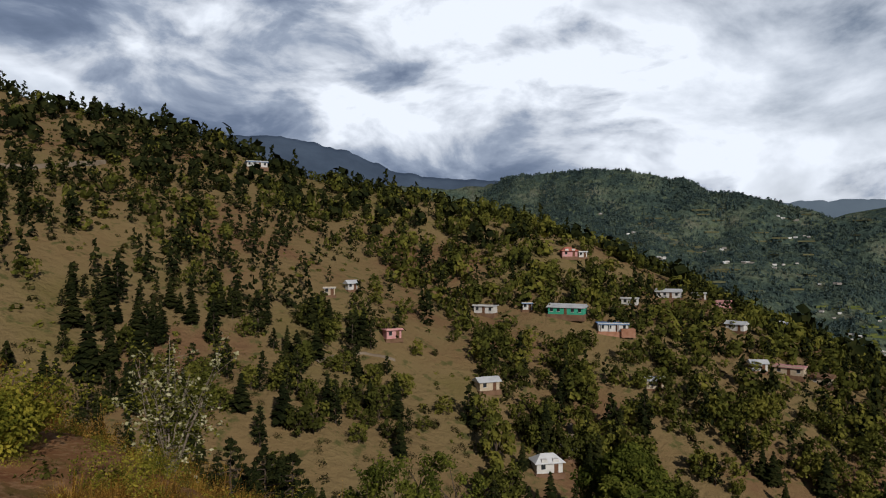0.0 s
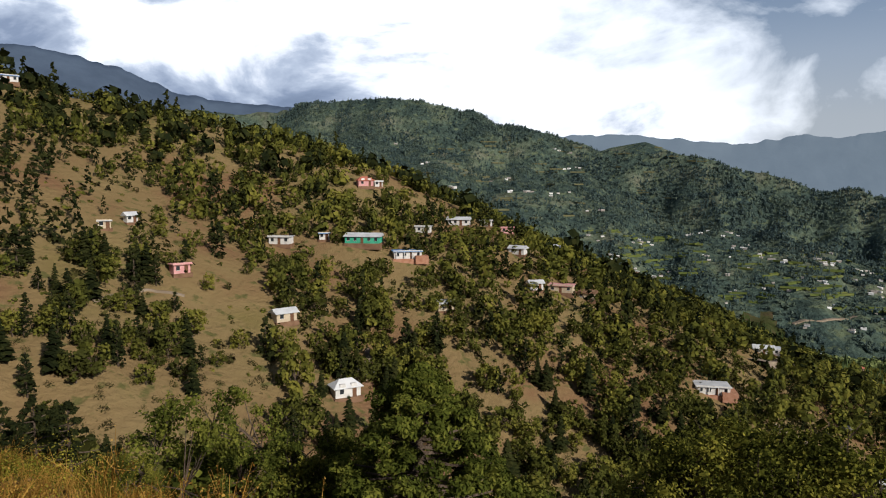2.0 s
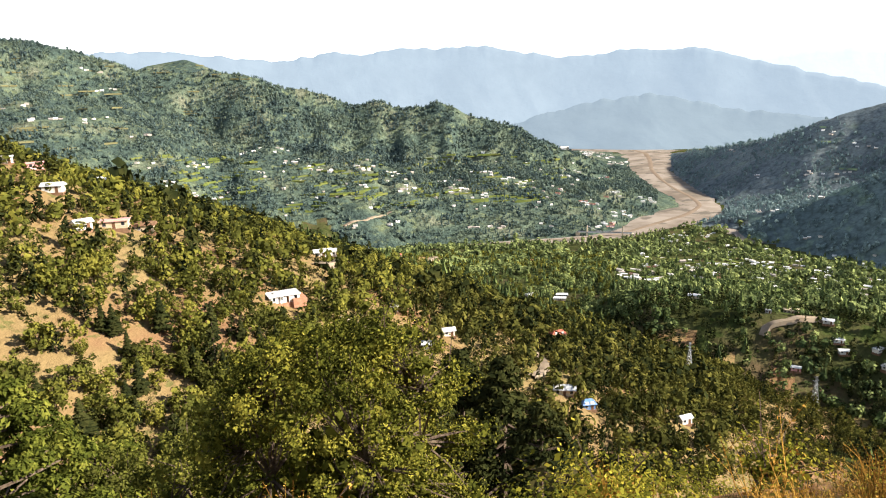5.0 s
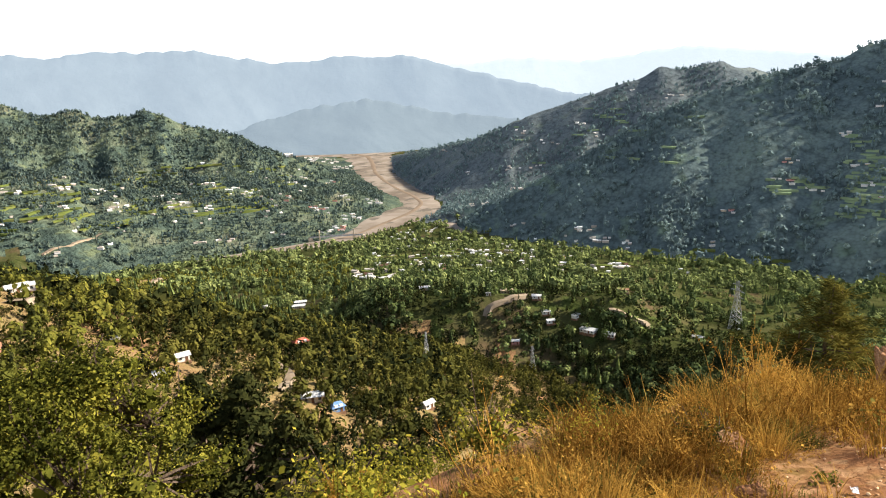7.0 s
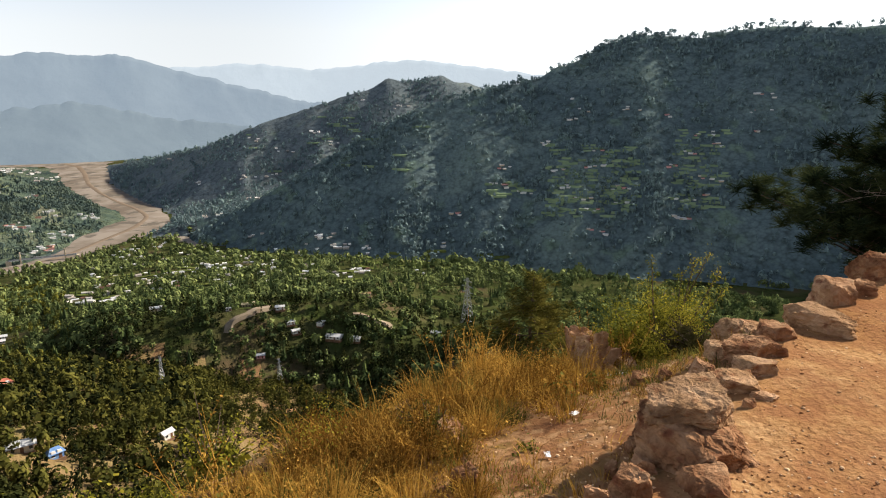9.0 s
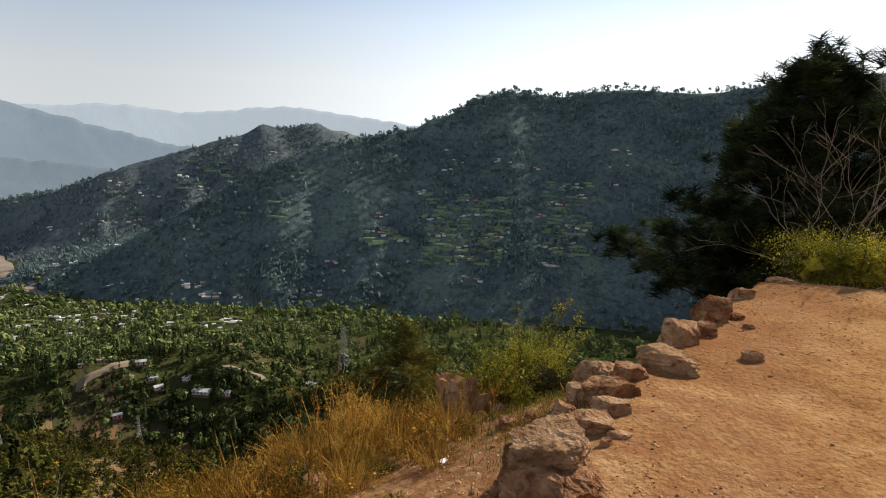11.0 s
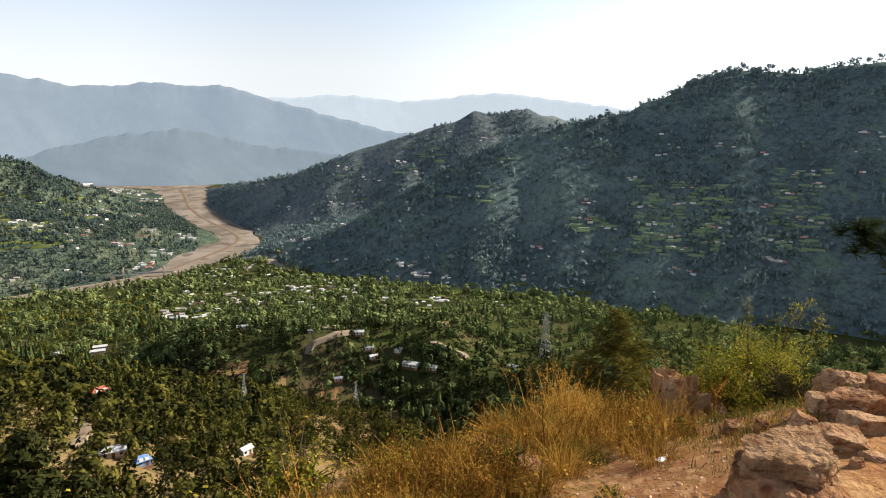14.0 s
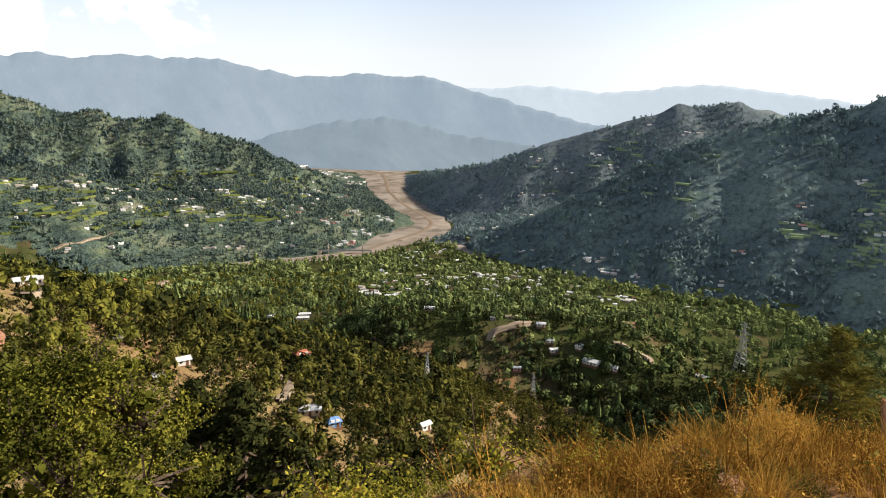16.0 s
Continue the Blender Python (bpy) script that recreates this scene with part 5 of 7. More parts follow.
road([(42.2, -14.0), (46.6, -13.9), (51.4, -13.7), (56.2, -13.3)], 9, "valley road along the river")
road([(-10.6, -9.3), (-6.9, -8.7), (-4.0, -9.4)], 1.2, "narrow footpath on the bare slope", 0.25)
road([(43.9, -18.6), (45.1, -19.1), (46.5, -19.7)], 3, "earth bank path on the lower slope")


def tube_mesh(name, runs, mat, sides=4):
    return mesh_from(name, *join_arrays([tube(p, r, sides) for p, r in runs]), mat)


STEEL = mottled("galvanised_steel", [(0.3, (0.22, 0.23, 0.24)), (0.6, (0.34, 0.35, 0.36))], scale=0.5, rough=0.5, metallic=0.6)


def pylon(az, el, top):
    x, y, z, r, ok = (v[0] for v in on_ground([az], [el], near=150))
    h = max(16.0, min(38.0, r * (math.tan(radians(top)) - math.tan(radians(el)))))
    ob = thing("pylon", "grey steel lattice power pylon standing among the trees", "pylon", "power pylons")
    ob.matrix_basis = pose(x, y, z - 0.5, 0, 0, 35)
    b, t = h * 0.10, h * 0.018
    at = lambda f: b + (t - b) * min(1.0, f * 1.25)
    for sx in (-1, 1):
        for sy in (-1, 1):
            part("leg", tube_mesh("leg", [([(sx * at(f), sy * at(f), f * h) for f in (0, 0.4, 0.8, 1.0)], [h * 0.006] * 4)], STEEL), ob)
    runs = []
    for k in range(9):
        f0, f1 = k / 9, (k + 1) / 9
        for (ax, ay), (bx, by) in (((-1, -1), (1, -1)), ((1, -1), (1, 1)), ((1, 1), (-1, 1)), ((-1, 1), (-1, -1))):
            runs.append(([(ax * at(f0), ay * at(f0), f0 * h), (bx * at(f1), by * at(f1), f1 * h)], [h * 0.004] * 2))
            runs.append(([(bx * at(f0), by * at(f0), f0 * h), (ax * at(f1), ay * at(f1), f1 * h)], [h * 0.004] * 2))
    part("bracing", tube_mesh("bracing", runs, STEEL, 3), ob)
    for f, w in ((0.68, 0.15), (0.80, 0.17), (0.92, 0.13)):
        arm = [([(-w * h, 0, f * h), (0, 0, f * h + 0.035 * h), (w * h, 0, f * h)], [h * 0.004, h * 0.006, h * 0.004]), ([(-w * h, 0, f * h), (w * h, 0, f * h)], [h * 0.005] * 2)]
        a = part("cross_arm", tube_mesh("cross_arm", arm, STEEL), ob)
        for s in (-1, 1):
            part("insulator", tube_mesh("insulator", [([(s * w * h, 0, f * h), (s * w * h, 0, f * h - 0.05 * h)], [h * 0.006, h * 0.003])], WINDOW_DARK), a)


pylon(100.3, -19.4, -15.0)
pylon(83.6, -24.0, -21.6)
pylon(74.1, -22.6, -20.8)


def bridge():
    x, y, _ = place(66.9, 0, 1345)
    ob = thing("bridge", "grey suspension bridge over the gravel river", "bridge")
    ob.matrix_basis = pose(x, y, WATER_Z + 9, 0, 0, -70)
    part("deck", block(-52, 52, -2.5, 2.5, -0.8, 0.0, PAINT["grey"], "deck"), ob)
    for s in (-1, 1):
        part("railing", block(-52, 52, s * 2.4 - 0.1, s * 2.4 + 0.1, 0.0, 1.1, STEEL, "railing"), ob)
        part("tower", block(s * 34 - 1.2, s * 34 + 1.2, -3, 3, -11, 13, PAINT["cream"], "tower", 0.4), ob)
        k = np.linspace(-34, 34, 15)
        part("cable", tube_mesh("cable", [([(a, s * 2.6, 1.5 + 11.5 * (a / 34) ** 2) for a in k], [0.25] * 15)], STEEL), ob)
    for s in (-1, 1):
        part("abutment", block(s * 52 - 4, s * 52 + 4, -4, 4, -12, -0.8, PAINT["cream"], "abutment"), ob)


bridge()


# ---------------------------------------------------------------- woods
def spur_keep(x, y):
    """The spur is thick with trees in its middle and upper right, open and bare towards the lower left."""
    a, d = np.degrees(np.arctan2(x, y)), np.hypot(x, y)
    thick = 0.74 + 2.0 * fbm(x / 30, y / 30, 91, 3)
    thick = thick + np.interp(a, [-45, -20, -8, 4, 10, 18, 24, 60], [0.2, 0.2, 0.35, 0.25, 0.0, 0.15, 0.55, 0.6])
    low = np.interp(d, [100, 150, 185, 215], [-0.6, -0.5, -0.15, 0.1])
    return np.clip(thick + low * np.interp(a, [2, 14], [1, 0]), 0.04, 1)


def among_fields(x, y):
    """Groves between open fields; thick on the knoll's near side."""
    a, d = np.degrees(np.arctan2(x, y)), np.hypot(x, y)
    grove = 0.52 + 2.6 * fbm(x / 42, y / 42, 96, 3)
    return np.clip(grove + np.interp(d, [150, 420, 600], [0.5, 0.4, 0.0]), 0.1, 1)


def everywhere(x, y):
    return np.clip(0.75 + 1.8 * fbm(x / 65, y / 65, 95, 3), 0.2, 1)


def far_keep(x, y):
    return np.clip(0.62 + 2.6 * fbm(x / 120, y / 120, 97, 4), 0.04, 1)


def below(x, y, z, top):
    """Keeps the near slope's trees under the open view over the valley."""
    a, d = np.degrees(np.arctan2(x, y)), np.hypot(x, y)
    limit = np.interp(a, [-45, -30, -17, -9, 0, 8, 14, 20, 30, 40, 52, 60, 70, 84, 95, 105, 130], [-15, -15.5, -16, -17.5, -19, -20, -21, -23, -25, -24, -22, -23, -25.5, -25, -22.5, -20.5, -20])
    return np.degrees(np.arctan2(z + top, d)) < limit


CON = [bushy_conifer(100 + k, 18, 22, 0.085, width=0.17 + 0.05 * k) for k in range(2)] + [conifer_shape(104 + k, tiers=13, blades=9, width=0.27 + 0.04 * k, clump=3) for k in range(2)]
NEAR_CON = [bushy_conifer(106 + k, 18, 40, 0.058, width=0.2 + 0.03 * k)[1] for k in range(3)]
NEAR_BRO = [broad_shape(126 + k, blobs=15, leaves=56, size=0.058, squat=0.9 + 0.12 * k)[1] for k in range(3)]
BRO = [broad_shape(120 + k, blobs=13, leaves=36, size=0.10, squat=0.85 + 0.12 * k) for k in range(4)]
CON_MID = [bushy_conifer(140 + k, 9, 5, 0.18, width=0.17 + 0.035 * k, core=1) for k in range(3)]
BRO_FINE = [broad_shape(130 + k, blobs=11, leaves=16, size=0.13, squat=0.85 + 0.12 * k, core=2) for k in range(4)]
CON_MID_CROWNS = [c[1] for c in CON_MID]
POPLAR = [bushy_conifer(165 + k, 8, 5, 0.15, width=0.06, core=1)[1] for k in range(3)]
FIR = [fir_low(160 + k) for k in range(4)]
ROUND = [round_low(170 + k) for k in range(4)]
ROUND_FINE = [round_low(240 + k, 54, 0.21) for k in range(5)]
ROUND_FINE = [(v * (0.8 + 0.12 * k, 0.8 + 0.12 * k, 1.25 - 0.1 * k), q) for k, (v, q) in enumerate(ROUND_FINE)]
SHR = [shrub_shape(180 + k, 18, 0.46) for k in range(3)]


def by_distance(spots):
    return spots[np.argsort(np.hypot(spots[:, 0], spots[:, 1]))]


def split_at(spots, d):
    r = np.hypot(spots[:, 0], spots[:, 1])
    return spots[r < d], spots[r >= d]


con_spots = by_distance(spots_in(8500, -42, 76, 90, 480, [1], 201, lambda x, y: spur_keep(x, y) * np.interp(np.degrees(np.arctan2(x, y)), [-15, 5], [1.0, 0.5]), 4.6, 9.0, 9))
bro_spots = by_distance(spots_in(11000, -34, 78, 90, 480, [1], 202, lambda x, y: spur_keep(x, y) * np.interp(np.degrees(np.arctan2(x, y)), [-12, 6], [0.25, 1.0]), 3.0, 7.0, 7))
things_on("conifer_tree", CON, BARK, CONIFER, con_spots[:290], "dark green conifer on the dry reddish hillside", "tree", "conifers on the hillside")
closer, farther = split_at(con_spots[290:], 260)
woods("conifer_wood", CON_MID_CROWNS, closer, CONIFER, "dark conifers covering the hillside")
woods("upper_conifer_wood", CON_MID_CROWNS + ROUND[:2], farther, CONIFER, "dark conifers towards the crest")
gorge = np.degrees(np.arctan2(bro_spots[:, 0], bro_spots[:, 1])) > 50
woods("gorge_trees", ROUND_FINE, bro_spots[gorge], SLOPE_LEAF, "olive green trees on the steep side of the gorge")
bro_spots = bro_spots[~gorge]
things_on("broadleaf_tree", BRO, BARK, BROAD, bro_spots[:290], "rounded green broad-leaved tree on the hillside", "tree", "broad-leaved trees on the hillside")
closer, farther = split_at(bro_spots[290:], 200)
woods("broadleaf_wood", [c[1] for c in BRO_FINE], closer, BROAD, "green broad-leaved trees among the houses")
woods("upper_broadleaf_wood", ROUND_FINE, farther, BROAD, "green broad-leaved trees towards the crest")
woods("hillside_scrub", SHR, spots_in(7500, -42, 78, 140, 480, [0, 1], 203, spur_keep, 0.9, 2.6, 3), SCRUB, "brownish green scrub on the dry slope")
woods("hillside_bushes", SHR, spots_in(8000, -42, 78, 140, 480, [1], 209, everywhere, 0.7, 1.9, 3), BROAD, "small green bushes on the dry slope")
woods("lower_hillside_bushes", [shrub_shape(185 + k, 80, 0.16) for k in range(3)], spots_in(1100, -42, 78, 70, 150, [0, 1], 224, everywhere, 0.7, 2.0, 3), SCRUB, "small brownish bushes on the lower dry slope")
woods("lower_spur_wood", ROUND_FINE, spots_in(7500, 22, 68, 330, 1050, [1, 2], 204, everywhere, 4.5, 8.0, 8), BROAD, "mixed trees down the long spur")
woods("spur_foot_wood", CON_MID_CROWNS, spots_in(1900, 62, 104, 150, 560, [1], 218, everywhere, 4.0, 8.0, 8), CONIFER, "dark conifers on the spur's foot above the brook")
woods("brook_wood", [c[1] for c in BRO_FINE], spots_in(900, 70, 92, 250, 500, [1], 220, lambda x, y: np.ones_like(x), 3.0, 6.5, 8), SLOPE_LEAF, "thick green trees above the brook")
woods("lower_spur_conifers", FIR, spots_in(3600, 22, 68, 330, 1050, [1, 2], 208, everywhere, 6, 10, 8), HAZE_CONIFER, "dark conifers down the long spur")
closer, farther = split_at(spots_in(14500, 55, 135, 200, 900, [0, 2], 205, among_fields, 4.0, 8.5, 10), 340)
dark = rng_of(219).uniform(size=len(closer)) < 0.55
woods("valley_dark_wood", CON_MID_CROWNS, closer[dark], CONIFER, "dark conifers between the valley trees")
closer = closer[~dark]
woods("valley_wood", [c[1] for c in BRO_FINE], closer, SLOPE_LEAF, "green trees over the valley terraces")
# on the knoll's face darker tree colours stand in for its shade
fa, fd = np.degrees(np.arctan2(farther[:, 0], farther[:, 1])), np.hypot(farther[:, 0], farther[:, 1])
face = (fa > 64) & (fa < 99) & (fd < 470)
dark = rng_of(225).uniform(size=len(farther)) < np.where(face, 0.85, np.clip(0.35 + 2.0 * fbm(farther[:, 0] / 60, farther[:, 1] / 60, 92, 3), 0.05, 0.9))
woods("valley_mid_conifers", ROUND_FINE, farther[dark], HAZE_CONIFER, "dark-coloured trees standing in for shade on the valley knoll")
woods("valley_mid_wood", ROUND_FINE, farther[~dark] * (1, 1, 1, 1.1, 1, 1), HAZE_LEAF, "green trees of the middle valley")
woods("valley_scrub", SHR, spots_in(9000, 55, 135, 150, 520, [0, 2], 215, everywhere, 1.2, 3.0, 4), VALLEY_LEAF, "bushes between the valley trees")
woods("valley_far_wood", ROUND, spots_in(13000, 40, 130, 800, 1480, [2], 206, among_fields, 6, 12, 9), HAZE_LEAF, "green trees on the far valley terraces")
# massed dark conifers imitate the deep shade of the knoll's flank
woods("knoll_conifers", CON_MID_CROWNS, spots_in(5200, 62, 102, 200, 560, [0, 2], 216, lambda x, y: np.clip(0.55 + 1.6 * fbm(x / 50, y / 50, 98, 3), 0.1, 1) * np.clip((560 - np.hypot(x, y)) / 120, 0, 1), 5, 9, 9), CONIFER, "dark conifers added to deepen the shade on the knoll's near flank")
woods("poplars", POPLAR, spots_in(700, 62, 128, 250, 1200, [0, 2], 217, everywhere, 8, 12, 9), HAZE_LEAF, "slim upright poplars in the valley")
woods("valley_conifers", FIR, spots_in(1700, 55, 135, 200, 1400, [0, 2], 207, everywhere, 7, 12, 9), HAZE_CONIFER, "dark conifers in the valley")
def hill_keep(x, y):
    """The hill across the river is thick with trees under its crest and in the gullies, open on the terraces below."""
    under = np.interp(line_distance(NORTH_HILL, x, y), [0, 60, 280, 430], [0.7, 1.0, 0.95, 0.12])
    return np.clip(under * np.interp(np.degrees(np.arctan2(x, y)), [30, 40], [0.5, 1.0]) + 2.0 * fbm(x / 90, y / 90, 97, 4), 0.26, 1)


def crest_tree(seed):
    """A tall pine on a skyline, 1 high: a bare stem with a ragged crown at its top."""
    rng = rng_of(seed)
    V, Q = round_low(seed + 1, 16)
    return join_arrays([tube([(0, 0, -0.08), (0.02, 0, 0.6)], [0.03, 0.02], 3), (V * (0.75, 0.75, 0.62) + (rng.uniform(-0.05, 0.05), 0, 0.42), Q)])


SKYLINE = [crest_tree(175 + 2 * k) for k in range(4)]
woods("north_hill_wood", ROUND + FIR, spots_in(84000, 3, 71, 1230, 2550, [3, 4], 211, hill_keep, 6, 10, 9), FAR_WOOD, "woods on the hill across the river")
woods("south_mountain_wood", ROUND + FIR[:2], spots_in(34000, 74, 142, 850, 2150, [5], 212, lambda x, y: far_keep(x, y) * 0.7 + 0.15, 6, 12, 9), HAZE_WOOD, "dark woods on the shaded mountainside")
woods("east_ridge_wood", ROUND + FIR, spots_in(24000, 70, 118, 1450, 2800, [6], 213, far_keep, 6, 11, 9), HAZE_WOOD, "woods on the ridge down the valley")
woods("crest_pines", SKYLINE, spots_in(5200, 98, 140, 1500, 1960, [5], 214, lambda x, y: (line_distance(SOUTH_MOUNTAIN, x, y) < 12) * np.clip(0.35 + 3.0 * fbm(x / 35, y / 35, 99, 2), 0, 1), 9, 17, 14), HAZE_WOOD, "tall bare-stemmed pines along the mountain's crest")

# the near slope under the track
near_spots = spots_in(4200, -45, 128, 36, 230, [0, 1], 221, everywhere, 2.2, 5.5, 400, power=0)
near_spots = near_spots[below(near_spots[:, 0], near_spots[:, 1], near_spots[:, 2], near_spots[:, 3] * 1.1)]
third = np.arange(len(near_spots)) % 3
closer, farther = split_at(near_spots[third == 0], 55)
woods("near_slope_conifers", NEAR_CON, closer, CONIFER, "dark conifers on the steep near slope")
woods("lower_slope_conifers", [c[1] for c in CON_MID], farther, CONIFER, "dark conifers lower on the near slope")
closer, farther = split_at(near_spots[third == 1], 55)
east = np.degrees(np.arctan2(farther[:, 0], farther[:, 1])) > 62
woods("shaded_slope_conifers", CON_MID_CROWNS, farther[east], CONIFER, "dark conifers on the slope's steep lower part")
farther = farther[~east]
east = np.degrees(np.arctan2(closer[:, 0], closer[:, 1])) > 50
woods("valley_side_conifers", NEAR_CON, closer[east], CONIFER, "dark conifers under the track's brow")
closer = closer[~east]
woods("near_slope_trees", NEAR_BRO, closer, SLOPE_LEAF, "green trees on the steep near slope")
woods("lower_slope_trees", [c[1] for c in BRO_FINE], farther, SLOPE_LEAF, "green trees lower on the near slope")
woods("near_slope_scrub", [shrub_shape(190 + k, 130, 0.12) for k in range(3)], near_spots[third == 2] * (1, 1, 1, 0.5, 1, 1), SCRUB, "brownish scrub on the steep near slope")
low_spots = spots_in(6500, 40, 110, 60, 400, [0, 1, 2], 222, lambda x, y: np.ones_like(x), 1.4, 3.8, 400)
woods("lower_slope_bushes", [shrub_shape(195 + k, 70, 0.17) for k in range(3)], low_spots, SCRUB, "dark brownish bushes low on the near slope")


# ---------------------------------------------------------------- the near slope: single trees and shrubs
def cedar_near(seed, boughs=150, leaves=240, width=0.5, size=0.024, low=0.04):
    """A full conifer 1 high: level limbs that carry flat, overlapping pads of fine sprays."""
    rng = rng_of(seed)
    runs, cs, rads = [tube([(0, 0, -0.04), (0.004, 0, 0.4), (0, 0.003, 0.97)], [0.022, 0.014, 0.002], 7)], [], []
    for b in range(boughs):
        f = ((b + rng.uniform(0, 1)) / boughs) ** 1.25
        h, a = low + (0.95 - low) * f, b * 2.4 + rng.uniform(-0.5, 0.5)
        reach = width * (1 - f ** 1.3) ** 0.8 * rng.uniform(0.35, 1.08) + 0.012
        c = np.array([math.cos(a) * reach, math.sin(a) * reach, h + reach * rng.uniform(-0.05, 0.18)])
        runs.append(tube([(0, 0, h), c * (0.55, 0.55, 1) - (0, 0, 0.01), c], [0.007, 0.005, 0.0015], 3))
        cs.append(c)
        rads.append(rng.uniform(0.05, 0.085) * (1 - 0.5 * f))
    cs.append(np.array([0, 0, 0.96]))
    rads.append(0.03)
    return join_arrays(runs), clumped(cs, rads, leaves, size, rng, flat=0.5, ratio=0.4, loose=0.45, core=8, lift=0.6, within=0.6)


def oak_near(seed, clumps=240, leaves=130, size=0.014, spread=0.5, low=0.12):
    """A wide small-leaved tree 1 high with several stems; leafy tufts over the outside of a domed crown, light-blocking
    leaves within.
    """
    rng = rng_of(seed)
    runs, cs, rads = [], [], []
    stems = []
    for k in range(9):
        a = 2 * math.pi * k / 9 + rng.uniform(-0.3, 0.3)
        tip = np.array([math.cos(a) * spread * 0.62, math.sin(a) * spread * 0.62, rng.uniform(0.5, 0.72)])
        mid = tip * (0.4, 0.4, 0.5) + rng.normal(size=3) * 0.025
        runs.append(tube([(rng.normal() * 0.015, rng.normal() * 0.015, -0.04), mid, tip], [0.019, 0.013, 0.005], 5))
        stems += [mid, mid * 0.5 + tip * 0.5, tip]
    stems = np.array(stems)
    for k in range(clumps):
        u, a = rng.uniform(0, 1), k * 2.4 + rng.uniform(-0.4, 0.4)
        z = low + (0.93 - low) * u
        dome = spread * math.sqrt(max(0.02, 1 - ((z - 0.42) / 0.54) ** 2))
        r = dome * (rng.uniform(0.78, 1.06) if k % 3 else rng.uniform(0.2, 0.8))
        c = np.array([math.cos(a) * r, math.sin(a) * r, z]) + rng.normal(size=3) * 0.02
        s = stems[np.argmin(np.sum((stems - c) ** 2, 1))]
        runs.append(tube([s, s * 0.45 + c * 0.55 + rng.normal(size=3) * 0.01, c], [0.005, 0.0035, 0.0012], 3))
        cs.append(c)
        rads.append(rng.uniform(0.035, 0.075))
    twigs = []
    for k in range(40):
        c = cs[rng.randint(len(cs))]
        d = c * (1, 1, 0.6) + rng.normal(size=3) * 0.2
        d = d / np.linalg.norm(d) * rng.uniform(0.05, 0.12)
        runs.append(tube([c, c + d * 0.6, c + d], [0.003, 0.002, 0.001], 3))
        twigs.append(c + d * rng.uniform(0.4, 1.05, (10, 1)) + rng.normal(size=(10, 3)) * 0.006)
    # oversized leaves added inside the crown to block light and darken its gaps
    g = rng.normal(size=(900, 3))
    g = g / np.linalg.norm(g, axis=1)[:, None] * rng.uniform(0.2, 0.72, (900, 1)) * (spread, spread, 0.46) + (0, 0, 0.46)
    dense = leaf_quads(g, 0.045, rng, ratio=0.8)
    leaf = clumped(cs, rads, leaves, size, rng, flat=0.8, ratio=0.62, loose=0.55, core=9, lift=0.35, within=0.5)
    return join_arrays(runs), join_arrays([leaf, dense, leaf_quads(np.concatenate(twigs), size, rng, ratio=0.62)])


def needle_tuft(rng, n, length, width):
    """A brush of long needles round a shoot that points up."""
    a = rng.uniform(0, 6.28, n)
    up = rng.uniform(-0.45, 0.9, n)
    d = np.stack([np.cos(a), np.sin(a), up], -1)
    d /= np.linalg.norm(d, axis=1)[:, None]
    e = np.cross(d, rng.normal(size=(n, 3)))
    e /= np.linalg.norm(e, axis=1)[:, None]
    s = np.stack([np.zeros(n), np.zeros(n), rng.uniform(-0.5, 0.3, n) * length], -1)
    ln = length * rng.uniform(0.7, 1.1, (n, 1))
    V = np.stack([s - e * width * 0.5, s + e * width * 0.5, s + d * ln + e * width * 0.25, s + d * ln - e * width * 0.25], 1).reshape(-1, 3)
    return V, np.arange(4 * n).reshape(-1, 4)


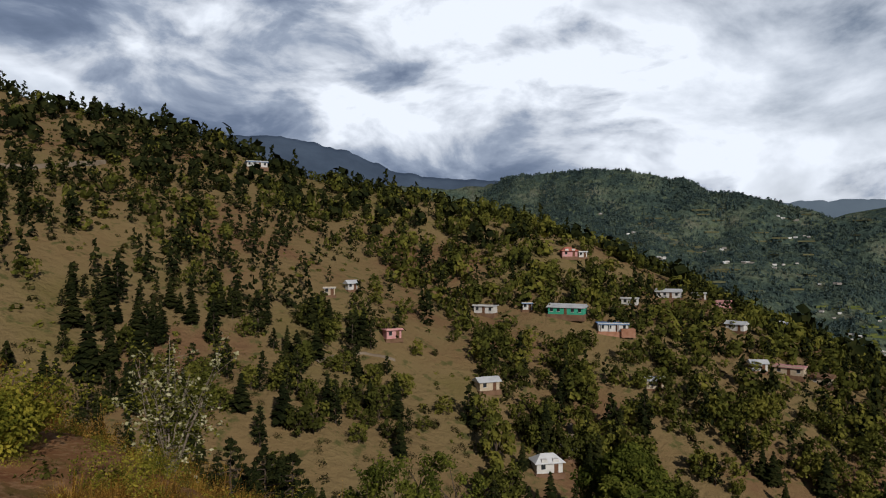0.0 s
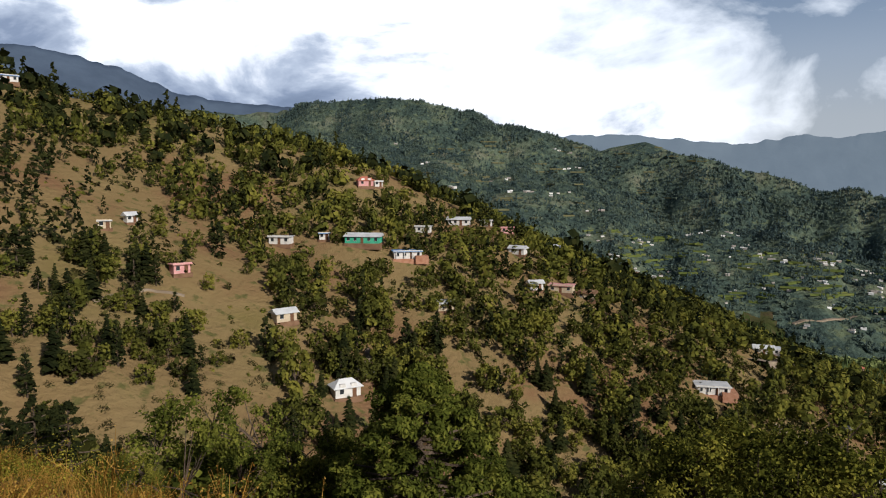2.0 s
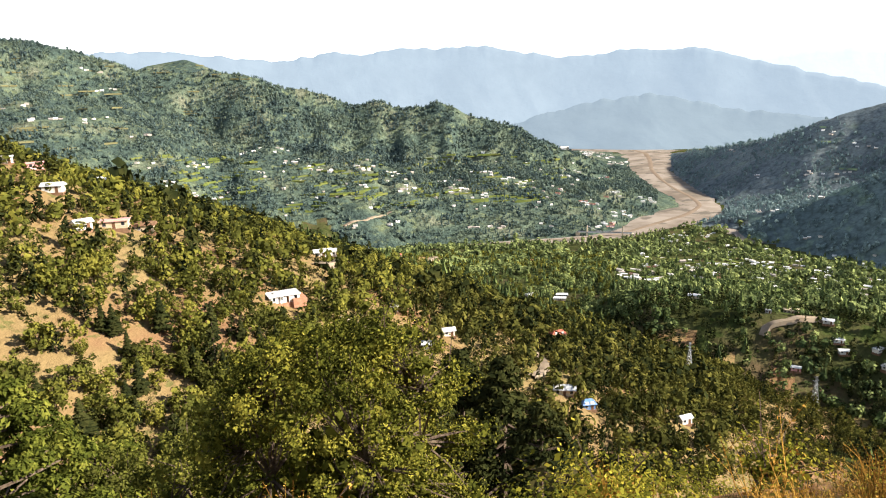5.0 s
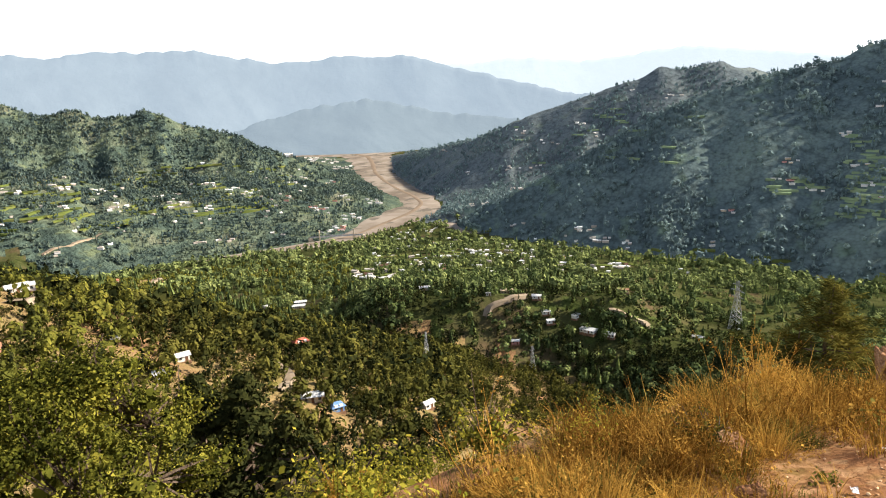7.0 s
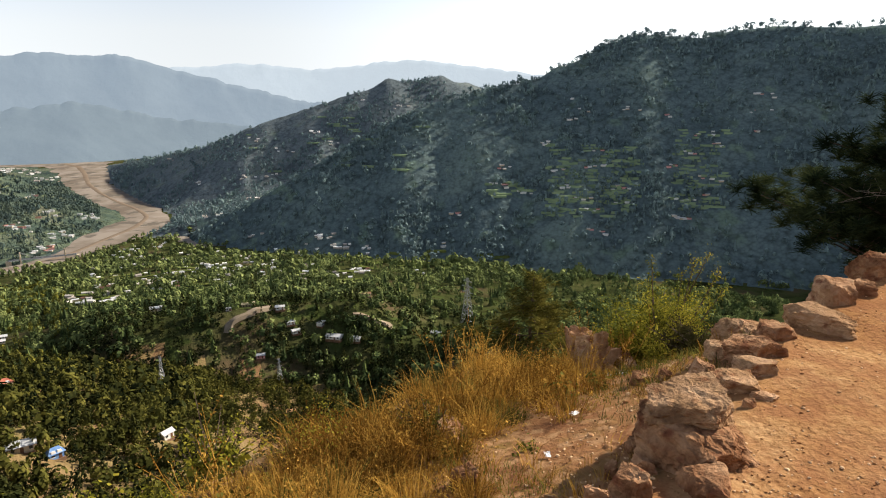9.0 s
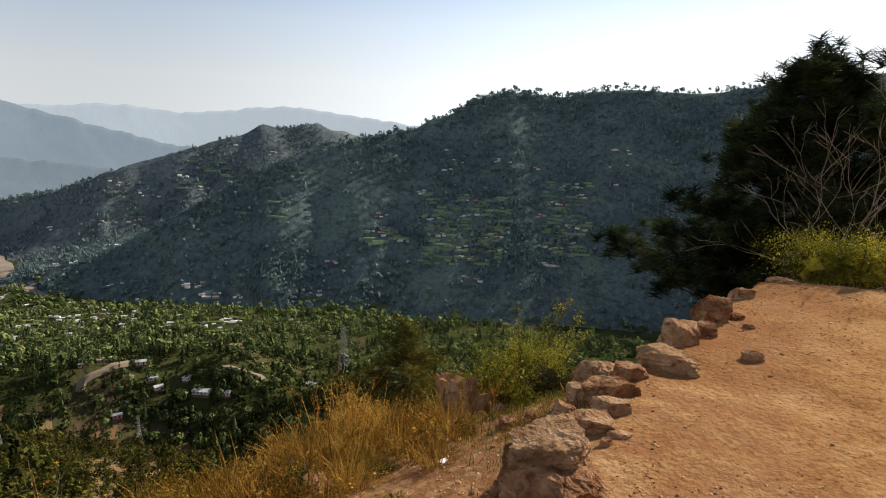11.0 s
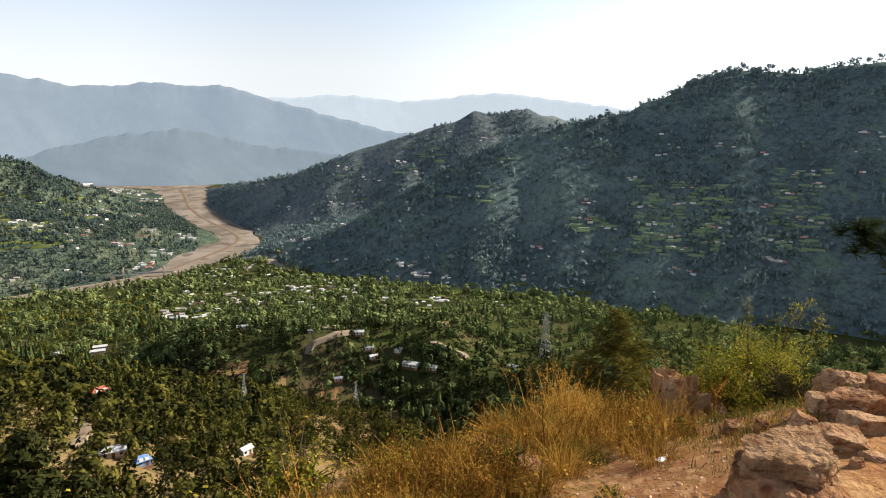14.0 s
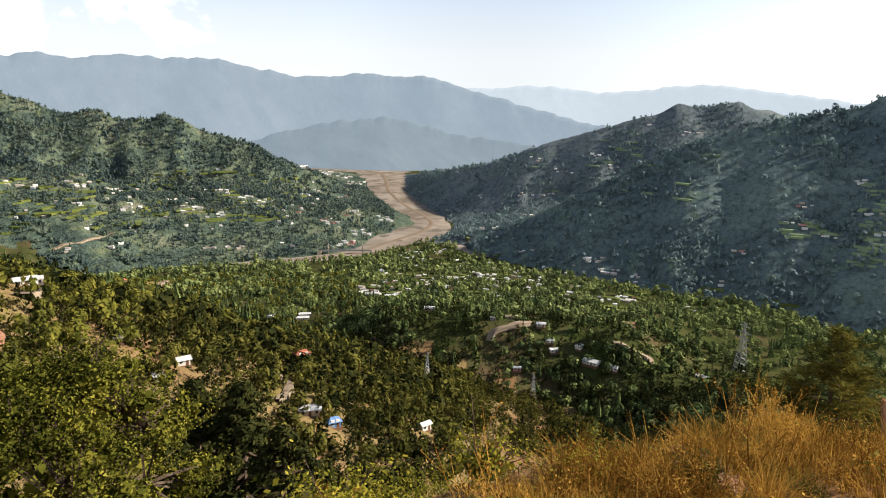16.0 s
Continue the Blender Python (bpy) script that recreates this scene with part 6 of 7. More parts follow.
def pine_near(seed, height, tiers, boughs, width, tuft=0.16, needle=0.012, count=16, lean=(0, 0), top_h=0.06, low=0.1, shape=0.8):
    """A young pine in metres: limbs that bend up at their ends, each shoot with a brush of needles."""
    rng = rng_of(seed)
    runs, brushes = [], []
    trunk = lambda f: np.array([lean[0] * f * f, lean[1] * f * f, f * height])
    runs.append(tube([trunk(f) - (0, 0, 0.3 if f == 0 else 0) for f in (0, 0.3, 0.6, 0.85, 1.0)], [height * 0.022, height * 0.017, height * 0.011, height * 0.006, 0.008], 7))
    bases = [needle_tuft(rng, count, tuft, needle) for _ in range(4)]
    spots = []
    for t in range(tiers):
        f = low + (1 - low) * (t / (tiers - 1.0))
        reach = width * max(0.06, 1 - ((f - low) / (1 - low)) ** (1 / shape))
        n = boughs if f < 0.85 else max(3, boughs - 3)
        for b in range(n):
            a = 2 * math.pi * (b + rng.uniform(-0.4, 0.4)) / n + t * 0.9
            r = reach * rng.uniform(0.55, 1.15)
            p0 = trunk(min(1.0, f))
            d = np.array([math.cos(a), math.sin(a), 0.0])
            p1 = p0 + d * r * 0.55 + (0, 0, r * rng.uniform(0.0, 0.15))
            p2 = p0 + d * r + (0, 0, r * rng.uniform(0.15, 0.5))
            runs.append(tube([p0, p1, p2], [0.012 + 0.006 * r, 0.009, 0.004], 4))
            m = max(1, int(r / (tuft * 0.55)))
            for q in range(m + 1):
                k = 1 - q / (m + 1.0) * 0.8
                s = p1 * (1 - (2 * k - 1)) + p2 * (2 * k - 1) if k > 0.5 else p0 * (1 - 2 * k) + p1 * (2 * k)
                spots.append(s + rng.normal(size=3) * tuft * (0.15 if q == 0 else 0.45))
                if q and rng.uniform() < 0.7:
                    spots.append(s + rng.normal(size=3) * tuft * 0.8)
    spots.append(trunk(1.0))
    spots = np.array(spots)
    rows = np.concatenate([spots, rng.uniform(0.75, 1.2, (len(spots), 1)), rng.uniform(0, 6.28, (len(spots), 1)), rng.uniform(0.8, 1.3, (len(spots), 1))], 1)
    return join_arrays(runs), join_arrays([scatter(b, rows[k::4]) for k, b in enumerate(bases)])


def clumped_pine(seed, height, spread=1.95, limbs=60, tuft=0.17, needle=0.020, count=18, thick=0.10, fall=0.6):
    """A spreading pine in metres: ascending limbs that carry rounded clumps of needle brushes."""
    rng = rng_of(seed)
    runs = [tube([(0, 0, -0.4), (0.03, 0, height * 0.35), (0.0, 0.05, height * 0.7), (0.05, 0.0, height)], [thick, thick * 0.75, thick * 0.45, thick * 0.12], 7)]
    bases = [needle_tuft(rng, count, tuft, needle) for _ in range(4)]
    spots = []
    for k in range(limbs):
        f = 0.05 + 0.93 * (k / (limbs - 1.0))
        a = k * 2.4 + rng.uniform(-0.4, 0.4)
        reach = spread * (1 - f) ** fall * rng.uniform(0.55, 1.1) + 0.08 * spread
        p0 = np.array([0.02, 0.02, f * height * 0.93])
        d = np.array([math.cos(a), math.sin(a), 0.0])
        tip = p0 + d * reach + (0, 0, reach * rng.uniform(0.1, 0.45))
        mid = p0 * 0.5 + tip * 0.5 - (0, 0, reach * 0.06)
        runs.append(tube([p0, mid, tip], [thick * 0.3 * (1 - 0.6 * f), thick * 0.18, thick * 0.06], 4))
        for q in range(2 + int(reach / tuft * 0.7)):
            g = 1.0 if q == 0 else rng.uniform(0.35, 1.0)
            c = p0 * (1 - g) + tip * g + rng.normal(size=3) * tuft * 0.6 * (q > 0)
            if q:
                runs.append(tube([p0 * (1 - g) + tip * g, c], [0.006, 0.004], 3))
            for b in range(rng.randint(2, 5)):
                spots.append(c + rng.normal(size=3) * (0.6 * tuft, 0.6 * tuft, 0.4 * tuft))
    for k in range(14):
        spots.append(np.array([0.05, 0, height * rng.uniform(0.86, 1.0)]) + rng.normal(size=3) * (0.5 * tuft, 0.5 * tuft, 0.3 * tuft))
    spots = np.array(spots)
    rows = np.concatenate([spots, rng.uniform(0.7, 1.15, (len(spots), 1)), rng.uniform(0, 6.28, (len(spots), 1)), rng.uniform(0.7, 1.1, (len(spots), 1))], 1)
    return join_arrays(runs), join_arrays([scatter(b, rows[k::4]) for k, b in enumerate(bases)])


def bare_tree(seed, levels=5):
    """A leafless tree in metres: pale twigs fanning up and to the side."""
    rng = rng_of(seed)
    runs = []

    def grow(p, d, length, radius, level):
        d = d / np.linalg.norm(d)
        mid = p + d * length * 0.5 + rng.normal(size=3) * length * 0.04
        end = p + d * length + rng.normal(size=3) * length * 0.06
        runs.append(tube([p, mid, end], [max(radius, 0.0035), max(radius * 0.8, 0.003), max(radius * 0.6, 0.0025)], 4 if level < 2 else 3))
        if level >= levels:
            return
        for k in range(3 if level < 3 else 2):
            q = mid if k == 2 else end
            grow(q, d + rng.normal(size=3) * (0.42, 0.42, 0.34) + (0, 0, 0.05), length * rng.uniform(0.6, 0.85), radius * 0.58, level + 1)

    limbs = []
    for d in ((-0.75, 0.45, 0.75), (-0.2, 0.1, 1.0), (0.4, -0.2, 1.0), (-0.9, 0.6, 0.35)):
        runs.clear()
        grow(np.array([0.0, 0, -0.2]), np.array(d), 0.85, 0.026, 0)
        limbs.append(join_arrays(list(runs)))
    return limbs


def plant(name, shape, bark, leaf, x, y, size, turn, label, category="tree", group="", z=None, sink=0.05, stretch=1.0):
    ob = thing(name, label, category, group)
    part("trunk", mesh_from("trunk", *shape[0], bark), ob)
    part("crown", mesh_from("crown", *shape[1], leaf), ob)
    ob.matrix_basis = Matrix.LocRotScale((x, y, (ground_z(x, y) if z is None else z) - sink), Euler((0, 0, turn)), (size, size, size * stretch))
    return ob


def at(az, d):
    a = radians(az)
    return d * math.sin(a), d * math.cos(a)


def standing(az, top_el, d):
    """Place and height of something at that bearing and distance whose top shows at that angle."""
    x, y = at(az, d)
    return x, y, d * math.tan(radians(top_el)) - ground_z(x, y)


def near_trees():
    x, y, h = standing(15.2, -14.4, 18)
    plant("cedar_tree", cedar_near(401, boughs=210, leaves=280, width=0.50, size=0.019), BARK, CEDAR, x, y, h, 0.3, "tall full cedar with layered bright green boughs on the near slope")
    x, y, h = standing(43.2, -18.2, 10.5)
    plant("oak_tree", oak_near(402, clumps=360, leaves=210, size=0.0105, spread=0.47), BARK, OAK, x, y, h * 1.06, 0.0, "wide small-leaved evergreen oak with yellowish green leaves")
    x, y, h = standing(33.6, -25.0, 12.5)
    plant("oak_tree", oak_near(412, clumps=120, leaves=90, size=0.018, spread=0.5), BARK, OAK, x, y, h, 1.0, "low small-leaved oak beside the larger one")
    for az, el, d, seed, w in ((54.4, -20.8, 27, 403, 0.30), (58.2, -21.3, 26, 404, 0.27), (51.5, -24.0, 24, 405, 0.34), (61.5, -25.0, 22, 406, 0.34)):
        x, y, h = standing(az, el, d)
        plant("cedar_tree", cedar_near(seed, boughs=90, leaves=90, width=w, size=0.030), BARK, CONIFER, x, y, h, seed, "dark green conifer on the steep near slope", group="dark conifers below the track")
    for az, el, d, seed, sp, leaf in ((-2.6, -16.4, 24, 408, 0.50, CEDAR), (7.6, -20.4, 21, 407, 0.44, OAK), (12.0, -22.8, 20, 409, 0.42, BROAD), (20.5, -23.4, 21, 410, 0.45, CEDAR), (27.5, -25.5, 19, 411, 0.45, BROAD), (2.6, -20.8, 21, 413, 0.5, CEDAR), (-9.5, -20.0, 20, 414, 0.5, OAK)):
        x, y, h = standing(az, el, d)
        plant("oak_tree", oak_near(seed, clumps=150, leaves=120, size=0.018, spread=sp), BARK, leaf, x, y, h, seed, "round leafy green tree on the near slope", group="leafy trees below the track")
    for az, el, d, seed in ((-17.3, -14.6, 40, 420), (-14.6, -15.4, 38, 421), (-12.4, -16.0, 36, 422), (-20.5, -13.8, 42, 425), (-25.5, -13.2, 46, 426)):
        x, y, h = standing(az, el, d)
        plant("cedar_tree", cedar_near(seed, boughs=50, leaves=50, width=0.42, size=0.05), BARK, CONIFER, x, y, max(h, 1.6), seed, "small dark bushy conifer on the bare slope", group="small conifers on the bare slope")
    # young pine and yellow-green bush beside the track
    x, y, h = standing(105.9, -14.5, 7.6)
    plant("pine_tree", clumped_pine(430, h, spread=1.15, limbs=46, tuft=0.10, needle=0.010, count=28, thick=0.04, fall=0.85), BARK, PINE, x, y, 1.0, 0.0, "young pine with brushy olive green needles")
    x, y, h = standing(99.0, -21.0, 9.0)
    plant("pine_tree", pine_near(431, max(h, 0.9), tiers=8, boughs=6, width=0.42, tuft=0.12, needle=0.022, count=36, low=0.1), BARK, DARK_PINE, x, y, 1.0, 0.0, "small dark pine below the grass")
    # dark pine at the bend
    x, y = at(136.6, 15.0)
    z = -15.0 * math.tan(radians(13.8))
    plant("pine_tree", clumped_pine(432, 4.35, spread=2.75, limbs=105, tuft=0.17, needle=0.013, count=64, fall=0.85), BARK, DARK_PINE, x, y, 1.36, 0.0, "dark bushy pine standing at the bend of the track", z=z - 0.2)
    x, y = at(138.0, 13.2)
    bare = thing("bare_tree", "leafless pale-twigged small tree in front of the pine", "tree")
    for limb in bare_tree(433):
        part("limb", mesh_from("limb", *limb, PALE_BARK), bare)
    bare.matrix_basis = pose(x, y, -2.75, 0, 0, 10) @ Matrix.Scale(1.48, 4)


near_trees()


def bush(name, seed, x, y, w, h, leaves, size, leaf, label, wands=0, z=None):
    """A leafy bush: stems from one root and small leaves, with a few long wands above."""
    rng = rng_of(seed)
    runs, cs, out, runs_at = [], [], [], []
    for k in range(22 + wands):
        a = rng.uniform(0, 6.28)
        wand = k >= 22
        r = w * 0.5 * (rng.uniform(0.25, 0.8) if wand else rng.uniform(0.2, 1.0))
        top = h * (rng.uniform(1.0, 1.35) if wand else rng.uniform(0.55, 1.0) * (1 - 0.35 * (2 * r / w) ** 2))
        tip = np.array([math.cos(a) * r, math.sin(a) * r, top])
        mid = tip * (0.45, 0.45, 0.55) + rng.normal(size=3) * 0.04 * w
        runs.append(tube([(0, 0, -0.05), mid, tip], [0.010 * w + 0.003, 0.006 * w + 0.002, 0.0025], 3))
        n = leaves // 22 // (7 if wand else 1)
        if not wand:
            runs_at += [mid[None], (mid * 0.5 + tip * 0.5)[None]]
        f = rng.uniform(0.35, 1.02, (n, 1))
        path = np.where(f < 0.5, mid * f * 2, mid * (2 - 2 * f) + tip * (2 * f - 1))
        cs.append(path + rng.normal(size=(n, 3)) * (0.020 if wand else 0.062) * w)
        out.append(cs[-1] * (1, 1, 0.4) + (0, 0, 0.25 * h))
    ob = thing(name, label, "bush")
    part("branchwork", mesh_from("branchwork", *join_arrays(runs), BARK), ob)
    # large inner leaves, added to keep light out of the bush's middle
    inside = np.concatenate(runs_at) * 0.85
    parts = [leaf_quads(np.concatenate(cs), size, rng, ratio=0.55, facing=np.concatenate(out), loose=0.6), leaf_quads(inside, 0.13 * w, rng, ratio=0.8), leaf_quads(inside * 0.8 + rng.normal(size=inside.shape) * 0.05 * w, 0.12 * w, rng, ratio=0.8)]
    part("foliage", mesh_from("foliage", *join_arrays(parts), leaf), ob)
    ob.matrix_basis = pose(x, y, ground_z(x, y) if z is None else z)
    return ob


bx, by = at(116.2, 6.4)
bush("bush", 501, bx, by, 1.38, 1.0, 44000, 0.022, BUSH, "yellow-green leafy bush with long upright wands", wands=6)
bx, by = at(118.5, 5.6)
bush("bush", 502, bx, by, 0.8, 0.28, 2200, 0.018, SCRUB, "low dry brownish bush beside the rocks")
bx, by = at(139.4, 10.2)
bush("bush", 503, bx, by, 2.1, 0.62, 20000, 0.028, BUSH, "rounded golden-green bush at the track's end", z=-1.68)
bx, by = at(-32.0, 8.0)
bush("bush", 504, bx, by, 1.7, 0.75, 7000, 0.045, BUSH, "golden-green bush on the grassy bank")
bx, by = at(67.0, 4.2)
bush("bush", 505, bx, by, 0.8, 0.45, 2400, 0.03, BUSH, "small yellow-green bush in the dry grass", wands=2)
bx, by = at(79.0, 4.6)
bush("bush", 506, bx, by, 0.7, 0.5, 900, 0.03, BUSH, "small thin yellow-green bush in the dry grass", wands=2)
bx, by = at(97.0, 4.0)
bush("bush", 507, bx, by, 0.5, 0.25, 700, 0.022, HERB, "low dark green herb clump", wands=0)


def sparse_shrub():
    rng = rng_of(510)
    x, y, h = standing(-21.2, -6.0, 9.0)
    runs, cs, pale = [], [], []
    for k in range(22):
        a, r = rng.uniform(0, 6.28), rng.uniform(0.1, 0.75)
        tip = np.array([math.cos(a) * r, math.sin(a) * r, h * rng.uniform(0.35, 1.0)])
        mid = tip * (0.45, 0.45, 0.45) + rng.normal(size=3) * 0.04
        runs.append(tube([(0, 0, -0.1), mid, tip], [0.016, 0.010, 0.003], 4))
        for q in range(7):
            f = rng.uniform(-0.4, 0.95)
            s = mid * (1 - f) + tip * f if f > 0 else mid * (1 + f)
            g = rng.normal(size=3) * 0.16 + (0, 0, 0.12)
            runs.append(tube([s, s + g], [0.004, 0.0015], 3))
            cs.append(s + g * rng.uniform(0.4, 1.2, (22, 1)) + rng.normal(size=(22, 3)) * 0.06)
            pale.append(s + g * rng.uniform(0.9, 1.2, (6, 1)) + rng.normal(size=(6, 3)) * 0.03)
    ob = thing("shrub", "thin bare-stemmed shrub with pale young leaves at its tips", "shrub")
    part("branchwork", mesh_from("branchwork", *join_arrays(runs), PALE_BARK), ob)
    part("foliage", mesh_from("foliage", *leaf_quads(np.concatenate(cs), 0.045, rng), OAK), ob)
    part("young_foliage", mesh_from("young_foliage", *leaf_quads(np.concatenate(pale), 0.055, rng), PALE_LEAF), ob, "pale cream young leaves")
    ob.matrix_basis = pose(x, y, ground_z(x, y))


sparse_shrub()


# ---------------------------------------------------------------- rocks along the track's edge
def rock_mesh(seed, w, d, h, mat):
    """A weathered block with flat, broken faces and chipped edges."""
    rng = rng_of(seed)
    bm = bmesh.new()
    bmesh.ops.create_icosphere(bm, subdivisions=5 if w > 0.4 else 4, radius=1.0)
    planes, turn = [], rng.uniform(0, 6.28)
    for k in range(5):
        a = turn + k * 1.257 + rng.uniform(-0.35, 0.35)
        planes.append((Vector((math.cos(a), math.sin(a), rng.uniform(-0.1, 0.25))).normalized(), rng.uniform(0.52, 0.76)))
    for k in range(5):
        a = rng.uniform(0, 6.28)
        planes.append((Vector((math.cos(a), math.sin(a), rng.uniform(0.4, 1.4))).normalized(), rng.uniform(0.62, 0.78)))
    planes += [(Vector((rng.normal() * 0.2, rng.normal() * 0.2, 1)).normalized(), 0.56), (Vector((0, 0, -1)), 0.6)]
    off = Vector(rng.uniform(-50, 50, 3))
    for v in bm.verts:
        p = v.co.copy()
        for n, c in planes:
            e = p.dot(n) - c
            if e > 0:
                p -= n * e * 0.985
        s = noise.fractal(p * 2.5 + off, 1.0, 2.0, 4) * 0.12 + noise.fractal(p * 8 + off, 0.7, 2.1, 5) * 0.065
        crack = noise.voronoi(p * 1.3 + off)[0]
        s -= 0.06 * max(0.0, 1 - (crack[1] - crack[0]) * 10)
        v.co = p * (1 + s)
    zs = [v.co.z for v in bm.verts]
    xs, ys = [abs(v.co.x) for v in bm.verts], [abs(v.co.y) for v in bm.verts]
    k = Vector((w * 0.5 / max(xs), d * 0.5 / max(ys), h / (max(zs) - min(zs))))
    lo = min(zs)
    for v in bm.verts:
        v.co = Vector((v.co.x * k.x, v.co.y * k.y, (v.co.z - lo) * k.z))
    me = bpy.data.meshes.new("rock")
    bm.to_mesh(me)
    bm.free()
    me.materials.append(mat)
    for p in me.polygons:
        p.use_smooth = False
    return me


def rock(seed, x, y, w, h, turn, label, deep=0.7, tip=(0, 0), lift=0.0, mat=ROCK):
    """A stone of the given width and free height, a quarter of it sunk in the ground."""
    ob = tagged(new("rock", rock_mesh(seed, w, w * deep, h / 0.75, mat)), label, "rock", "rocks along the track edge")
    ob.matrix_basis = pose(x, y, ground_z(x, y) - h * 0.33 + lift, tip[0], tip[1], turn)
    return ob


EDGE = "rough reddish sandstone boulder edging the dirt track"
EDGE_ROCKS = [  # x, y, width, free height, turn, depth to width
    (3.54, -2.14, 0.38, 0.09, 20, 0.85), (3.70, -2.36, 0.31, 0.08, -15, 0.8), (3.97, -2.49, 0.42, 0.14, 35, 0.8), (3.87, -2.14, 0.21, 0.11, 10, 0.85), (4.19, -2.43, 0.22, 0.09, 50, 0.85), (4.24, -2.85, 0.33, 0.11, -20, 0.8),
    (4.60, -2.86, 0.44, 0.15, 15, 0.9), (4.38, -3.24, 0.66, 0.13, 24, 0.55), (4.85, -3.75, 0.39, 0.18, -10, 0.8), (4.98, -4.10, 0.30, 0.11, 30, 0.75), (5.37, -4.54, 0.46, 0.22, 40, 0.8), (5.34, -4.74, 0.25, 0.06, 0, 0.75), (6.10, -5.52, 0.32, 0.11, 20, 0.75), (6.64, -6.62, 0.42, 0.06, 35, 0.65),
]
for k, (x, y, w, h, turn, deep) in enumerate(EDGE_ROCKS):
    rock(600 + k, x, y, w, h, turn, EDGE, deep, mat=PALE_ROCK if k in (0, 1, 4, 6, 7, 13) else ROCK)
rock(621, 2.98, -1.55, 0.62, 0.20, 15, "large dark reddish sandstone boulder at the track's edge", 0.8)
rock(683, 3.04, -1.62, 0.54, 0.12, -25, "pale broken sandstone slab lying on the large boulder", 0.85, tip=(-3, -12), lift=0.15, mat=PALE_ROCK)
rock(655, 2.62, -1.46, 0.33, 0.08, 10, "low flat sandstone slab in front of the large boulder", 0.7)
OUTCROP = "upright split sandstone slab leaning in dry grass"
rock(671, 5.40, -1.88, 0.42, 0.38, 75, OUTCROP, 0.42, tip=(4, -30), mat=PALE_ROCK)
rock(672, 5.52, -2.02, 0.34, 0.50, 35, OUTCROP, 0.45, tip=(-6, -12), mat=PALE_ROCK)
rock(673, 5.62, -2.15, 0.30, 0.46, 100, OUTCROP, 0.5, tip=(8, 14))
rock(674, 5.54, -2.36, 0.32, 0.24, 10, OUTCROP, 0.7)
rock(675, 5.36, -2.32, 0.36, 0.15, -20, OUTCROP, 0.7, mat=PALE_ROCK)
rock(676, 5.26, -2.16, 0.2, 0.12, 40, OUTCROP, 0.7)
LOOSE_ROCKS = [
    (2.70, -1.18, 0.24, 0.12, 15), (2.68, -1.02, 0.14, 0.10, 60), (2.92, -1.18, 0.10, 0.08, 0), (5.16, -2.22, 0.16, 0.06, 45), (4.27, -3.95, 0.20, 0.075, 25), (3.36, -2.20, 0.15, 0.03, 50), (3.28, -2.06, 0.09, 0.04, 80), (3.10, -1.36, 0.12, 0.06, 20), (2.86, -1.30, 0.16, 0.08, 40),
    (4.30, -1.95, 0.20, 0.08, 0), (3.9, -0.6, 0.24, 0.14, 0), (3.4, 0.7, 0.3, 0.16, 30), (3.15, -0.55, 0.16, 0.10, 70), (2.9, 0.55, 0.22, 0.12, 20), (4.15, -2.05, 0.12, 0.06, 20), (4.55, -3.45, 0.12, 0.05, 70), (5.0, -4.6, 0.12, 0.04, 10), (2.45, -1.75, 0.10, 0.04, 30),
]
for k, (x, y, w, h, turn) in enumerate(LOOSE_ROCKS):
    rock(640 + k, x, y, w, h, turn, "loose angular reddish stone lying on dry earth", 0.75)


# ---------------------------------------------------------------- grass, herbs, pebbles
def blades(seed, n, length, width, splay):
    """A tuft of bent blades."""
    rng = rng_of(seed)
    V, Q = [], []
    for k in range(n):
        a = rng.uniform(0, 6.28)
        d, e = np.array([math.cos(a), math.sin(a), 0]), np.array([-math.sin(a), math.cos(a), 0])
        ln, lean = length * rng.uniform(0.5, 1.15), splay * rng.uniform(0.15, 1.2)
        p0 = d * rng.uniform(0, 0.05) + e * rng.uniform(-0.04, 0.04)
        p1 = p0 + d * ln * lean * 0.4 + np.array([0, 0, ln * 0.55])
        p2 = p0 + d * ln * lean * 1.1 + np.array([0, 0, ln * (1 - 0.25 * lean)])
        w, o = width * rng.uniform(0.6, 1.2), len(V)
        V += [p0 - e * w * 0.5, p0 + e * w * 0.5, p1 + e * w * 0.4, p1 - e * w * 0.4, p2 + e * w * 0.12, p2 - e * w * 0.12]
        Q += [(o, o + 1, o + 2, o + 3), (o + 3, o + 2, o + 4, o + 5)]
    return np.array(V), np.array(Q)


def twigs(seed, stems=9, length=0.38):
    """A dried herb: stiff stems that fan out from one root and fork, with tiny withered leaves."""
    rng = rng_of(seed)
    runs, cs = [], []
    for k in range(stems):
        a, lean = rng.uniform(0, 6.28), rng.uniform(0.1, 0.75)
        d = np.array([math.cos(a) * lean, math.sin(a) * lean, 1.0])
        tip = d / np.linalg.norm(d) * length * rng.uniform(0.55, 1.1)
        mid = tip * 0.55 + rng.normal(size=3) * 0.02
        runs.append(tube([(0, 0, -0.02), mid, tip], [0.0024, 0.002, 0.001], 3))
        for q in range(3):
            f = rng.uniform(0.0, 0.9)
            p = mid * (1 - f) + tip * f
            e = p + tip * 0.25 + rng.normal(size=3) * 0.04
            runs.append(tube([p, e], [0.0014, 0.0008], 3))
            cs.append(p + (e - p) * rng.uniform(0.2, 1.1, (7, 1)) + rng.normal(size=(7, 3)) * 0.008)
    return join_arrays(runs + [leaf_quads(np.concatenate(cs), 0.014, rng, ratio=0.5)])


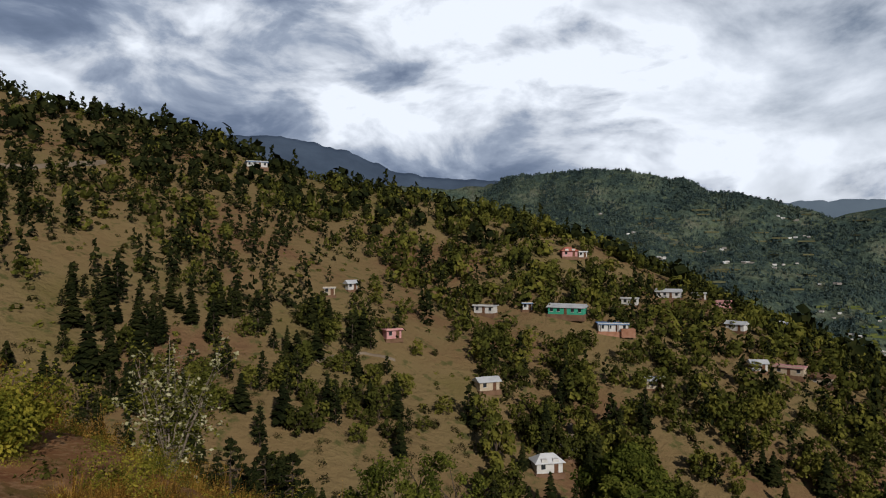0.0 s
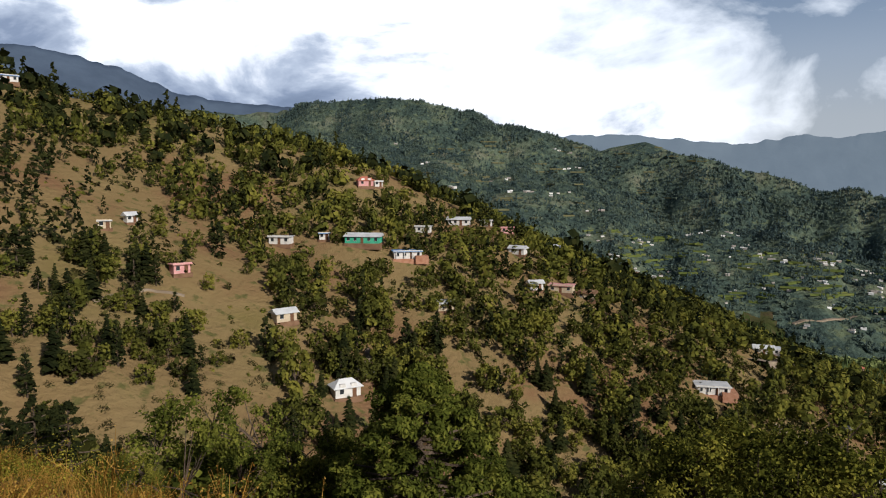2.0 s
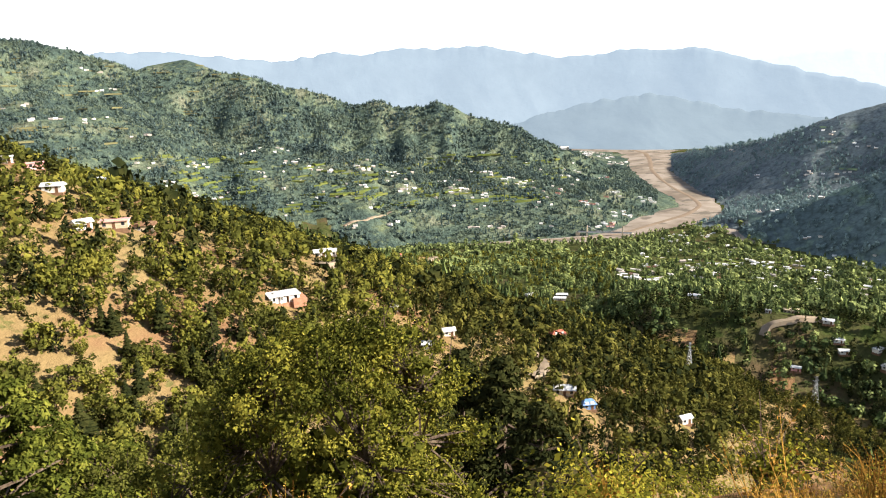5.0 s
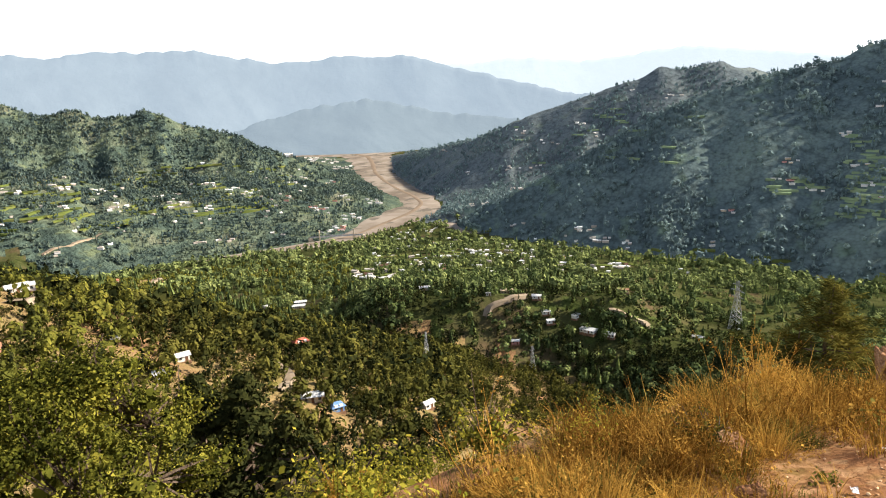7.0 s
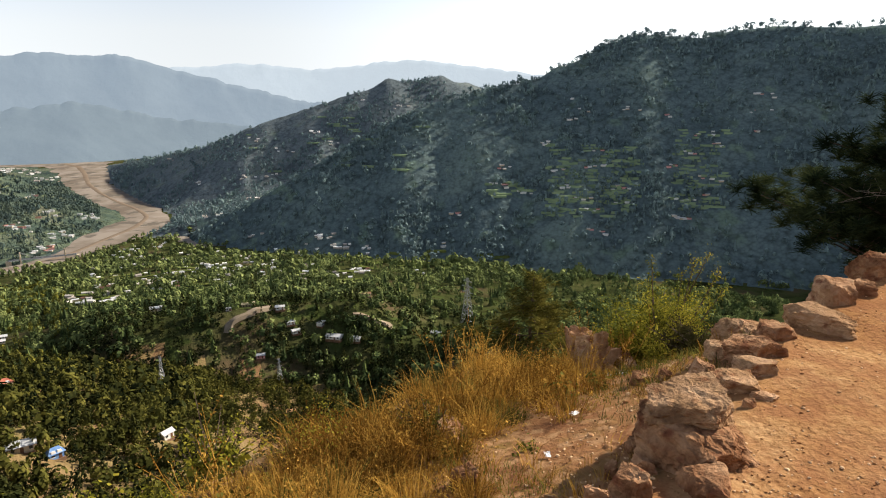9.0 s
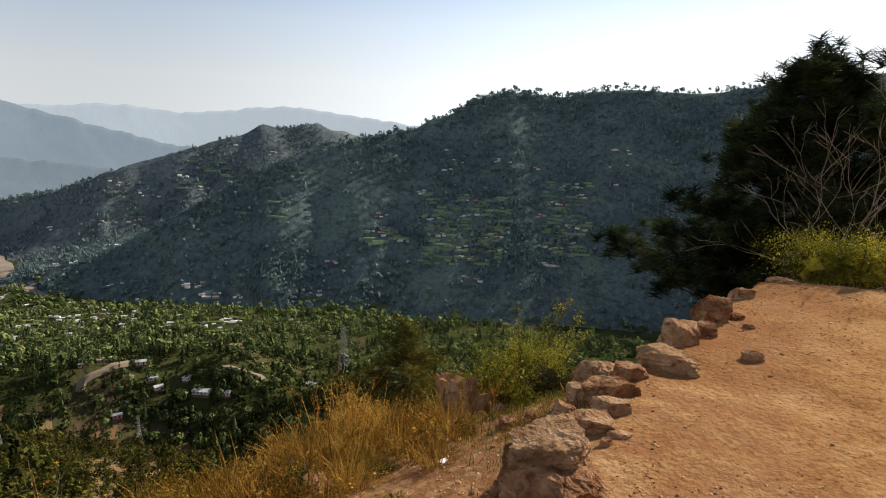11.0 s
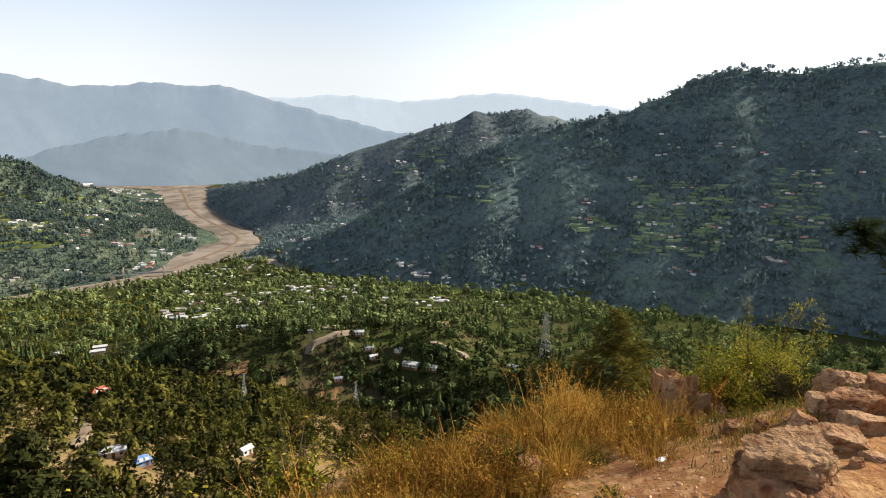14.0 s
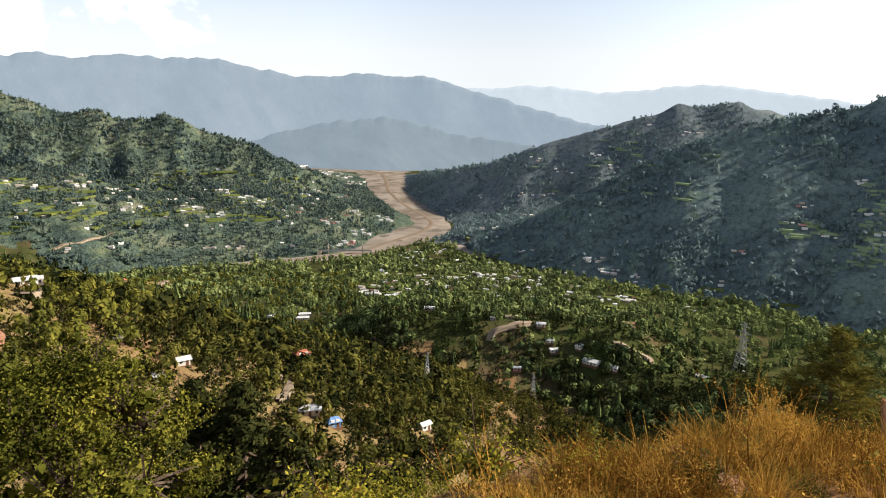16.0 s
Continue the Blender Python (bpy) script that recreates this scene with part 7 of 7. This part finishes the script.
def grass_spots(seed, count, u0, u1, s0, s1, keep, low, high):
    rng = rng_of(seed)
    u, s = rng.uniform(u0, u1, count), rng.uniform(s0, s1, count)
    x, y = u * 0.68 + s * 0.733, u * 0.733 - s * 0.68
    u, s = edge_uv(x, y)
    ok = rng.uniform(size=count) < keep(u, s, x, y)
    a = np.degrees(np.arctan2(x, y))
    ok &= (a > -46) & (a < 140) & (np.hypot(x, y) > 1.3)
    x, y = x[ok], y[ok]
    n = len(x)
    z = land(x, y)[0]
    return np.stack([x, y, z - 0.02, rng.uniform(low, high, n), rng.uniform(0, 6.28, n), rng.uniform(0.75, 1.25, n)], -1)


def brow(u, x, y):
    """Towards the valley the dry grass ends where the slope breaks off."""
    return np.where(np.degrees(np.arctan2(x, y)) > 45, np.clip((3.1 + 0.5 * fbm(x * 0.9, y * 0.9, 707, 2) - u) / 0.4, 0, 1), 1.0)


def straw_keep(u, s, x, y):
    clump = np.clip(0.35 + 2.2 * fbm(x * 0.8, y * 0.8, 701, 3), 0, 1)
    return brow(u, x, y) * clump * np.interp(np.degrees(np.arctan2(x, y)), [30, 45, 60, 74], [1.0, 0.5, 0.75, 1.0]) * np.clip((u - 1.05) / 0.9, 0, 1) * np.where((s > 1.2) & (u < 1.9), 0.12, 1.0)


def herb_keep(u, s, x, y):
    return np.clip(0.2 + 2.0 * fbm(x * 0.7, y * 0.7, 711, 3), 0, 1) * np.clip((u - 0.9) / 0.6, 0, 1) * np.where((s > 1.5) & (u < 1.6), 0.2, 1)


STRAW_TUFTS = [blades(710 + k, 24, 0.15, 0.005, 1.0) for k in range(5)]
TALL_TUFTS = [blades(720 + k, 40, 0.22, 0.0035, 0.85) for k in range(4)]
def tussock(seed, n=150, length=0.27):
    """A thick mound of fine dry stems, leaning outwards, with seed heads and withered leaves on their upper halves."""
    rng = rng_of(seed)
    a, r = rng.uniform(0, 6.28, n), 0.16 * np.sqrt(rng.uniform(0, 1, n))
    d, e = np.stack([np.cos(a), np.sin(a), 0 * a], -1), np.stack([-np.sin(a), np.cos(a), 0 * a], -1)
    ln = length * rng.uniform(0.45, 1.1, (n, 1))
    lean = rng.uniform(0.05, 1.0, (n, 1))
    p0 = d * r[:, None]
    p1 = p0 + d * ln * lean * 0.35 + ln * 0.55 * np.array([0, 0, 1])
    p2 = p0 + d * ln * lean + ln * (1 - 0.3 * lean) * np.array([0, 0, 1]) + rng.normal(size=(n, 3)) * 0.012
    w = 0.0022
    V = np.stack([p0 - e * w, p0 + e * w, p1 + e * w, p1 - e * w, p2 + e * w * 0.4, p2 - e * w * 0.4], 1).reshape(-1, 3)
    o = 6 * np.arange(n)
    Q = np.concatenate([np.stack([o, o + 1, o + 2, o + 3], -1), np.stack([o + 3, o + 2, o + 4, o + 5], -1)])
    f = rng.uniform(-0.2, 1.05, (n, 3, 1))
    c = (p1[:, None] * (1 - f) + p2[:, None] * f).reshape(-1, 3) + rng.normal(size=(n * 3, 3)) * 0.010
    return join_arrays([(V, Q), leaf_quads(c, 0.015, rng, ratio=0.4)])


def tussock_keep(u, s, x, y):
    a = np.degrees(np.arctan2(x, y))
    return brow(u, x, y) * np.clip(0.5 + 3.2 * fbm(x * 0.95, y * 0.95, 703, 3), 0, 1) * np.interp(a, [46, 58, 78, 106, 114], [0.3, 0.9, 1.0, 1.0, 0.15]) * np.clip((u - 1.5) / 0.6, 0, 1) * np.interp(s - 1.1 * u, [-0.6, 0.6], [1.0, 0.25])


TUSSOCKS = [tussock(800 + k) for k in range(5)]
woods("tussocks", TUSSOCKS, grass_spots(743, 2600, 1.5, 4.0, -6, 6.5, tussock_keep, 0.35, 0.95), STRAW, "thick golden tussocks of dry grass on the bank")
woods("green_tussocks", TUSSOCKS, grass_spots(744, 900, 1.4, 4.0, -6, 6.5, lambda u, s, x, y: 0.5 * tussock_keep(u, s, x, y) * (fbm(x * 0.6, y * 0.6, 705, 2) > 0.0), 0.4, 0.9), HERB, "dull green tussocks among the dry grass")
woods("dry_grass", STRAW_TUFTS, grass_spots(731, 5200, 1.0, 11, -14, 8.5, straw_keep, 0.6, 1.15), STRAW, "golden dry grass tufts on the bank")
woods("tall_dry_grass", TALL_TUFTS, grass_spots(732, 1700, 1.9, 9, -9, 6.5, straw_keep, 0.6, 1.5), STRAW, "tall golden-brown dry grass and twigs")
woods("yellow_shrubs", [shrub_shape(755 + k, 700, 0.030) for k in range(4)], grass_spots(737, 420, 1.5, 9, -13, 4.0, lambda u, s, x, y: herb_keep(u, s, x, y) * np.interp(np.degrees(np.arctan2(x, y)), [82, 94], [1.0, 0.3]), 0.22, 0.55), BUSH, "small yellow-green shrubs in the dry grass")
woods("yellow_brush", [shrub_shape(790 + k, 800, 0.048) for k in range(4)], grass_spots(739, 1700, 1.6, 9, -12, 0.5, lambda u, s, x, y: np.interp(np.degrees(np.arctan2(x, y)), [25, 40, 74, 88], [0.25, 0.9, 0.9, 0.1]) * np.clip(0.5 + 1.8 * fbm(x * 0.9, y * 0.9, 719, 3), 0, 1), 0.18, 0.48), BUSH, "mounds of yellow-green brush along the slope's brow")
woods("straw_twigs", [twigs(795 + k) for k in range(4)], grass_spots(741, 850, 1.6, 9, -12, 6.5, straw_keep, 0.6, 1.45), STRAW, "brushy dry twigs standing over the grass")
woods("straw_brush", [shrub_shape(745 + k, 170, 0.055) for k in range(4)], grass_spots(736, 1400, 1.5, 9, -12, 6.5, straw_keep, 0.16, 0.46), STRAW, "fluffy golden dried herbs on the bank")
woods("green_grass", STRAW_TUFTS, grass_spots(733, 3000, 0.95, 11, -14, 8.0, herb_keep, 0.3, 0.75), HERB, "short green grass among the dry tufts")
woods("thin_grass", [blades(765 + k, 14, 0.075, 0.004, 1.1) for k in range(4)], grass_spots(738, 5200, 0.9, 3.2, -3, 8.0, lambda u, s, x, y: np.clip(0.25 + 2.4 * fbm(x * 1.3, y * 1.3, 717, 3), 0, 1), 0.5, 1.2), HERB, "thin short grass on the earthy bank")
woods("short_straw", [blades(775 + k, 14, 0.075, 0.004, 1.2) for k in range(4)], grass_spots(742, 4200, 1.0, 4.0, -3, 8.0, lambda u, s, x, y: np.clip(0.35 + 2.4 * fbm(x * 1.1, y * 1.1, 727, 3), 0, 1), 0.5, 1.3), STRAW, "short dry turf on the bank")
woods("herbs", [shrub_shape(740 + k, 70, 0.16) for k in range(4)], grass_spots(734, 900, 1.2, 12, -14, 7.0, herb_keep, 0.14, 0.34), HERB, "low leafy green herbs on the bank")
woods("brow_brush", [shrub_shape(797 + k, 420, 0.05) for k in range(3)], grass_spots(746, 2200, 2.5, 11, -9, 4.5, lambda u, s, x, y: np.interp(np.degrees(np.arctan2(x, y)), [44, 54, 70, 80], [0.0, 1.0, 0.9, 0.0]) * np.clip(0.6 + 1.6 * fbm(x * 0.8, y * 0.8, 729, 3), 0, 1), 0.3, 0.65), BUSH, "yellow-green brush on the steep slope under the brow")
woods("slope_shrubs", [shrub_shape(750 + k, 260, 0.085) for k in range(4)], grass_spots(735, 420, 4.5, 22, -24, 9, herb_keep, 0.5, 1.2), SCRUB, "small dry shrubs down the near slope")


def pebble(seed):
    """A flattish chipped stone, about 2 across."""
    rng = rng_of(seed)
    t = 1.618
    V = np.array([(-1, t, 0), (1, t, 0), (-1, -t, 0), (1, -t, 0), (0, -1, t), (0, 1, t), (0, -1, -t), (0, 1, -t), (t, 0, -1), (t, 0, 1), (-t, 0, -1), (-t, 0, 1)]) / 1.9
    V = V * rng.uniform(0.7, 1.15, (12, 1)) * (1.0, rng.uniform(0.6, 0.9), rng.uniform(0.35, 0.6))
    Q = np.array([(0, 11, 5), (0, 5, 1), (0, 1, 7), (0, 7, 10), (0, 10, 11), (1, 5, 9), (5, 11, 4), (11, 10, 2), (10, 7, 6), (7, 1, 8), (3, 9, 4), (3, 4, 2), (3, 2, 6), (3, 6, 8), (3, 8, 9), (4, 9, 5), (2, 4, 11), (6, 2, 10), (8, 6, 7), (9, 8, 1)])
    return V, Q


def track_keep(u, s, x, y):
    return np.clip(0.25 + 1.8 * fbm(x * 1.1, y * 1.1, 761, 3), 0.03, 1) + 0 * u


def edge_keep(u, s, x, y):
    return np.clip(0.5 + 1.8 * fbm(x * 1.6, y * 1.6, 763, 3), 0.05, 1) * np.interp(u, [-0.8, 0.2, 1.2, 2.6], [0.1, 0.8, 1.0, 0.3])


CHIP = mottled("stone_chips", [(0.3, (0.2552, 0.1248, 0.05742)), (0.5, (0.4338, 0.2437, 0.1201)), (0.7, (0.6635, 0.4637, 0.2819))], scale=30, island=0.9)
PEBBLES = [pebble(780 + k) for k in range(8)]
lift = (0, 0, 0.022, 0, 0, 0)
woods("bank_grit", PEBBLES, grass_spots(772, 15000, -0.8, 2.6, 0.0, 9.0, edge_keep, 0.003, 0.010) + lift, CHIP, "coarse reddish grit along the track's edge")["category"] = "gravel"
woods("gravel", PEBBLES, grass_spots(771, 15000, -4.5, 1.5, 0.0, 11.0, track_keep, 0.003, 0.014) + lift, CHIP, "small stones scattered over the trodden track")["category"] = "gravel"
woods("larger_gravel", PEBBLES, grass_spots(773, 520, -4.5, 2.4, 0.0, 11.0, edge_keep, 0.012, 0.034) + lift, CHIP, "larger pale and reddish stones by the track's edge")["category"] = "gravel"

LITTER = [mottled("litter_" + n, [(0.3, c), (0.7, tuple(min(1, v * 1.3) for v in c))], scale=20, rough=0.4) for n, c in (("white", (0.7, 0.7, 0.7)), ("blue", (0.15, 0.25, 0.5)), ("pink", (0.6, 0.3, 0.35)))]


def litter(seed, x, y, size, mat, label):
    rng = rng_of(seed)
    g = np.linspace(-0.5, 0.5, 5)
    X, Y = np.meshgrid(g, g)
    Z = 0.22 * rng.uniform(0, 1, X.shape)
    V = np.stack([X, Y * 0.6, Z], -1).reshape(-1, 3) * size
    i, j = np.meshgrid(np.arange(4), np.arange(4), indexing="ij")
    q = (i * 5 + j).ravel()
    ob = tagged(new("litter", mesh_from("litter", V, np.stack([q, q + 1, q + 6, q + 5], -1), mat)), label, "litter", "scraps of litter")
    ob.matrix_basis = pose(x, y, ground_z(x, y) + 0.012, 0, 0, rng.uniform(0, 180))


for k, (x, y, size, m) in enumerate(((5.18, -2.10, 0.11, 0), (5.12, -2.22, 0.10, 1), (5.05, -2.15, 0.08, 0), (2.62, -0.30, 0.06, 0), (2.55, -0.18, 0.06, 1), (2.72, -0.05, 0.08, 2), (3.3, -1.0, 0.05, 0), (3.9, -1.35, 0.06, 0))):
    litter(780 + k, x, y, size, LITTER[m], "crumpled scrap of plastic litter on the bank")
